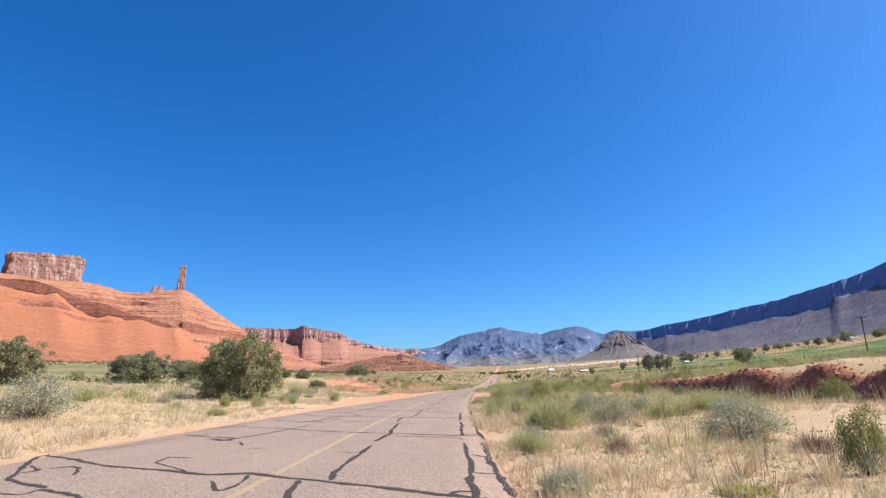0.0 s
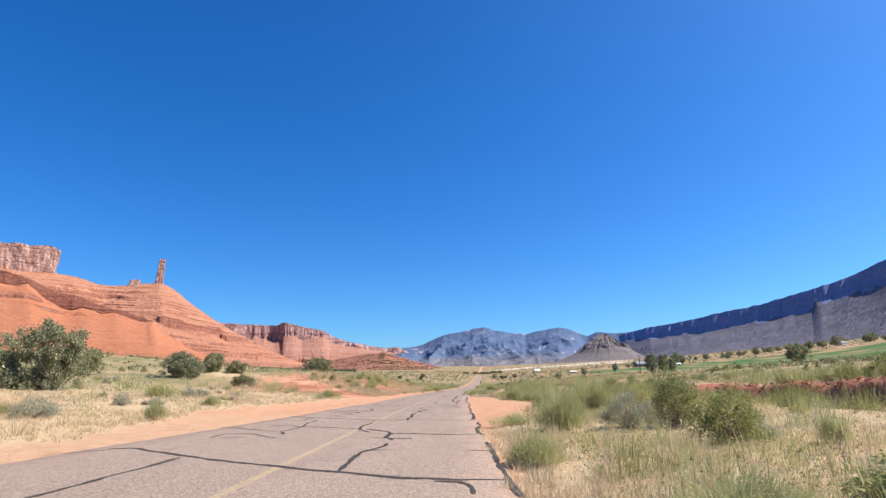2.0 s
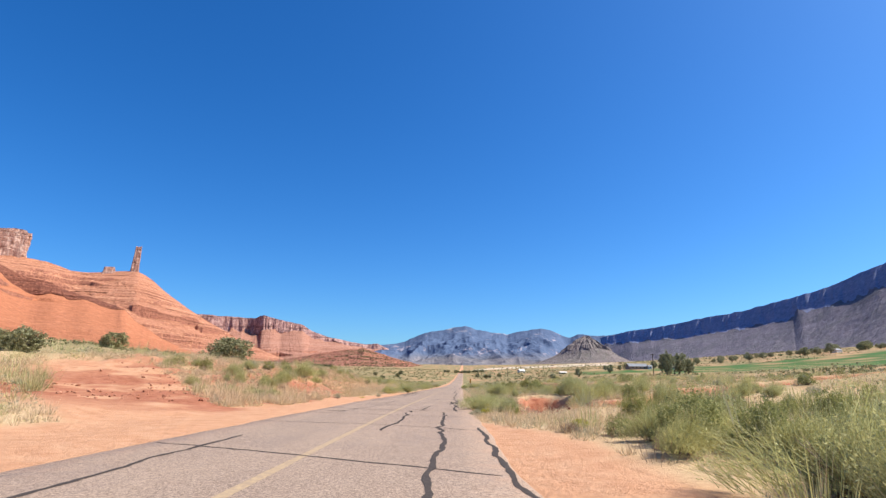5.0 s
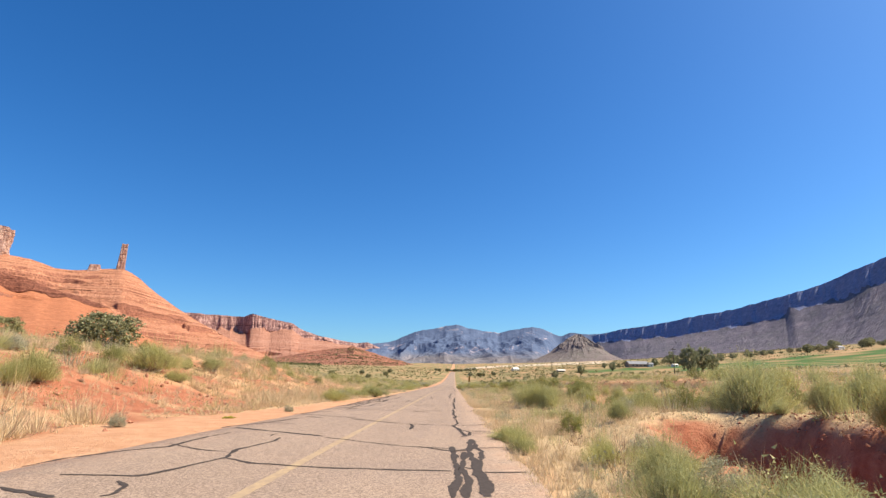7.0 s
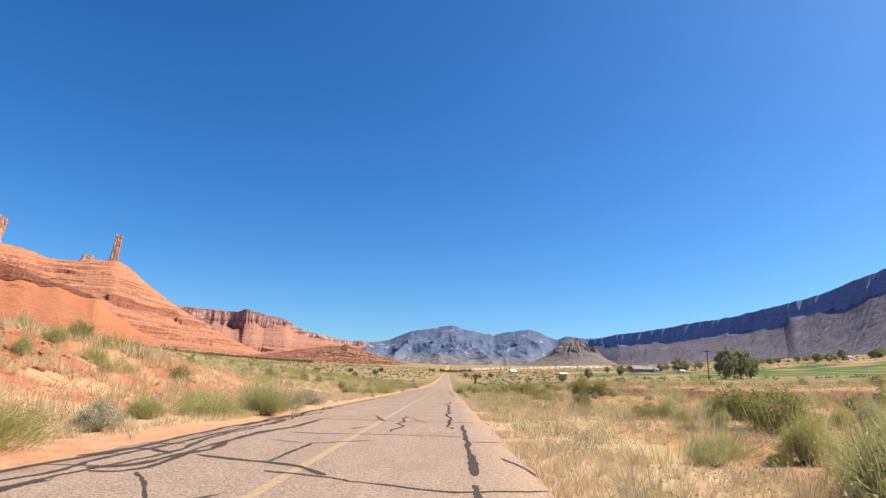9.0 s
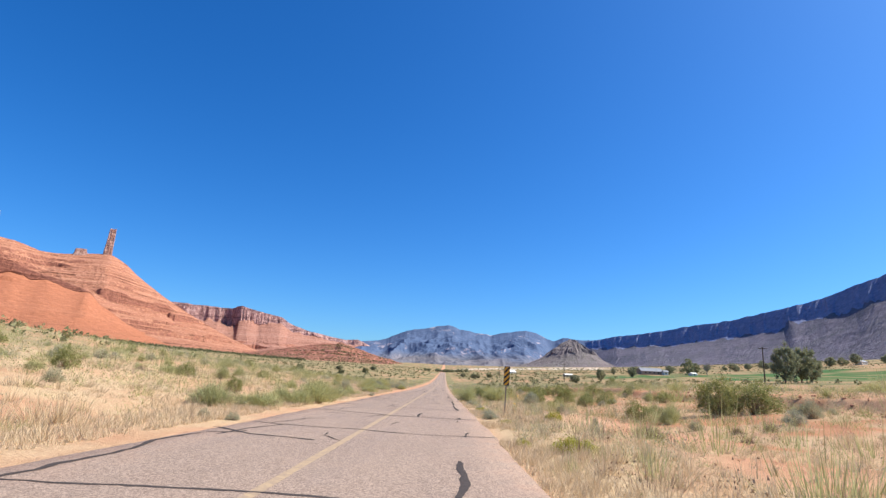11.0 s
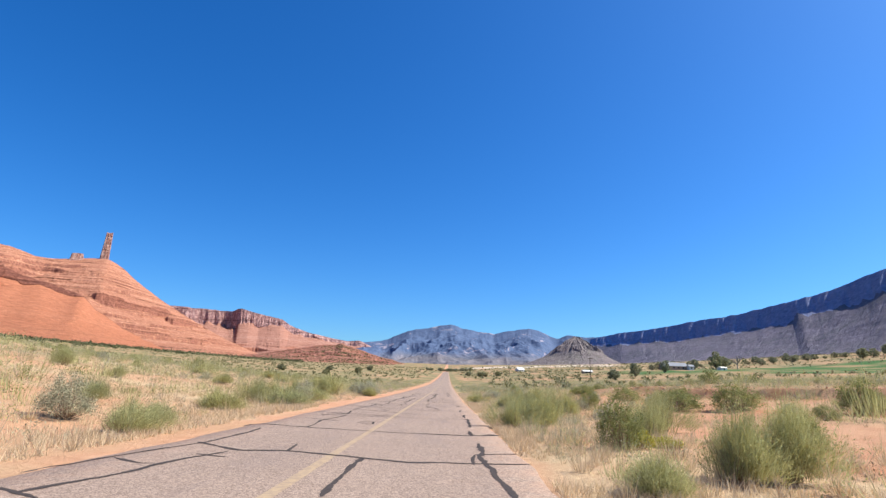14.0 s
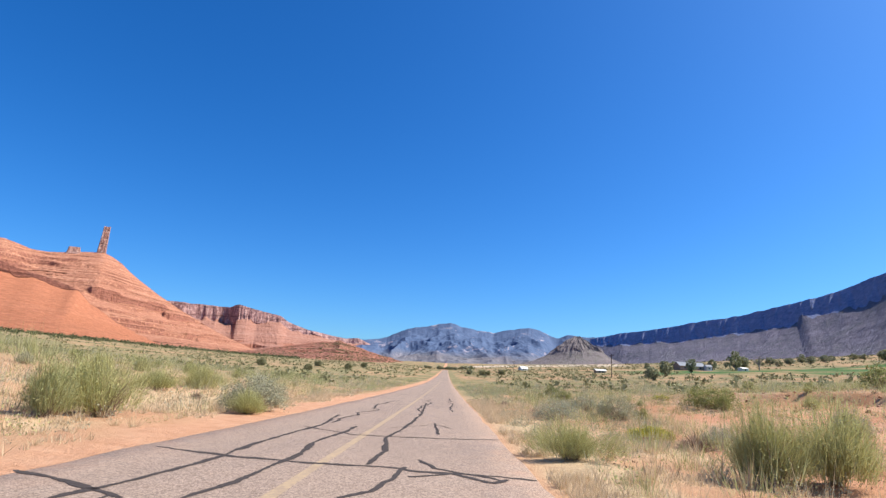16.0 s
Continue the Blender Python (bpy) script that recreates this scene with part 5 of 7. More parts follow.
def utility_pole(x, y, high):
    top = tagged(new("utility_pole"), "dark wooden utility pole with a crossarm", "pole", "power line poles")
    top.location = (x, y, float(land(x, y)))
    bm = bmesh.new()
    rod(bm, (0, 0, -0.5), (0, 0, high), 0.17, 0.12, 10)
    part("post", bm, POLE_WOOD, top)
    bm = bmesh.new()
    box(bm, 2.4, 0.12, 0.14, (0, -0.15, high - 0.5))
    part("crossarm", bm, POLE_WOOD, top)
    for k in (-1.1, -0.45, 0.45, 1.1):
        bm = bmesh.new()
        rod(bm, (k, -0.15, high - 0.43), (k, -0.15, high - 0.2), 0.05, 0.04, 8)
        part("insulator", bm, STEEL, top)


POLES = [(98, 162, 10.5), (80, 338, 9.8), (62, 504, 9.5), (44, 680, 9.5), (116, -20, 10)]
for x, y, h in POLES:
    utility_pole(x, y, h)


def house(name, x, y, wide, deep, wall_h, roof_h, turn, wall, roof, label, windows=3):
    """A low building with a pitched roof, door and windows."""
    top = tagged(new(name), label, "house")
    top.matrix_basis = pose(x, y, float(land(x, y)) - 0.3, 0, 0, turn)
    bm = bmesh.new()
    box(bm, wide, deep, wall_h, (0, 0, wall_h / 2))
    for s in (-1, 1):
        v = [bm.verts.new((s * wide / 2, -deep / 2, wall_h)), bm.verts.new((s * wide / 2, deep / 2, wall_h)), bm.verts.new((s * wide / 2, 0, wall_h + roof_h))]
        bm.faces.new(v)
    part("wall", bm, wall, top)
    bm = bmesh.new()
    a = math.atan2(roof_h, deep / 2)
    run = math.hypot(roof_h, deep / 2) + 0.6
    for s in (-1, 1):
        mid = (0, s * (deep / 4 + 0.25 * math.cos(a)), wall_h + roof_h / 2 - 0.25 * math.sin(a) + 0.12)
        box(bm, wide + 0.9, run, 0.14, mid, Matrix.Rotation(-s * a, 4, "X"))
    part("roof", bm, roof, top)
    for k in range(windows):
        px = -wide / 2 + wide * (k + 1) / (windows + 1)
        for s in (-1, 1):
            bm = bmesh.new()
            box(bm, 1.5, 0.12, 1.2, (px, s * (deep / 2 + 0.02), wall_h * 0.58))
            part("window", bm, GLASS_DARK, top)
    bm = bmesh.new()
    box(bm, 0.12, 1.0, 2.0, (wide / 2 + 0.02, 0, 1.3))
    part("door", bm, GLASS_DARK, top)


house("farmhouse", 196, 745, 22, 10, 3.4, 3.0, 8, WALL_TAN, ROOF_PALE, "low farmhouse with a pale metal roof beside green fields", 4)
house("garden_shed", 209, 740, 4.5, 4, 3.4, 1.4, 8, WALL_WHITE, ROOF_PALE, "small cream outbuilding beside the farmhouse", 1)
house("white_shed", 228, 722, 6, 4.5, 2.2, 0.9, 20, WALL_WHITE, WALL_WHITE, "small white shed in front of dark trees", 1)
house("white_cottage", 83, 916, 9, 6, 2.4, 2.4, 30, WALL_WHITE, WALL_WHITE, "distant white cottage on the valley floor", 2)
house("low_barn", 93, 636, 6.5, 3.5, 1.6, 0.8, 10, WALL_TAN, WALL_WHITE, "long low tan barn with a white roof among scrub", 2)
for hx, hy, hw in ((560, 960, 13), (640, 930, 16), (730, 990, 15), (760, 930, 18), (830, 960, 14)):
    house("hillside_house", hx, hy, hw, 9, 4, 2.6, 25, WALL_WHITE if hw != 18 else WALL_TAN, ROOF_PALE, "pale house among trees on the valley side", 3)


def dead_tree(x, y, high):
    """A bare pale tree of forked limbs."""
    top = tagged(new("dead_tree"), "bare pale dead tree at the edge of a green field", "tree")
    top.location = (x, y, float(land(x, y)) - 0.1)
    g = np.random.default_rng(77)
    bm = bmesh.new()
    rod(bm, (0, 0, 0), (0, 0, high * 0.35), high * 0.035, high * 0.025)
    part("trunk", bm, POLE_PALE, top)
    bm = bmesh.new()
    for _ in range(14):
        p = Vector((0, 0, high * g.uniform(0.2, 0.36)))
        q = p + Vector((g.normal() * 0.16, g.normal() * 0.16, g.uniform(0.2, 0.4))) * high
        rod(bm, p, q, high * 0.016, high * 0.008, 5)
        for _ in range(5):
            r = q + Vector((g.normal() * 0.1, g.normal() * 0.1, g.uniform(0.03, 0.2))) * high
            rod(bm, p + (q - p) * g.uniform(0.5, 1), r, high * 0.007, high * 0.003, 4)
    part("limbs", bm, POLE_PALE, top)


def sunflower(x, y, stems):
    """A wild sunflower: thin leafy stems, each with a yellow-rayed head."""
    top = tagged(new("wild_sunflower"), "thin wild sunflower with small yellow heads beside the marker", "flower")
    top.location = (x, y, float(land(x, y)) - 0.02)
    g = np.random.default_rng(91)
    for dx, dy, high in stems:
        bm = bmesh.new()
        tip = Vector((dx, dy, high))
        bend = Vector((dx * 0.35, dy * 0.35, high * 0.55))
        rod(bm, (0, 0, 0), bend, 0.008, 0.006, 6)
        rod(bm, bend, tip, 0.006, 0.004, 6)
        stem = part("stem", bm, LEAFY, top)
        for k in range(5):
            bm = bmesh.new()
            p = bend.lerp(tip, g.uniform(-0.6, 0.8))
            a = g.uniform(0, 6.28)
            out, side = Vector((math.cos(a), math.sin(a), -0.35)), Vector((-math.sin(a), math.cos(a), 0))
            size = g.uniform(0.06, 0.11)
            bm.faces.new([bm.verts.new(p + q) for q in (Vector(), out * size * 0.45 + side * size * 0.3, out * size, out * size * 0.45 - side * size * 0.3)])
            part("leaf", bm, LEAFY, stem)
        bm = bmesh.new()
        face = Vector((g.normal() * 0.2, -0.7, 0.6)).normalized()
        turn = face.to_track_quat("Z", "Y").to_matrix()
        for k in range(13):
            a = 6.283 * k / 13
            c, d = Vector((math.cos(a), math.sin(a), 0.12)), Vector((-math.sin(a), math.cos(a), 0))
            bm.faces.new([bm.verts.new(tip + turn @ q) for q in (c * 0.012, c * 0.03 + d * 0.009, c * 0.05, c * 0.03 - d * 0.009)])
        head = part("flower_head", bm, PETAL, top, "yellow ray petals")
        bm = bmesh.new()
        rod(bm, tip, tip + face * 0.01, 0.016, 0.013, 10)
        part("disc", bm, DISC, head, "dark brown centre")


PETAL = plain("petal_yellow", (0.75, 0.47, 0.03), 0.6, 0.2, 60, 0.2)
DISC = plain("flower_disc", (0.12, 0.06, 0.03), 0.9, 0.1, 200, 0.4)
sunflower(-1.55, 217.6, ((0.10, 0.12, 0.98), (-0.06, 0.05, 0.52), (0.02, -0.05, 0.42), (-0.12, 0.02, 0.56)))
POLE_PALE = plain("bleached_wood", (0.38, 0.31, 0.26), 0.9, 0.1, 4, 0.3)
dead_tree(243, 726, 14)

# trees by the farms and along the valley side: east, north, width, height
VALLEY_TREES = [(86, 339, 8, 10.5), (93, 343, 8.5, 10), (99, 348, 6.5, 7.5), (68, 166, 6.2, 5.2), (78, 489, 6, 6), (50, 425, 5, 3.6), (232, 742, 13, 15),
                (242, 748, 12, 11), (218, 752, 9, 9), (186, 752, 8, 7), (176, 742, 7, 5), (158, 735, 6, 6), (118, 560, 7, 7), (14, 716, 6, 4.5)]
HILL_TREES = [(480, 905, 16, 12), (520, 940, 14, 11), (545, 950, 16, 15), (575, 985, 14, 10), (600, 955, 18, 13), (625, 985, 16, 14), (655, 960, 18, 15), (690, 975, 16, 12),
              (720, 940, 18, 13), (755, 985, 15, 12), (790, 960, 18, 13), (840, 990, 16, 12), (450, 960, 13, 9), (420, 940, 12, 8), (390, 930, 12, 8), (360, 900, 10, 7)]
tree_rng = np.random.default_rng(19)
for x, y, wide, high in VALLEY_TREES + HILL_TREES:
    put("tree", x, y, wide, high, tree_rng)
# dark bushes along the far road
for x, y, wide, high in ((21.8, 682, 5, 4), (25.6, 678, 4, 3.5), (35.9, 686, 5, 4), (-63, 515, 4, 3), (-62, 610, 5, 4), (-78, 794, 6, 5), (-88, 649, 5, 4), (-99, 565, 5, 4)):
    put("juniper", x, y, wide, high, tree_rng)
# tree line and brush along the foot of the valley side, and at the road's far end
for k in range(52):
    x = 300 + 640 * (k + tree_rng.uniform()) / 52
    w = tree_rng.uniform(6, 14)
    put("tree", x, 985 + 0.03 * x + tree_rng.normal() * 22, w, w * tree_rng.uniform(0.6, 0.9), tree_rng)
for k in range(16):
    w = tree_rng.uniform(5, 9)
    put("tree", -34 + 4.6 * k + tree_rng.normal() * 3, 1120 + tree_rng.normal() * 14, w, w * tree_rng.uniform(0.55, 0.8), tree_rng)

# ---- plants: the rest of the scrub ----
def scatter(kind, count, side, near, far, y0, y1, size, seed):
    g = np.random.default_rng(seed)
    made = 0
    for _ in range(count * 6):
        if made >= count:
            break
        y = g.uniform(y0, y1)
        u = side * (near + (far - near) * g.uniform() ** 1.5)
        x = float(road_x(y)) + u
        b = plots(np.array(x), np.array(y))[4]
        if b > 0.55 or vnoise(x / 9, y / 9, seed) < 0.42:
            continue
        s = size * g.uniform(0.55, 1.35)
        put(kind, x, y, s, s * g.uniform(0.65, 1.0), g)
        made += 1


scatter("broom", 40, -1, 13, 45, 160, 330, 1.3, 101)
scatter("broom", 20, -1, 16, 50, 0, 120, 1.0, 111)
scatter("broom", 24, -1, 13, 30, 122, 190, 1.2, 112)
scatter("broom", 40, 1, 13, 40, 82, 180, 1.3, 114)
scatter("leafy", 16, 1, 10, 40, 82, 180, 1.1, 115)
scatter("sage", 60, -1, 13, 55, 20, 330, 1.0, 102)
scatter("leafy", 44, -1, 16, 70, 130, 340, 1.3, 103)
scatter("broom", 90, 1, 13, 50, 0, 330, 1.2, 104)
scatter("sage", 80, 1, 10, 50, 0, 330, 1.0, 105)
scatter("leafy", 80, 1, 12, 65, 0, 340, 1.3, 106)
scatter("leafy", 46, 1, 8, 34, 62, 112, 1.3, 116)
scatter("broom", 40, 1, 9, 40, 60, 112, 1.3, 117)
scatter("dead", 60, 1, 6, 30, 0, 320, 0.75, 107)
scatter("dead", 24, -1, 9, 30, 60, 320, 0.7, 108)
scatter("lime", 14, 1, 6, 25, 0, 320, 0.7, 109)


def grass(name, count, side, near, far, y0, y1, tall, width, seed, power=1.6, label="pale dry grass in tufts"):
    """Tufts of dry blades over a strip beside the road."""
    g = np.random.default_rng(seed)
    per = 12
    n = count // per
    y = g.uniform(y0, y1, n * 2)
    u = side * (near + (far - near) * g.uniform(0, 1, n * 2) ** power)
    x = road_x(y) + u
    b = plots(x, y)[4]
    thick = vnoise(x / 4.5, y / 4.5, 201) * 0.6 + vnoise(x / 1.4, y / 1.4, 203) * 0.4
    if side > 0:
        thick = thick - 0.22 * smooth(135, 150, y) * smooth(4.5, 6, u) * (1 - smooth(0.40, 0.56, vnoise(x / 2.2, y / 2.2, 205)))
    keep = (g.uniform(0, 1, n * 2) > b * 1.15) & (thick > 0.30 + 0.12 * g.uniform(0, 1, n * 2))
    x, y, thick = x[keep][:n], y[keep][:n], thick[keep][:n]
    n = len(x)
    root = np.stack([x, y, land(x, y) - 0.01], 1)
    h = tall * (0.45 + 1.0 * thick) * g.uniform(0.7, 1.2, n)
    root = np.repeat(root, per, 0) + g.normal(size=(n * per, 3)) * np.array([0.05, 0.05, 0])
    tip = root + g.normal(size=(n * per, 3)) * (np.repeat(h, per) * 0.33)[:, None] * np.array([1, 1, 0.2])
    tip[:, 2] = root[:, 2] + np.repeat(h, per) * g.uniform(0.55, 1.1, n * per)
    link(name, tri_mesh(name, blades(root, tip, width, g)), STRAW, None, label, "grass", kind="stuff")


grass("dry_grass", 320000, -1, 4.9, 24, -5, 320, 0.25, 0.014, 301)
grass("dry_grass", 330000, 1, 3.95, 20, -5, 320, 0.25, 0.013, 302, 2.0)
grass("dry_grass", 45000, -1, 20, 70, 0, 420, 0.34, 0.035, 303, 1.2)
grass("dry_grass", 45000, 1, 18, 80, 0, 420, 0.34, 0.035, 304, 1.2)


def low_scrub(name, count, side, material, label, seed, near=6, far=70, tall=0.45, per=36, y0=-5, y1=400, lean=0.25):
    """Small bushes and tufts that nobody could count."""
    g = np.random.default_rng(seed)
    y = g.uniform(y0, y1, count)
    x = road_x(y) + side * (near + (far - near) * g.uniform(0, 1, count) ** 1.35)
    keep = (plots(x, y)[4] < 0.6) & (vnoise(x / 6, y / 6, seed) > 0.36)
    x, y = x[keep], y[keep]
    s = tall * g.uniform(0.4, 1.4, len(x))
    c = np.repeat(np.stack([x, y, land(x, y)], 1), per, 0)
    r = np.repeat(s, per)[:, None]
    d = g.normal(size=(len(c), 3)) * 0.45
    d[:, 2] = np.abs(d[:, 2]) * 1.1
    if material is STRAW:
        root = c + d * r * np.array([0.35, 0.35, lean])
        tris = blades(root, c + d * r * np.array([0.9, 0.9, 1]) + np.array([0, 0, 0.3]) * r, 0.024 * r[:, 0], g)
    else:
        h = len(c) // 2
        root = c + d * r * np.array([0.75, 0.75, 0.45])
        tris = np.concatenate([blades(root[:h], (c + d * r)[:h] + np.array([0, 0, 0.22]) * r[:h], 0.020 * r[:h, 0], g), leaves((c + d * r * 0.85)[h:], np.minimum(0.062 * r[h:, 0], 0.03 + 0.0006 * np.abs(c[h:, 0])), g, 2.6, 0.8)])
    link(name, tri_mesh(name, tris), material, None, label, "scrub", kind="stuff")


for side, k in ((-1, 0), (1, 10)):
    low_scrub("low_scrub", 1900, side, SAGE, "low grey-green scrub between the grass tufts", 351 + k)
    low_scrub("low_scrub", 1800, side, BROOM, "low olive scrub between the grass tufts", 353 + k)
    low_scrub("low_scrub", 650, side, BROOM, "knee-high olive scrub between the grass tufts", 356 + k, 7, 45, 0.8, 84)
    low_scrub("low_scrub", 550, side, SAGE, "knee-high grey-green scrub between the grass tufts", 357 + k, 7, 45, 0.75, 84)
    low_scrub("bunch_grass", 2300, side, STRAW, "thick pale bunch grass in rounded tufts", 358 + k, 5.4, 45, 0.45, 70, lean=0.1)
low_scrub("low_scrub", 700, 1, BROOM, "knee-high olive scrub over the flat", 391, 10, 48, 0.85, 80, 70, 185)
low_scrub("low_scrub", 500, -1, SAGE, "knee-high grey-green scrub over the slope", 392, 14, 60, 0.8, 70, 30, 200)
low_scrub("low_scrub", 900, 1, LEAFY, "waist-high green brush along the end of the wash", 423, 11, 45, 0.95, 120, 55, 115)
low_scrub("low_scrub", 650, 1, LEAFY, "knee-high green scrub over the flat", 396, 8, 60, 0.75, 90, 130, 345)
low_scrub("low_scrub", 800, 1, BROOM, "knee-high olive scrub beyond the marker", 397, 8, 60, 0.85, 90, 180, 345)
low_scrub("low_scrub", 700, -1, BROOM, "knee-high olive scrub over the slope", 411, 12, 60, 0.85, 90, 175, 345)
low_scrub("low_scrub", 450, -1, LEAFY, "knee-high green scrub over the slope", 412, 12, 70, 0.8, 90, 165, 345)
low_scrub("low_scrub", 500, 1, SAGE, "knee-high grey-green scrub over the flat", 413, 9, 50, 0.8, 90, 0, 185)
low_scrub("low_scrub", 900, 1, LEAFY, "low dark green weeds along the wash", 421, 5.5, 22, 0.5, 90, 22, 90)
low_scrub("low_scrub", 900, 1, BROOM, "shin-high olive weeds along the wash", 422, 6, 26, 0.6, 90, 22, 100)
low_scrub("low_scrub", 3200, 1, DEAD, "low dry brown weeds between the grass tufts", 355, 5.4, 40, 0.45, 50)
low_scrub("low_scrub", 1500, 1, SAGE, "small pale green weeds along the road edge", 398, 4.6, 12, 0.38, 90)
low_scrub("low_scrub", 1000, 1, BROOM, "small olive weeds along the road edge", 399, 4.8, 13, 0.45, 100)
low_scrub("low_scrub", 350, -1, BROOM, "small olive weeds along the road edge", 400, 6, 16, 0.42, 90)
for side, k in ((-1, 0), (1, 10)):
    low_scrub("low_scrub", 190, side, BROOM, "waist-high olive brush further from the road", 394 + k, 20, 52, 1.25, 230, 20, 330)
    low_scrub("low_scrub", 1200, side, SAGE, "grey-green scrub on the rising ground", 381 + k, 28, 130, 1.0, 26)
    low_scrub("low_scrub", 1500, side, BROOM, "olive scrub on the rising ground", 382 + k, 28, 130, 1.0, 26)
for side, k in ((-1, 0), (1, 10)):
    low_scrub("low_scrub", 1500, side, BROOM, "olive scrub over the flat beyond the last marker", 431 + k, 6.5, 60, 0.85, 44, 275, 470)
    low_scrub("low_scrub", 1100, side, SAGE, "grey-green scrub over the flat beyond the last marker", 432 + k, 6.5, 60, 0.8, 44, 275, 470)
low_scrub("bunch_grass", 3600, -1, STRAW, "thick pale bunch grass on the red bank", 371, 7.5, 34, 0.6, 60, 108, 205, 0.1)
low_scrub("bunch_grass", 1500, 1, STRAW, "thick pale bunch grass along the road edge", 373, 4.7, 13, 0.42, 60, -5, 320, 0.1)
low_scrub("bunch_grass", 1100, -1, STRAW, "thick pale bunch grass along the road edge", 374, 5.4, 15, 0.42, 60, -5, 320, 0.1)
low_scrub("low_scrub", 260, -1, BROOM, "olive brush on the red bank", 372, 13, 36, 0.95, 120, 116, 200)


def far_scrub(count, seed):
    """Bushes too far off to tell apart."""
    g = np.random.default_rng(seed)
    y = 90 + 1500 * g.uniform(0, 1, count) ** 1.4
    x = road_x(y) + g.choice([-1, 1], count) * (14 + (60 + 0.55 * y) * g.uniform(0, 1, count) ** 0.9)
    u = np.abs(x - road_x(y))
    keep = (u > 50 + 8 * g.normal(size=count)) | (y > 340)
    keep &= ~((x > 100) & (y > 330) & (y < 780) & (x < 700)) & (vnoise(x / 40, y / 40, 5) > 0.35)
    x, y = x[keep], y[keep]
    s = g.uniform(0.35, 1.2, len(x)) * (1 + y / 1000)
    per = 12
    c = np.repeat(np.stack([x, y, land(x, y)], 1), per, 0)
    r = np.repeat(s, per)[:, None]
    d = g.normal(size=(len(c), 3)) * 0.33
    d[:, 2] = np.abs(d[:, 2]) * 0.9 + 0.1
    link("far_scrub", tri_mesh("far_scrub", leaves(c + d * r, 0.42 * r[:, 0], g, 1.3)), FAR_SCRUB, None, "scattered olive scrub far across the valley floor", "scrub", kind="stuff")


def rubble(name, count, near_line, spread, y0, y1, size, seed, label):
    """Broken stones along a bank."""
    g = np.random.default_rng(seed)
    ball = np.array([[a, b, c] for a in (-1, 1) for b in (-1, 1) for c in (-1, 1)], float) * 0.58
    ball = np.concatenate([ball, np.eye(3), -np.eye(3)])
    tris = []
    for ax in range(3):
        for sg in (0, 1):
            tip = 8 + ax + 3 * (1 - sg)
            o = [i for i in range(8) if (ball[i, ax] > 0) == bool(sg)]
            o = [o[0], o[1], o[3], o[2]]
            tris += [[o[k], o[(k + 1) % 4], tip] for k in range(4)]
    tris = np.array(tris)
    y = g.uniform(y0, y1, count)
    x = near_line(y) + spread * g.normal(size=count)
    x = np.where(np.abs(x - road_x(y)) < 5.6, road_x(y) + 5.6 + np.abs(g.normal(size=count)), x)
    s = size * np.clip(np.exp(0.6 * g.normal(size=count)), 0.3, 1.9)
    v = ball[None] * (1 + 0.3 * g.normal(size=(count, len(ball), 1))) * (s[:, None] * g.uniform(0.6, 1.2, (count, 3)))[:, None]
    a = g.uniform(0, 6.28, count)[:, None]
    v = np.stack([v[..., 0] * np.cos(a) - v[..., 1] * np.sin(a), v[..., 0] * np.sin(a) + v[..., 1] * np.cos(a), v[..., 2] * 0.8], -1)
    v = v + np.stack([x, y, land(x, y) + 0.25 * s], -1)[:, None]
    f = (tris[None] + (np.arange(count) * len(ball))[:, None, None]).reshape(-1, 3)
    link(name, soup(name, v.reshape(-1, 3), f), STONE, None, label, "stones", kind="stuff")


STONE = foliage("red_stone", (0.22, 0.08, 0.05), (0.46, 0.22, 0.14), 0.0)
wash_x = lambda y: np.interp(y, [p[1] for p in WASH], [p[0] for p in WASH]) + 0.6
rubble("rubble", 3200, wash_x, 1.2, -8, 92, 0.06, 601, "broken red stones along the bank of the wash")
rubble("rubble", 900, lambda y: road_x(y) - 17, 4.5, 112, 185, 0.07, 602, "broken red stones on the roadside bank")
rubble("rubble", 500, lambda y: road_x(y) + 26, 2.0, 150, 320, 0.08, 603, "broken red stones along a low scarp")
rubble("rubble", 7000, lambda y: 2.2 + 0.42 * (y - 121), 2.6, 110, 139, 0.028, 604, "broken red clods and stones on the walls of the gully")


def juniper_belt(count, seed):
    """Dark low junipers along the foot of the red slopes, too many and too far to count."""
    g = np.random.default_rng(seed)
    b = g.uniform(-52, -13, count)
    reach = np.interp(b, [-52, -30, -13], [1120, 1180, 1500]) + 170 * g.uniform(-1, 1, count) ** 3 * 2.2
    x, y = at_bearing(b, reach)
    keep = vnoise(x / 60, y / 60, 17) > 0.3
    x, y = x[keep], y[keep]
    s = g.uniform(2.0, 5.5, len(x))
    per = 14
    c = np.repeat(np.stack([x, y, land(x, y)], 1), per, 0)
    r = np.repeat(s, per)[:, None]
    d = g.normal(size=(len(c), 3)) * 0.36
    d[:, 2] = np.abs(d[:, 2]) * 1.0 + 0.08
    link("juniper_belt", tri_mesh("juniper_belt", leaves(c + d * r, 0.45 * r[:, 0], g, 1.3)), BELT_GREEN, None, "dark green junipers along the foot of the red slopes", "scrub", kind="stuff")


BELT_GREEN = foliage("belt_green", (0.07, 0.08, 0.035), (0.17, 0.17, 0.085), 0.15)
juniper_belt(5200, 431)
FAR_SCRUB = foliage("olive_scrub", (0.15, 0.15, 0.07), (0.31, 0.285, 0.145), 0.15)
far_scrub(16000, 401)


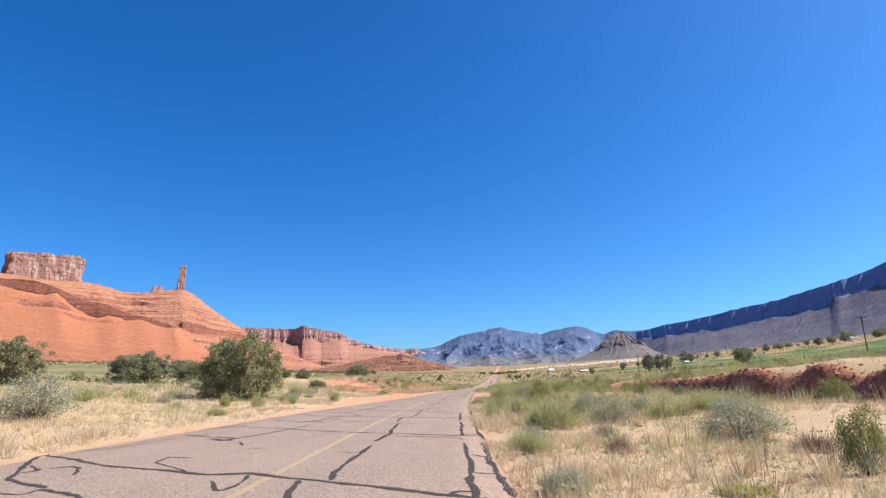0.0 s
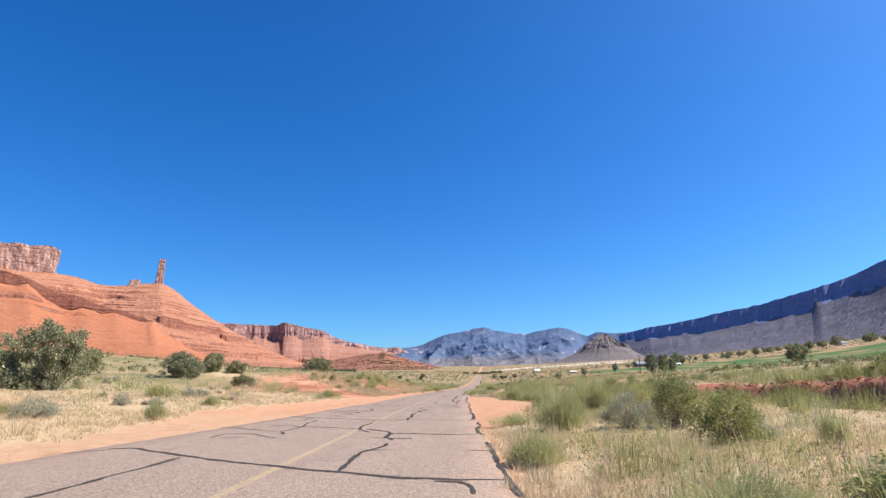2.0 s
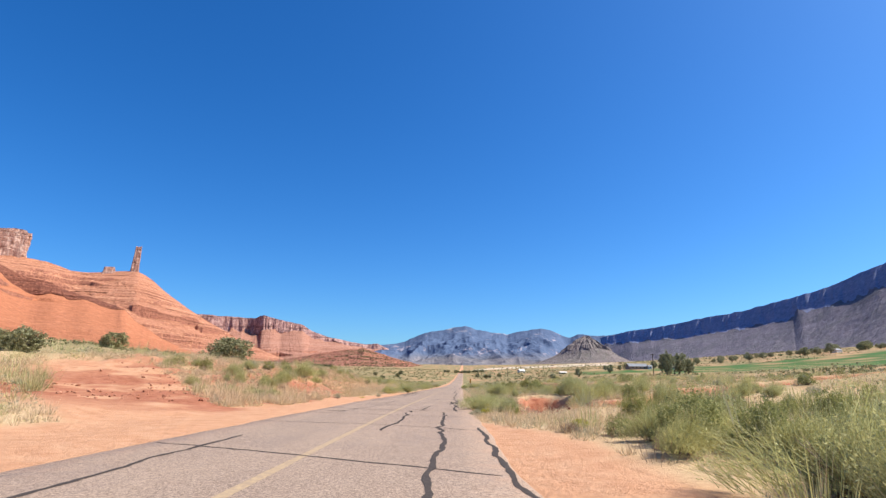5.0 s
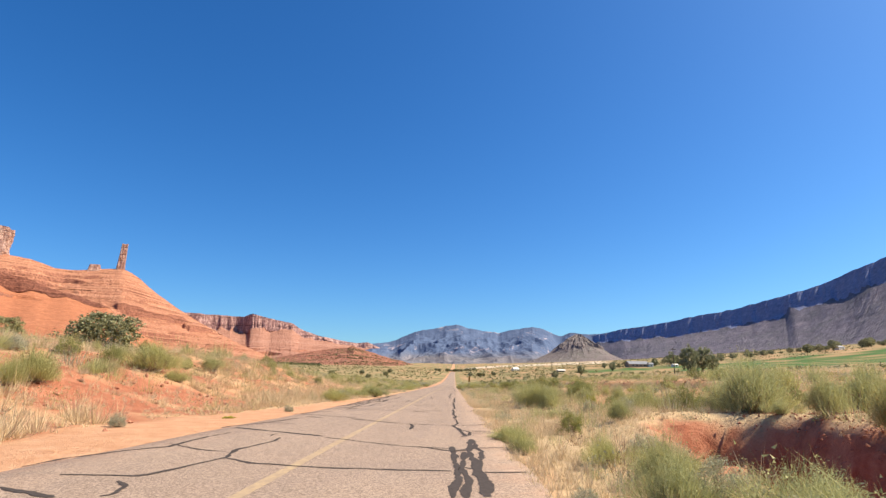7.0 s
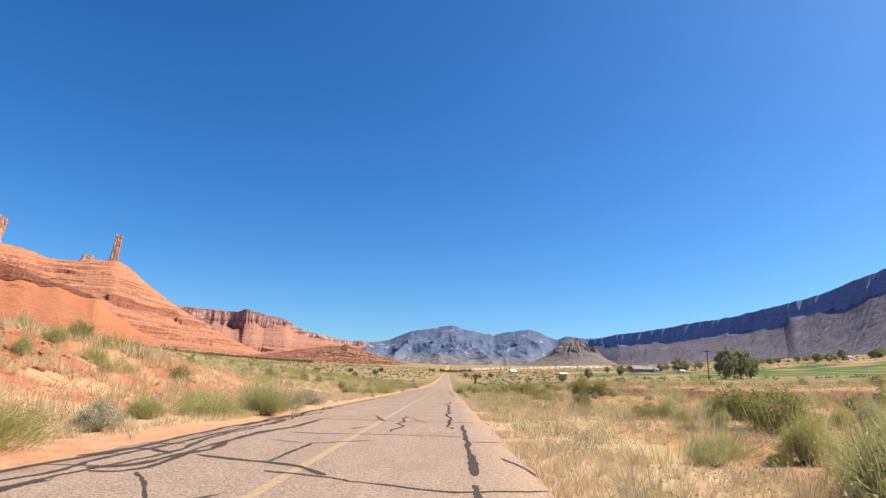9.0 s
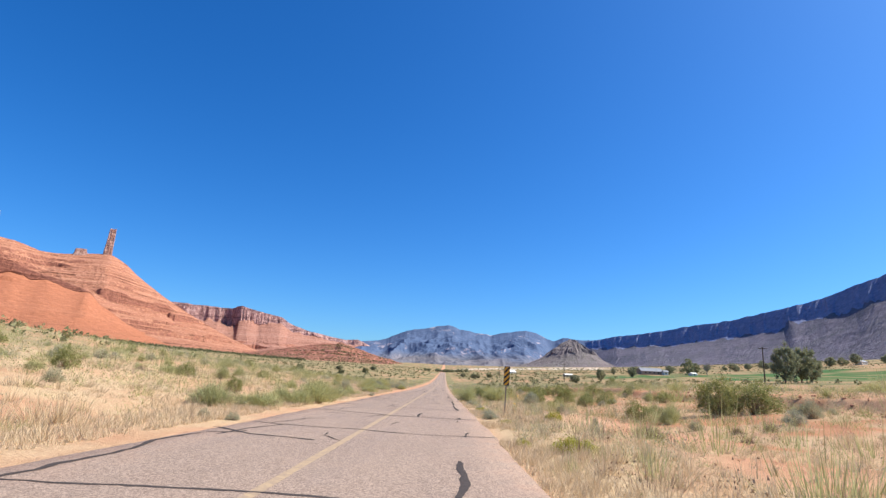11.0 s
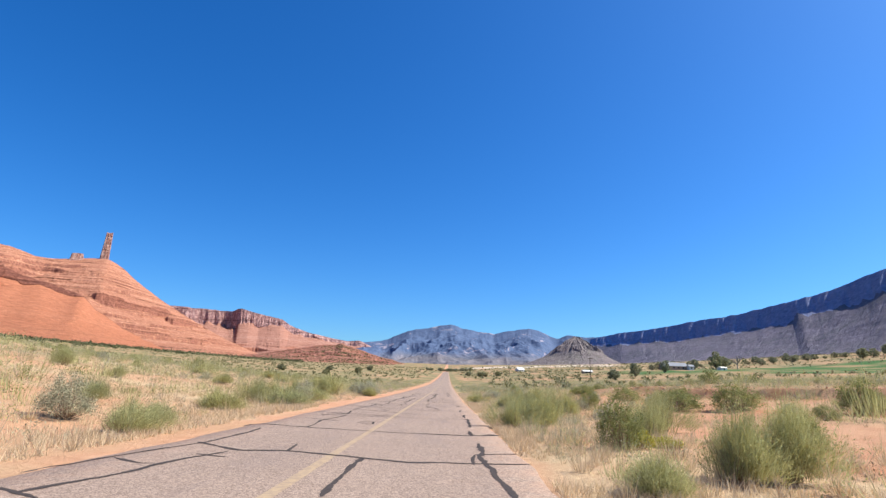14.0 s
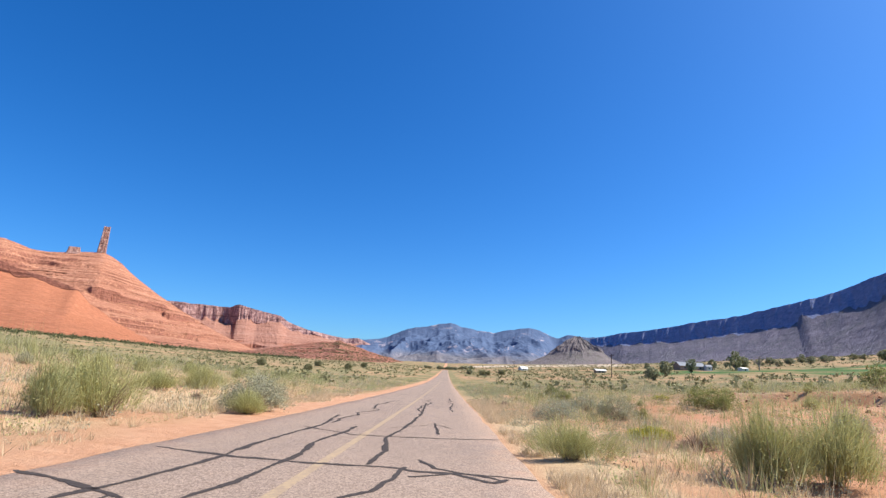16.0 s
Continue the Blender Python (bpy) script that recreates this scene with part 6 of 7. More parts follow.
def hill_scrub(count, seed):
    """Scrub scattered over the shale hill."""
    g = np.random.default_rng(seed)
    hill = bpy.data.objects["shale_hill"].data
    co = np.empty(len(hill.vertices) * 3, np.float32)
    hill.vertices.foreach_get("co", co)
    co = co.reshape(-1, 3)
    wide = 360
    rows = 118
    i, j = g.integers(2, rows, count), g.integers(0, wide - 1, count)
    f = g.uniform(0, 1, (count, 1))
    p = co[i * wide + j] * (1 - f) + co[i * wide + j + 1] * f
    p = p[vnoise(p[:, 0] / 70, p[:, 1] / 70, 19) > 0.34]
    s = g.uniform(1.6, 4.2, len(p))
    per = 10
    c, r = np.repeat(p, per, 0), np.repeat(s, per)[:, None]
    d = g.normal(size=(len(c), 3)) * 0.36
    d[:, 2] = np.abs(d[:, 2]) + 0.05
    link("hill_scrub", tri_mesh("hill_scrub", leaves(c + d * r, 0.45 * r[:, 0], g, 1.3)), BELT_GREEN, None, "dark olive scrub dotted over the shale hill", "scrub", kind="stuff")


hill_scrub(4200, 441)
for forms in (FINE, LIGHT):
    for kind, plants in forms.items():
        for k, ob in enumerate(plants):
            if (kind, forms is FINE, k) not in USED:
                for o in (*ob.children, ob):
                    bpy.data.objects.remove(o)
road = bpy.data.objects["road"]


def wander(n, amount, seed, step=0.4):
    """A crooked line: slow drift with short angular kinks."""
    k = np.arange(n) * step
    kink = np.random.default_rng(seed)
    knots = np.cumsum(kink.uniform(0.25, 1.7, int(n * step / 0.9) + 6)) - 1.5
    return amount * (0.9 * fbm(k * 0.22, 0 * k, 2, seed)) + np.interp(k, knots, kink.normal(size=len(knots)) * 0.075) + 0.012 * kink.normal(size=n)


def cross_crack(y_left, y_right, u0=-4.0, u1=4.0, width=0.10, seed=0):
    """A sealed crack across the road, a little crooked, thick and thin."""
    n = max(6, int((u1 - u0) / 0.16))
    u = np.linspace(u0, u1, n)
    y = y_left + (y_right - y_left) * (u + 4) / 8 + wander(n, 0.5, seed, (u1 - u0) / n)
    w = width * (0.6 + 0.55 * vnoise(np.arange(n) * 0.6, np.full(n, 1.0), seed + 5)) * np.minimum(1, 0.35 + np.minimum(np.arange(n), n - 1 - np.arange(n)) * 0.2)
    strip("crack_seal", u, y, w, 0.005, TAR, road)


def long_crack(u, y0, y1, width=0.11, sway=0.45, seed=0):
    """A sealed crack along the road, meandering."""
    n = max(8, int((y1 - y0) / 0.18))
    y = np.linspace(y0, y1, n)
    uu = np.clip(u + wander(n, sway, seed, 0.18), -4.12, 4.12)
    w = width * (0.6 + 0.55 * vnoise(np.arange(n) * 0.5, np.full(n, 2.0), seed + 7)) * np.minimum(1, 0.35 + np.minimum(np.arange(n), n - 1 - np.arange(n)) * 0.2)
    strip("crack_seal", uu, y, w, 0.0065, TAR, road)


def crack(width, *knots):
    """A sealed crack through a few knots (offset from the centre line, north), kinked and thick and thin on the way."""
    k = np.array(knots, float)
    run = np.concatenate([[0], np.cumsum(np.hypot(*np.diff(k, axis=0).T))])
    n = max(4, int(run[-1] / 0.11))
    d = np.linspace(0, run[-1], n)
    seed = int(1000 * abs(k[0, 0]) + 37 * k[0, 1])
    u, y = np.interp(d, run, k[:, 0]), np.interp(d, run, k[:, 1])
    kink = np.random.default_rng(seed)
    u = u + 0.05 * fbm(d / 0.9, 0 * d, 3, seed) + 0.006 * kink.normal(size=n)
    y = y + 0.10 * fbm(d / 0.9, 0 * d + 5, 3, seed + 1) + 0.010 * kink.normal(size=n)
    end = np.minimum(np.arange(n), n - 1 - np.arange(n))
    w = 0.9 * width * (0.5 + 0.9 * vnoise(d / 0.45, 0 * d, seed + 2)) * np.minimum(1, 0.5 + end * 0.25)
    slant = np.abs(np.gradient(u)) / (np.hypot(np.gradient(u), np.gradient(y)) + 1e-9)
    w = w * (0.8 + 0.35 * slant) * (1 + 0.12 * kink.normal(size=n))
    strip("crack_seal", np.clip(u, -left_edge(y) + 0.05, right_edge(y) - 0.03), y, w, 0.005 + 0.0004 * (seed % 7), TAR, road)


# where the drive is not shown closely: north at the left edge, north at the right edge
for i, (a, b) in enumerate(((87.6, 85.2), (96, 91.5), (104, 101), (110, 108), (170, 171.8), (178.5, 177.6), (185.6, 185), (192.4, 191.4), (306, 305), (316, 315), (328, 327), (341, 340))):
    cross_crack(a, b, -4.05, 3.8, 0.10, 500 + 11 * i)
# lengthwise: offset from the centre, from, to, width, sway
for i, (u, a, b, w, g) in enumerate(((-2.6, 84, 98, 0.12, 0.4), (2.7, 84, 112, 0.15, 0.15), (0.8, 100, 111, 0.12, 0.5), (3.9, 82, 102, 0.13, 0.06), (-3.6, 166, 182, 0.17, 0.2), (2.6, 168, 196, 0.14, 0.19), (-3.6, 184, 199, 0.13, 0.2), (0.9, 166, 174, 0.1, 0.5),
                                     (-1.5, 290, 312, 0.13, 0.6), (0.9, 296, 318, 0.12, 0.6), (2.4, 300, 322, 0.1, 0.4))):
    long_crack(u, a, b, w, g, 1300 + 17 * i)
for i, (u, w) in enumerate(((-3.75, 0.14), (-3.4, 0.13), (-3.05, 0.12))):
    long_crack(u, 151 + 2 * i, 180 - 5 * i, w, 0.32, 1710 + 17 * i)
for i, y in enumerate(np.arange(152, 176, 1.9)):
    cross_crack(y, y + 1.2 * math.sin(5 * i), -3.85, -2.9 - 0.4 * (i % 3), 0.09, 1800 + 7 * i)
# along the drive, from south to north
crack(0.10, (3.57, 8.7), (3.38, 8.8), (3.26, 8.8), (3.21, 8.6), (3.51, 8.3))
crack(0.10, (-4.06, 9.0), (-3.54, 8.9), (-3.57, 9.3), (-3.48, 9.3), (-2.16, 8.3))
crack(0.14, (0.64, 9.8), (0.88, 8.2))
crack(0.10, (-0.96, 9.9), (-0.43, 9.0), (-0.36, 9.0), (-0.30, 9.4), (-0.47, 10.5))
crack(0.09, (3.59, 10.5), (3.98, 10.3))
crack(0.14, (3.57, 15.7), (3.59, 11.5), (3.47, 9.5), (3.56, 8.7), (3.50, 8.1))
crack(0.15, (-7.41, 14.4), (-6.68, 13.0), (-5.03, 10.4), (-4.27, 9.8), (-3.58, 9.4))
crack(0.16, (-7.41, 14.4), (-6.52, 13.9), (-4.31, 12.2), (-1.29, 10.6), (-0.50, 10.7), (3.80, 8.1))
crack(0.10, (-5.33, 11.8), (-5.00, 12.1), (-4.63, 11.9), (-4.10, 10.8))
crack(0.10, (-5.53, 11.3), (-5.36, 11.5), (-5.34, 11.6), (-6.12, 12.4))
crack(0.16, (4.05, 15.7), (3.97, 11.5), (4.04, 8.3))
crack(0.14, (1.16, 9.9), (1.05, 10.7), (1.11, 15.4))
crack(0.08, (-1.94, 11.1), (-3.32, 12.5), (-3.52, 13.5), (-2.83, 13.2))
crack(0.09, (3.62, 13.0), (4.00, 12.6))
crack(0.07, (0.52, 13.9), (0.92, 13.7), (1.15, 13.8))
crack(0.06, (-2.19, 15.2), (-1.53, 14.9))
crack(0.07, (-3.07, 17.0), (-2.59, 15.9))
crack(0.08, (1.41, 17.9), (3.19, 17.3), (3.45, 17.0), (3.56, 16.4))
crack(0.05, (-8.39, 14.2), (-7.31, 14.7), (-6.42, 15.9), (-5.81, 19.3), (-5.14, 22.1))
crack(0.15, (-3.64, 18.2), (-3.71, 17.8), (-3.56, 17.4), (-4.18, 17.7))
crack(0.20, (-4.74, 18.2), (-4.56, 18.3), (-3.90, 17.8), (-3.64, 18.2))
crack(0.09, (3.58, 18.6), (4.03, 18.3))
crack(0.18, (1.05, 16.4), (1.21, 18.9), (1.08, 20.8))
crack(0.14, (-6.32, 20.1), (-3.64, 18.2))
crack(0.15, (4.09, 24.2), (4.03, 18.4), (4.12, 16.4))
crack(0.12, (-3.75, 17.8), (-3.33, 19.3), (-2.73, 23.9))
crack(0.14, (3.57, 24.1), (3.55, 17.8))
crack(0.13, (-6.88, 22.8), (-6.42, 23.7), (-5.67, 24.0), (-4.76, 23.2), (-3.12, 22.0), (-1.61, 20.6), (0.42, 19.3), (2.21, 18.4), (3.51, 17.8), (4.11, 17.7))
crack(0.05, (2.46, 22.0), (3.44, 21.8))
crack(0.09, (3.54, 22.1), (4.08, 21.8))
crack(0.13, (1.08, 20.8), (1.07, 22.4), (0.94, 24.0))
crack(0.07, (0.61, 24.1), (1.32, 23.4), (1.77, 23.7))
crack(0.09, (3.55, 25.4), (3.97, 25.5))
crack(0.10, (-1.87, 26.2), (-0.19, 25.0))
crack(0.13, (-3.46, 26.6), (-2.79, 25.9), (-2.36, 25.2))
crack(0.14, (0.79, 25.0), (0.75, 27.7), (0.57, 28.3))
crack(0.09, (2.71, 27.2), (3.19, 27.5), (4.13, 27.2))
crack(0.10, (-5.85, 28.2), (-4.54, 27.2), (-3.46, 26.6))
crack(0.15, (4.11, 32.5), (4.09, 25.6), (3.98, 24.8))
crack(0.13, (-3.82, 25.7), (-3.67, 26.3), (-3.12, 27.3), (-3.05, 29.8), (-2.76, 30.7))
crack(0.12, (-2.49, 27.2), (-2.40, 29.0))
crack(0.13, (3.56, 31.4), (3.51, 24.9))
crack(0.08, (3.56, 28.3), (4.03, 28.5))
crack(0.13, (-5.98, 33.5), (-3.76, 31.2), (-1.01, 29.4), (1.13, 27.9), (3.22, 27.1), (4.02, 27.0))
crack(0.08, (-6.64, 30.1), (-5.01, 28.7))
crack(0.08, (3.53, 30.0), (4.08, 29.6))
crack(0.14, (1.17, 28.0), (1.27, 29.8), (1.25, 32.4))
crack(0.11, (-2.44, 32.6), (-2.32, 32.0), (-1.76, 30.7), (-1.72, 30.1))
crack(0.08, (2.17, 32.6), (2.68, 32.0), (3.53, 31.4))
crack(0.05, (-7.67, 30.4), (-6.82, 31.2), (-5.97, 33.5), (-5.53, 34.4))
crack(0.14, (-3.40, 33.8), (-3.27, 34.3))
crack(0.13, (-3.38, 35.1), (-2.92, 33.9))
crack(0.12, (-4.23, 36.5), (-3.49, 35.7), (-3.46, 35.2))
crack(0.08, (3.81, 36.4), (4.10, 36.1))
crack(0.14, (1.02, 33.3), (1.18, 35.6), (1.11, 36.4), (1.44, 37.6), (1.47, 39.8))
crack(0.09, (-2.66, 37.7), (-1.13, 36.3), (0.25, 35.9))
crack(0.06, (0.26, 37.1), (1.10, 36.4))
crack(0.13, (-5.96, 40.6), (-4.88, 40.1), (-3.43, 39.1), (-2.60, 37.7), (-1.20, 36.5), (-0.29, 35.5), (1.38, 34.4), (2.61, 33.4))
crack(0.14, (4.09, 41.0), (4.03, 38.3), (4.13, 33.3))
crack(0.05, (-5.45, 37.3), (-5.53, 38.9))
crack(0.14, (-5.39, 36.0), (-3.40, 35.1), (-3.07, 35.6), (-2.82, 36.3), (-2.89, 37.9), (-2.66, 41.7), (-2.62, 44.3), (-2.62, 46.1))
crack(0.05, (1.69, 38.6), (4.03, 38.4))
crack(0.05, (-7.47, 38.6), (-6.63, 39.5), (-6.02, 40.5), (-5.32, 42.5))
crack(0.08, (-3.50, 40.9), (-2.51, 40.3))
crack(0.08, (-3.83, 41.2), (-3.50, 40.9))
crack(0.08, (-4.33, 41.5), (-3.83, 41.2))
crack(0.12, (2.95, 43.0), (3.33, 42.9), (3.44, 42.7), (3.52, 41.9))
crack(0.15, (4.11, 49.1), (4.09, 43.1), (4.17, 41.7))
crack(0.13, (-5.36, 48.1), (-4.76, 48.1), (-2.77, 46.4), (-0.42, 44.8), (2.30, 43.4), (3.28, 43.1), (4.09, 43.1))
crack(0.14, (1.24, 44.0), (1.16, 46.9), (1.54, 48.2), (1.53, 48.8))
crack(0.06, (-6.99, 46.5), (-6.05, 46.9), (-5.20, 47.9))
crack(0.08, (3.40, 47.2), (4.16, 47.1))
crack(0.08, (1.11, 47.3), (1.90, 47.3))
crack(0.12, (0.86, 50.4), (2.08, 50.1))
crack(0.12, (-3.65, 50.8), (-3.01, 50.9))
crack(0.14, (1.30, 51.9), (2.14, 51.7), (3.15, 51.4), (3.99, 51.4))
crack(0.10, (-4.05, 50.9), (-4.14, 52.0), (-4.09, 52.4), (-3.97, 52.4), (-3.20, 52.1), (-1.95, 50.5))
crack(0.17, (0.21, 53.6), (1.05, 52.7), (1.13, 52.5), (1.32, 51.7), (1.29, 50.5), (1.59, 49.7))
crack(0.15, (-2.50, 53.0), (-2.09, 51.9))
crack(0.15, (4.17, 57.1), (4.17, 54.9), (3.98, 53.5), (4.02, 51.9), (4.14, 51.1))
crack(0.10, (-6.38, 55.4), (-4.99, 55.1), (-3.27, 53.5), (-2.60, 53.0), (-2.49, 53.1), (-2.30, 54.8))
crack(0.08, (3.54, 54.3), (4.07, 54.3))
crack(0.15, (-0.01, 57.0), (-0.11, 54.8), (0.02, 53.6), (0.55, 52.3))
crack(0.11, (-3.94, 56.3), (-2.44, 55.2), (-1.14, 54.5), (-0.09, 53.9))
crack(0.10, (-2.30, 54.8), (-2.66, 56.8))
crack(0.10, (-2.66, 56.8), (-2.79, 59.2))
crack(0.16, (0.09, 58.6), (-0.10, 58.2), (-0.14, 57.7))
crack(0.15, (-5.03, 62.6), (-3.53, 61.2), (-0.43, 58.9), (0.10, 58.6), (1.50, 58.7), (3.09, 58.4), (3.90, 58.4), (4.21, 58.2))
crack(0.11, (-3.87, 58.8), (-3.42, 59.2), (-3.36, 59.4), (-3.49, 60.2), (-3.33, 60.8))
crack(0.16, (4.04, 65.0), (4.16, 63.0), (4.08, 59.1), (3.91, 58.6))
crack(0.18, (1.23, 58.8), (1.11, 60.0), (1.26, 60.6), (1.09, 63.0), (1.14, 64.9))
crack(0.12, (-2.76, 62.4), (-2.15, 61.5))
crack(0.12, (-3.01, 62.4), (-2.78, 62.7), (-2.39, 63.9), (-2.00, 64.3), (-1.71, 64.8))
crack(0.10, (-2.06, 63.3), (-2.61, 64.8))
crack(0.12, (1.17, 65.9), (1.89, 65.2), (4.04, 64.1))
crack(0.14, (1.20, 65.8), (1.62, 65.7), (2.07, 65.7))
crack(0.17, (-3.42, 66.1), (-3.51, 66.7), (-2.70, 66.5), (-2.22, 66.1), (-2.11, 65.7), (-2.13, 65.5), (-2.31, 65.4), (-2.49, 65.4), (-3.02, 65.7))
crack(0.22, (1.02, 67.0), (1.25, 66.3), (1.14, 65.6))
crack(0.12, (-2.20, 66.0), (-1.97, 66.7), (-1.79, 67.8))
crack(0.16, (4.04, 73.1), (4.14, 68.7), (4.01, 67.5), (4.12, 66.7), (4.08, 65.9))
crack(0.10, (-3.33, 68.7), (-2.90, 68.6), (-2.64, 68.2))
crack(0.12, (-1.68, 68.4), (-0.12, 67.4), (1.01, 67.0), (1.37, 67.7), (1.44, 68.9), (0.94, 70.7), (1.01, 71.9))
crack(0.12, (-4.97, 69.3), (-2.83, 68.1), (-1.85, 67.8), (-1.77, 67.9), (-1.72, 68.5), (-2.13, 70.5), (-2.42, 71.5), (-2.98, 72.4))
crack(0.08, (-2.03, 70.4), (-1.27, 70.2))
crack(0.10, (0.20, 72.8), (0.76, 72.5), (2.34, 72.1), (3.46, 71.6), (4.26, 71.5))
crack(0.10, (3.21, 73.0), (3.23, 71.6), (3.54, 72.9))
crack(0.10, (2.82, 73.1), (3.04, 72.2), (3.09, 72.8))
crack(0.12, (2.77, 74.8), (2.78, 73.8))
crack(0.13, (2.77, 74.8), (3.19, 74.3), (3.79, 74.1))
crack(0.16, (-4.79, 76.3), (-0.79, 73.6), (-0.02, 73.4))
crack(0.12, (1.22, 75.3), (1.26, 74.0))
crack(0.10, (-2.32, 74.9), (-2.03, 75.1))
crack(0.13, (3.23, 76.2), (3.25, 75.5), (3.11, 74.6))
crack(0.12, (-2.80, 75.3), (-2.70, 75.9), (-1.85, 76.8))
crack(0.18, (4.10, 78.3), (4.20, 77.5), (4.12, 74.7), (4.26, 74.1))
crack(0.14, (-4.06, 79.3), (-3.35, 79.0), (-2.55, 77.6), (-1.87, 76.8), (-0.07, 75.9), (0.77, 75.4), (1.49, 75.0), (4.21, 74.3))
crack(0.08, (0.66, 78.5), (3.08, 78.2), (4.10, 78.3))
crack(0.13, (1.20, 84.9), (1.40, 82.0), (1.24, 80.2), (1.50, 78.6), (2.37, 76.6))
crack(0.08, (1.53, 80.7), (3.03, 80.4))
crack(0.16, (4.14, 81.9), (4.07, 79.5))
crack(0.10, (-3.40, 79.0), (-3.36, 81.1), (-3.06, 82.8))
crack(0.08, (-2.93, 82.4), (-1.42, 81.4), (0.12, 80.9))
crack(0.15, (3.29, 89.6), (3.04, 81.4), (3.29, 79.5))
crack(0.06, (-3.20, 87.2), (-1.06, 86.5), (1.20, 84.4), (4.03, 83.3))
crack(0.15, (-3.56, 112.0), (-3.42, 112.3), (-3.02, 112.4), (-2.62, 112.3), (-2.54, 112.1), (-2.51, 111.5), (-2.58, 111.3), (-3.37, 111.9))
crack(0.20, (0.84, 112.7), (0.92, 111.3))
crack(0.11, (-2.52, 112.2), (-2.33, 113.0), (-2.24, 114.2))
crack(0.14, (-4.36, 115.7), (-1.63, 113.9), (0.87, 112.7), (1.19, 112.9), (1.55, 113.9))
crack(0.11, (-0.76, 114.5), (1.30, 114.4), (1.71, 113.9), (2.68, 113.6), (3.30, 113.5), (4.12, 113.6))
crack(0.08, (2.30, 115.6), (2.98, 115.3))
crack(0.10, (-2.61, 114.9), (-2.05, 115.8), (-1.86, 119.8))
crack(0.13, (1.36, 114.5), (1.53, 119.5))
crack(0.18, (3.10, 122.4), (3.20, 119.8), (3.08, 117.6), (3.10, 115.6), (3.25, 113.0))
crack(0.07, (-1.61, 119.5), (-0.38, 119.5))
crack(0.13, (3.36, 122.5), (3.23, 119.0), (3.42, 117.6))
crack(0.10, (-3.83, 120.9), (-2.09, 120.4), (-0.48, 120.4), (1.26, 119.9), (2.84, 119.6), (4.09, 120.3))
crack(0.08, (-2.01, 120.3), (-1.39, 121.8), (-1.37, 122.4))
crack(0.12, (-3.40, 123.4), (-2.25, 122.7))
crack(0.15, (-2.11, 124.0), (-1.76, 123.5), (-1.64, 122.9), (-1.71, 122.8))
crack(0.15, (3.43, 128.1), (3.24, 125.6), (3.32, 124.0), (3.26, 123.4))
crack(0.18, (3.01, 128.1), (2.90, 125.6), (3.00, 124.6), (2.92, 123.1))
crack(0.08, (3.23, 125.3), (3.99, 125.4))
crack(0.18, (2.77, 129.1), (2.83, 124.5), (2.74, 123.1))
crack(0.14, (2.84, 125.9), (3.19, 125.6))
crack(0.09, (-1.57, 126.6), (-0.81, 125.9), (-0.08, 125.6), (2.75, 125.3))
crack(0.13, (-3.31, 124.4), (-2.50, 124.4), (-2.10, 124.4), (-2.00, 124.6), (-1.59, 126.6), (-1.85, 128.0), (-1.58, 129.8), (-1.70, 130.6))
crack(0.20, (3.28, 130.9), (3.13, 128.1), (3.22, 123.2))
crack(0.14, (-4.83, 125.2), (-4.10, 127.3), (-3.52, 128.3), (-3.60, 130.7))
crack(0.07, (-3.78, 128.9), (-2.66, 127.9), (-1.91, 127.5))
crack(0.14, (2.76, 128.0), (3.20, 128.4))
crack(0.09, (1.98, 129.0), (2.73, 128.1), (3.36, 128.8), (4.13, 129.0))
crack(0.16, (3.28, 130.7), (3.31, 129.1), (3.43, 128.1))
crack(0.09, (-0.58, 130.8), (0.63, 129.7), (1.66, 129.0), (2.77, 128.6))
crack(0.14, (-3.60, 130.7), (-3.51, 131.9))
crack(0.12, (-2.10, 131.0), (-2.13, 131.5), (-1.91, 131.6))
crack(0.16, (-4.00, 133.7), (-0.72, 131.1))
crack(0.10, (3.29, 132.6), (4.29, 133.0))
crack(0.13, (2.87, 135.1), (3.15, 131.7))
crack(0.09, (3.17, 133.4), (4.01, 133.5))
crack(0.13, (2.90, 138.9), (2.96, 136.5), (2.82, 135.3), (3.02, 133.9), (3.32, 133.0), (3.25, 132.0), (2.99, 131.5))
crack(0.13, (1.29, 136.0), (1.45, 135.0), (1.47, 133.6))
crack(0.15, (-4.79, 133.4), (-4.31, 134.3), (-3.72, 136.0), (-3.28, 138.7))
crack(0.08, (-3.71, 136.0), (-2.58, 135.5))
crack(0.10, (-1.24, 138.5), (0.41, 136.7), (1.38, 136.0), (3.11, 135.6), (4.05, 136.3))
crack(0.06, (-1.22, 138.5), (-0.60, 137.9), (0.41, 137.8))
crack(0.15, (-3.33, 139.6), (-3.11, 139.5), (-2.42, 138.9))
crack(0.14, (-4.04, 141.5), (-1.12, 139.1))
crack(0.15, (-4.54, 141.1), (-4.07, 141.5), (-3.66, 143.3), (-3.04, 143.9))
crack(0.16, (2.83, 147.4), (2.87, 142.1), (2.96, 140.9), (2.87, 139.5))
crack(0.10, (0.76, 144.8), (1.61, 143.6))
crack(0.10, (-2.72, 146.4), (-1.57, 146.0), (-0.39, 145.3), (0.76, 144.8), (1.51, 145.5), (2.65, 145.9), (4.13, 145.3))
crack(0.07, (-0.23, 146.0), (0.95, 146.5))
crack(0.08, (3.72, 145.8), (3.99, 147.2))
crack(0.10, (-3.12, 146.3), (-2.53, 146.5), (-2.35, 147.2))
crack(0.12, (-3.60, 147.0), (-2.75, 146.4), (-2.71, 147.2))
crack(0.16, (-3.21, 147.8), (-2.29, 147.2))
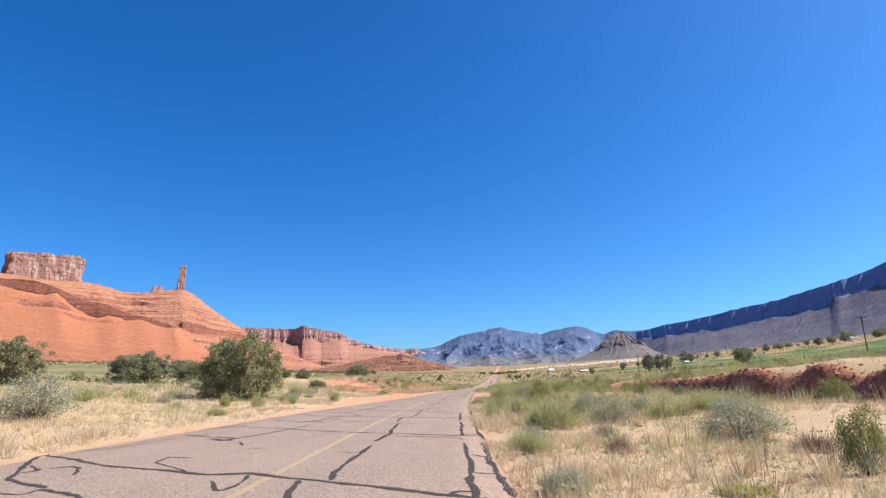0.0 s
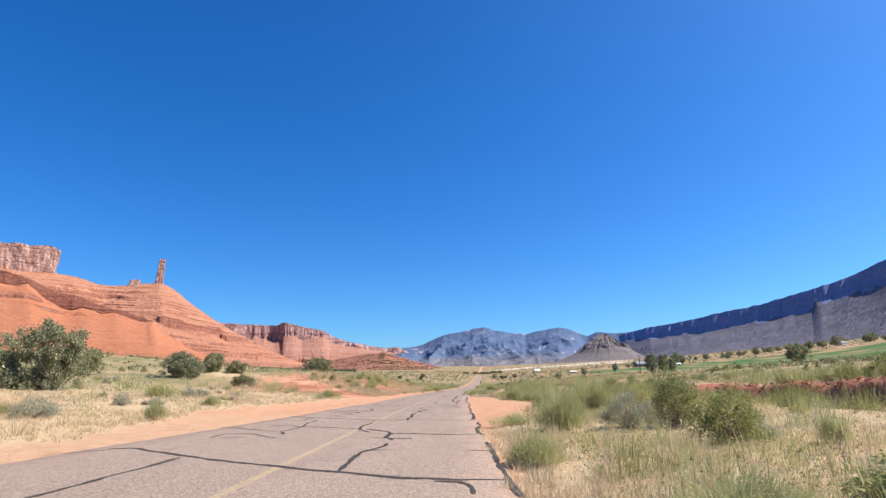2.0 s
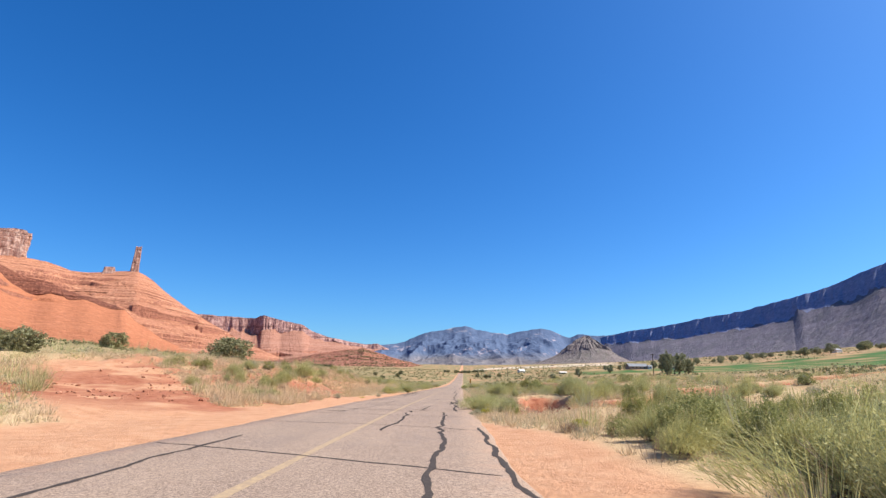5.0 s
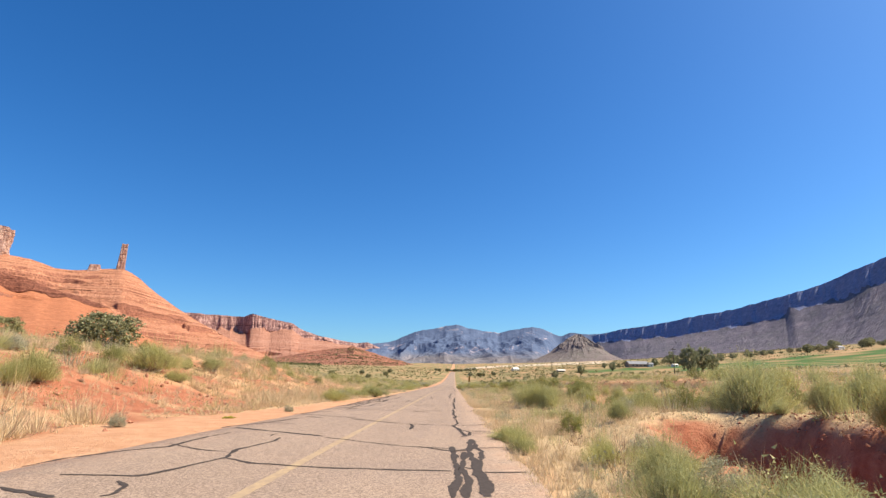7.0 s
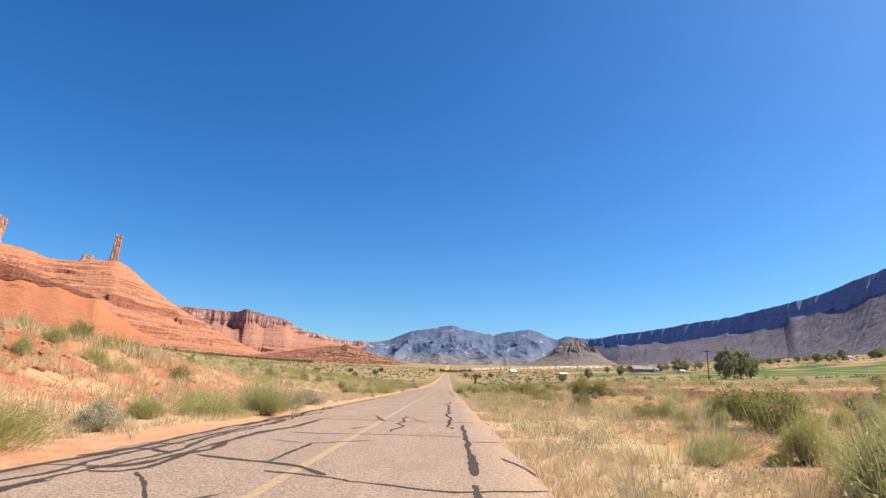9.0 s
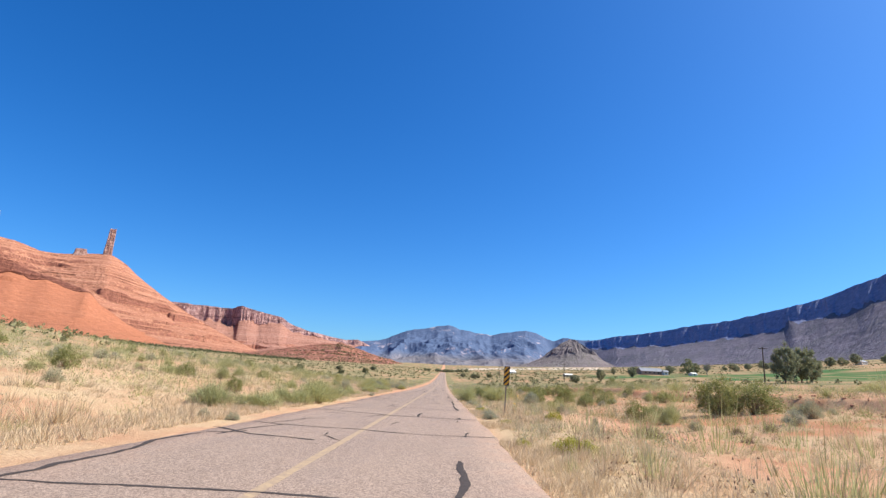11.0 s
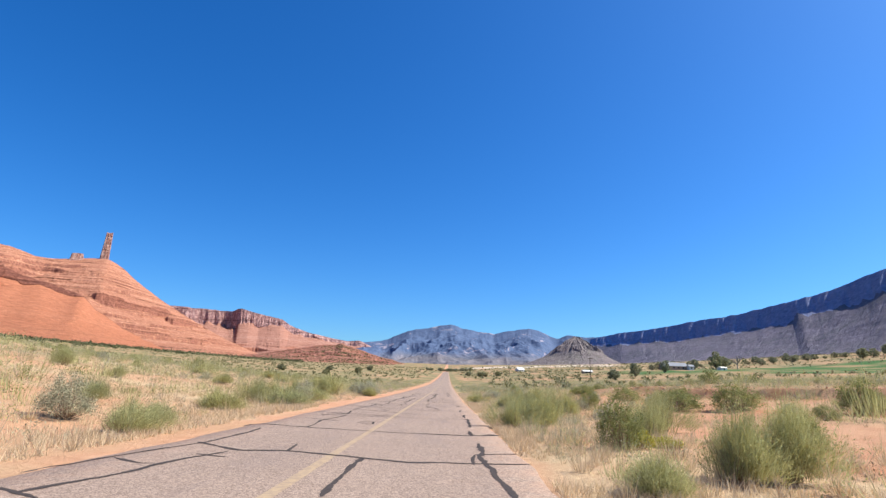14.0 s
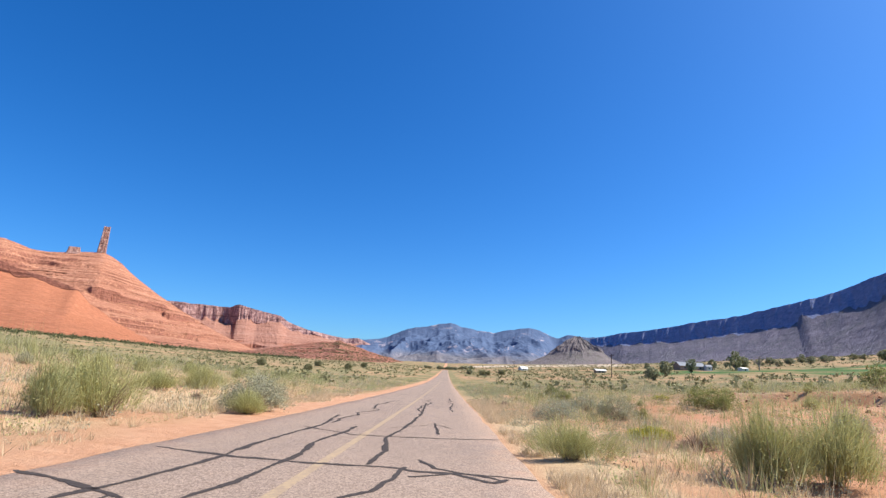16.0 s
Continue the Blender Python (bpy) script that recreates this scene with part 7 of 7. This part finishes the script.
crack(0.08, (3.99, 147.2), (4.14, 148.0))
crack(0.12, (1.82, 148.3), (1.97, 147.9))
crack(0.20, (-3.61, 148.2), (-3.05, 148.1), (-2.92, 148.7), (-2.97, 156.7))
crack(0.08, (-0.75, 150.4), (-0.10, 150.5))
crack(0.12, (0.32, 152.0), (0.95, 150.9), (1.68, 150.4), (2.28, 150.2))
crack(0.07, (2.98, 150.8), (4.26, 151.2))
crack(0.10, (-0.79, 152.5), (-0.83, 151.2), (-0.67, 149.6))
crack(0.14, (-3.92, 150.6), (-2.59, 149.6), (-2.15, 150.5), (-2.28, 152.8), (-2.16, 155.6))
crack(0.09, (-2.06, 152.9), (-1.10, 152.1), (-0.18, 152.5), (1.88, 152.6), (2.85, 153.3))
crack(0.15, (2.87, 157.5), (2.93, 148.0))
crack(0.12, (-4.13, 150.3), (-3.68, 151.0), (-3.36, 152.0), (-3.33, 154.2), (-2.88, 156.8))
crack(0.08, (-2.16, 157.5), (-0.85, 155.3), (-0.40, 156.2))
crack(0.07, (-0.49, 158.1), (2.57, 156.9), (3.94, 157.3))
crack(0.14, (-2.21, 159.7), (-0.09, 158.7), (0.52, 157.9))
crack(0.08, (3.57, 160.8), (3.85, 159.7), (3.94, 158.6))
crack(0.14, (-4.01, 158.9), (-3.86, 159.3), (-3.80, 160.2), (-3.68, 160.2), (-3.27, 160.2), (-2.66, 159.6))
crack(0.17, (-2.86, 157.5), (-2.46, 157.5), (-2.23, 158.0), (-2.57, 160.6), (-2.59, 163.9), (-2.37, 165.1))
crack(0.09, (-3.88, 161.2), (-3.15, 161.2))
crack(0.12, (-0.69, 159.0), (-0.65, 162.3), (-0.08, 162.8), (0.58, 163.3))
crack(0.22, (-3.10, 157.8), (-2.77, 158.0), (-2.58, 158.3), (-2.49, 159.5), (-2.31, 160.5), (-2.52, 162.1), (-2.59, 164.5), (-2.18, 166.4), (-2.17, 170.2))
crack(0.06, (-1.68, 162.7), (-0.86, 162.2))
crack(0.07, (3.07, 163.9), (3.88, 164.2))
crack(0.17, (2.99, 170.0), (2.92, 158.4))
crack(0.08, (-1.87, 164.8), (-0.89, 164.6), (0.44, 165.1), (1.63, 165.3), (2.85, 165.4))
crack(0.09, (-0.47, 166.3), (-0.16, 167.7))
crack(0.08, (0.89, 173.1), (1.65, 170.5))
crack(0.11, (-0.42, 172.2), (0.10, 170.5), (-0.64, 173.9))
crack(0.06, (-0.65, 199.7), (-0.09, 198.5))
crack(0.11, (-3.54, 199.2), (-2.88, 199.4), (-2.81, 200.0))
crack(0.14, (-4.13, 200.5), (-3.72, 200.5), (-3.58, 200.4), (-2.48, 199.2), (-1.35, 198.8), (-0.66, 198.4))
crack(0.05, (-0.65, 199.7), (-0.77, 200.6))
crack(0.13, (-3.15, 198.7), (-2.92, 200.8), (-2.52, 202.6))
crack(0.11, (-3.64, 203.1), (-2.82, 202.5), (-2.02, 202.3), (-1.05, 202.1), (-0.24, 202.1), (0.59, 201.6), (1.97, 201.3), (2.97, 201.4), (3.95, 201.6))
crack(0.13, (3.00, 201.3), (3.15, 202.8))
crack(0.10, (-2.98, 202.9), (-2.52, 205.5), (-2.44, 205.7), (-1.91, 206.0))
crack(0.08, (0.55, 204.5), (0.77, 205.9))
crack(0.10, (2.99, 208.5), (2.98, 207.9))
crack(0.13, (-0.06, 209.8), (-0.68, 208.3))
crack(0.08, (-2.73, 209.9), (-1.53, 209.2), (-1.15, 209.2))
crack(0.17, (3.02, 209.4), (3.17, 210.6))
crack(0.15, (-3.62, 212.0), (-2.85, 211.7), (-1.98, 211.2), (-1.12, 210.7), (0.13, 209.7), (0.72, 209.6), (1.30, 209.7), (2.90, 209.4), (3.90, 209.6))
crack(0.14, (1.29, 209.7), (1.24, 210.7), (1.39, 212.7))
crack(0.07, (-3.40, 212.7), (-2.67, 212.6))
crack(0.10, (-2.59, 212.4), (-2.70, 214.5))
crack(0.07, (-2.70, 214.5), (-2.10, 215.0), (0.49, 215.8))
crack(0.13, (-3.87, 219.4), (-3.32, 219.7), (-2.48, 219.1), (-1.71, 218.9), (-0.92, 218.8), (0.53, 218.1), (1.18, 217.7), (1.77, 217.6), (2.56, 217.7), (3.16, 217.7), (4.10, 218.0))
crack(0.12, (-0.86, 218.7), (-0.70, 220.1), (-0.71, 220.9), (-0.91, 221.9))
crack(0.19, (3.11, 224.6), (3.23, 217.4))
crack(0.08, (-3.20, 223.8), (-2.13, 223.2), (-0.78, 222.0), (0.39, 223.1), (1.60, 222.4), (2.99, 222.2))
crack(0.08, (-2.98, 223.6), (-2.94, 224.4))
crack(0.08, (-2.94, 224.4), (-2.87, 225.6))
crack(0.15, (-0.11, 226.3), (-0.10, 224.7))
crack(0.09, (-4.08, 226.3), (-3.42, 226.2))
crack(0.09, (1.40, 226.3), (1.97, 226.6), (3.02, 226.5), (4.05, 226.7))
crack(0.07, (-3.44, 226.6), (-2.82, 226.6))
crack(0.13, (-3.94, 225.7), (-3.46, 226.1), (-3.62, 228.0))
crack(0.10, (-1.06, 226.6), (-1.02, 226.8), (-1.31, 227.1))
crack(0.11, (-3.30, 228.3), (-2.54, 228.0), (-0.09, 226.5), (0.68, 226.3), (1.48, 226.3), (2.24, 227.0))
crack(0.12, (-3.47, 229.8), (-2.50, 229.5), (-1.10, 229.3), (-0.33, 229.0), (0.73, 228.1), (2.35, 227.3), (3.33, 227.0))
crack(0.18, (3.14, 233.3), (3.19, 227.5), (3.12, 225.5))
crack(0.08, (-3.37, 232.7), (-1.90, 232.0), (-0.28, 232.0), (0.51, 231.8), (1.91, 232.0), (3.21, 232.5))
crack(0.08, (-3.12, 232.8), (-3.13, 233.2))
crack(0.14, (-3.85, 234.3), (-3.44, 234.3), (-2.75, 233.5), (-2.24, 233.1), (-2.13, 233.5), (-3.22, 234.1))
crack(0.13, (-2.66, 236.0), (-2.05, 236.0), (0.51, 234.7), (1.10, 234.5), (1.69, 234.6), (2.19, 234.3))
crack(0.10, (-3.90, 235.5), (-2.51, 235.3), (-2.09, 235.7))
crack(0.10, (-0.15, 235.1), (0.15, 236.9))
crack(0.16, (2.62, 237.0), (2.97, 236.8), (3.20, 236.0), (3.25, 234.2))
crack(0.13, (-4.19, 234.7), (-4.04, 235.1), (-3.60, 235.5), (-3.56, 236.6), (-3.66, 238.2), (-3.31, 240.4))
crack(0.10, (-0.99, 238.0), (0.20, 236.9), (3.07, 237.1), (3.95, 237.6))
crack(0.10, (1.44, 239.1), (1.66, 237.5))
crack(0.07, (-1.14, 238.0), (-0.69, 239.2))
crack(0.10, (-3.31, 240.4), (-0.89, 240.1), (-0.27, 239.3), (1.35, 239.1), (1.64, 238.9))
crack(0.08, (2.52, 240.3), (3.26, 240.2))
crack(0.12, (3.14, 242.2), (3.24, 240.6), (4.05, 240.6))
crack(0.10, (0.52, 240.5), (0.67, 241.9))
crack(0.08, (-2.32, 240.5), (-2.29, 242.0))
crack(0.13, (-3.37, 242.5), (-2.54, 242.0))
crack(0.15, (0.65, 242.6), (0.63, 246.4))
crack(0.13, (-3.00, 242.3), (-2.64, 243.5), (-2.44, 245.7), (-2.10, 246.7))
crack(0.08, (-3.60, 245.4), (-2.86, 244.9), (-2.63, 244.9))
crack(0.08, (-2.54, 246.3), (-1.85, 246.0))
crack(0.11, (-4.23, 243.6), (-3.85, 244.3), (-3.49, 246.7), (-3.12, 248.3), (-3.10, 250.9))
crack(0.12, (-3.29, 248.2), (-2.08, 247.1), (-1.91, 247.0), (-1.11, 247.2), (-0.35, 246.9), (0.73, 246.4), (1.50, 246.1), (2.91, 246.2), (3.89, 246.4))
crack(0.16, (3.06, 250.0), (3.08, 248.2), (2.95, 247.0), (3.21, 243.0))
crack(0.10, (2.74, 246.1), (2.86, 247.6), (2.98, 247.7), (3.89, 248.1))
crack(0.11, (-1.01, 247.2), (-1.13, 248.4))
crack(0.11, (-3.10, 250.9), (-3.23, 252.5))
crack(0.20, (3.31, 252.2), (3.61, 252.8), (3.88, 252.6))
crack(0.15, (-4.36, 252.8), (-4.13, 253.5), (-3.58, 254.0), (-2.75, 253.5), (-1.82, 253.1), (-0.67, 252.7), (0.92, 252.3), (2.94, 252.2), (3.86, 252.6))
crack(0.16, (2.97, 253.7), (3.01, 252.3))
crack(0.08, (0.74, 253.2), (1.07, 253.4))
crack(0.09, (-0.88, 255.8), (-0.67, 256.4), (-0.55, 256.4), (-0.39, 256.3), (-0.24, 255.3), (-0.31, 255.3), (-0.78, 255.7))
crack(0.13, (-2.05, 253.2), (-2.09, 254.6), (-2.32, 256.2), (-1.94, 259.9))
crack(0.10, (-3.27, 257.7), (-1.68, 256.4))
crack(0.17, (3.17, 260.1), (3.10, 255.4))
crack(0.08, (-3.17, 260.1), (-1.81, 259.7), (0.00, 259.6), (1.41, 259.6), (3.61, 259.9))
crack(0.10, (-2.71, 260.5), (-2.43, 260.9))
crack(0.10, (-0.52, 260.7), (-0.41, 261.2))
crack(0.06, (0.32, 261.3), (0.78, 260.6))
crack(0.15, (-3.88, 262.3), (-1.26, 260.7), (0.27, 260.2))
crack(0.15, (-3.02, 259.7), (-2.83, 260.5), (-2.73, 260.7), (-2.33, 260.7), (-2.12, 261.2), (-2.40, 263.8))
crack(0.15, (3.15, 263.4), (3.07, 261.8), (3.13, 260.8))
crack(0.06, (0.54, 262.1), (1.00, 262.4))
crack(0.10, (-3.10, 265.6), (-2.00, 265.1), (-1.03, 264.4), (-0.15, 263.3), (1.25, 262.1))
crack(0.08, (-0.62, 264.5), (-1.09, 265.7))
crack(0.08, (-1.15, 265.7), (-0.69, 266.4))
crack(0.08, (1.24, 266.9), (3.69, 266.5))
crack(0.13, (-2.47, 265.2), (-2.50, 267.1), (-2.05, 268.9))
crack(0.12, (3.08, 268.2), (3.04, 266.5))
crack(0.09, (-2.34, 268.0), (-0.56, 267.5), (0.16, 266.8), (1.14, 266.5), (1.31, 266.6), (1.91, 267.4), (1.55, 269.8), (1.03, 271.3))
crack(0.10, (-2.18, 269.4), (-1.05, 268.9))
crack(0.11, (-0.39, 269.0), (-0.41, 269.7), (-0.16, 270.0))
crack(0.13, (-3.99, 270.6), (-3.31, 270.1), (-2.72, 269.5), (-2.47, 269.0))
crack(0.20, (1.04, 271.8), (1.18, 270.6), (1.44, 270.0), (1.82, 269.5))
crack(0.12, (-2.00, 270.6), (-1.64, 270.6), (-1.67, 271.4), (-1.93, 272.2), (-2.25, 271.9))
crack(0.15, (-2.93, 268.6), (-2.57, 268.8), (-2.25, 270.1), (-2.30, 271.1), (-2.17, 271.7), (-2.32, 272.7), (-1.77, 273.2), (-1.70, 274.8), (-1.78, 277.8))
crack(0.11, (-1.58, 271.2), (-0.87, 271.6), (-0.56, 272.5), (-0.76, 274.1), (-1.39, 275.3))
crack(0.12, (-3.39, 273.6), (-1.84, 273.2), (-0.65, 273.0), (1.29, 272.6), (2.29, 272.6), (3.85, 273.0))
crack(0.12, (3.04, 272.9), (3.20, 274.9), (2.82, 274.8))
crack(0.08, (1.81, 275.3), (2.32, 274.6))
crack(0.10, (0.44, 274.0), (0.92, 274.7), (0.96, 274.8), (1.06, 277.7))
crack(0.12, (-0.37, 274.2), (-0.63, 275.8), (-0.60, 277.4))
crack(0.12, (-3.93, 279.1), (-1.58, 277.7))
crack(0.14, (0.82, 278.2), (1.18, 278.7), (1.49, 281.0))
crack(0.12, (1.56, 280.0), (2.27, 280.5), (2.84, 279.8), (2.96, 279.8), (3.15, 280.2))
crack(0.13, (-3.50, 282.3), (-1.66, 281.4), (-0.08, 281.0), (1.32, 280.9), (1.62, 280.6), (3.03, 280.5), (3.61, 280.3))
crack(0.11, (1.64, 282.0), (1.97, 281.0), (3.06, 280.1))
crack(0.16, (-0.91, 277.8), (-0.76, 278.6), (-0.62, 282.0), (-0.85, 284.0), (-0.63, 287.0), (-0.63, 289.0))
crack(0.16, (-2.26, 277.5), (-2.01, 278.7), (-1.89, 280.3), (-1.85, 281.5), (-1.96, 283.5), (-1.70, 289.1), (-2.09, 294.1))
crack(0.10, (-2.02, 288.2), (-0.27, 286.3), (1.16, 286.2), (2.17, 286.3), (3.72, 286.8))
crack(0.12, (1.78, 291.8), (1.94, 287.4))
crack(0.08, (0.43, 289.0), (1.81, 291.2), (2.37, 289.6))
crack(0.15, (0.79, 281.1), (0.88, 283.1), (0.65, 285.9), (0.89, 289.9), (1.07, 296.5), (0.87, 309.8))
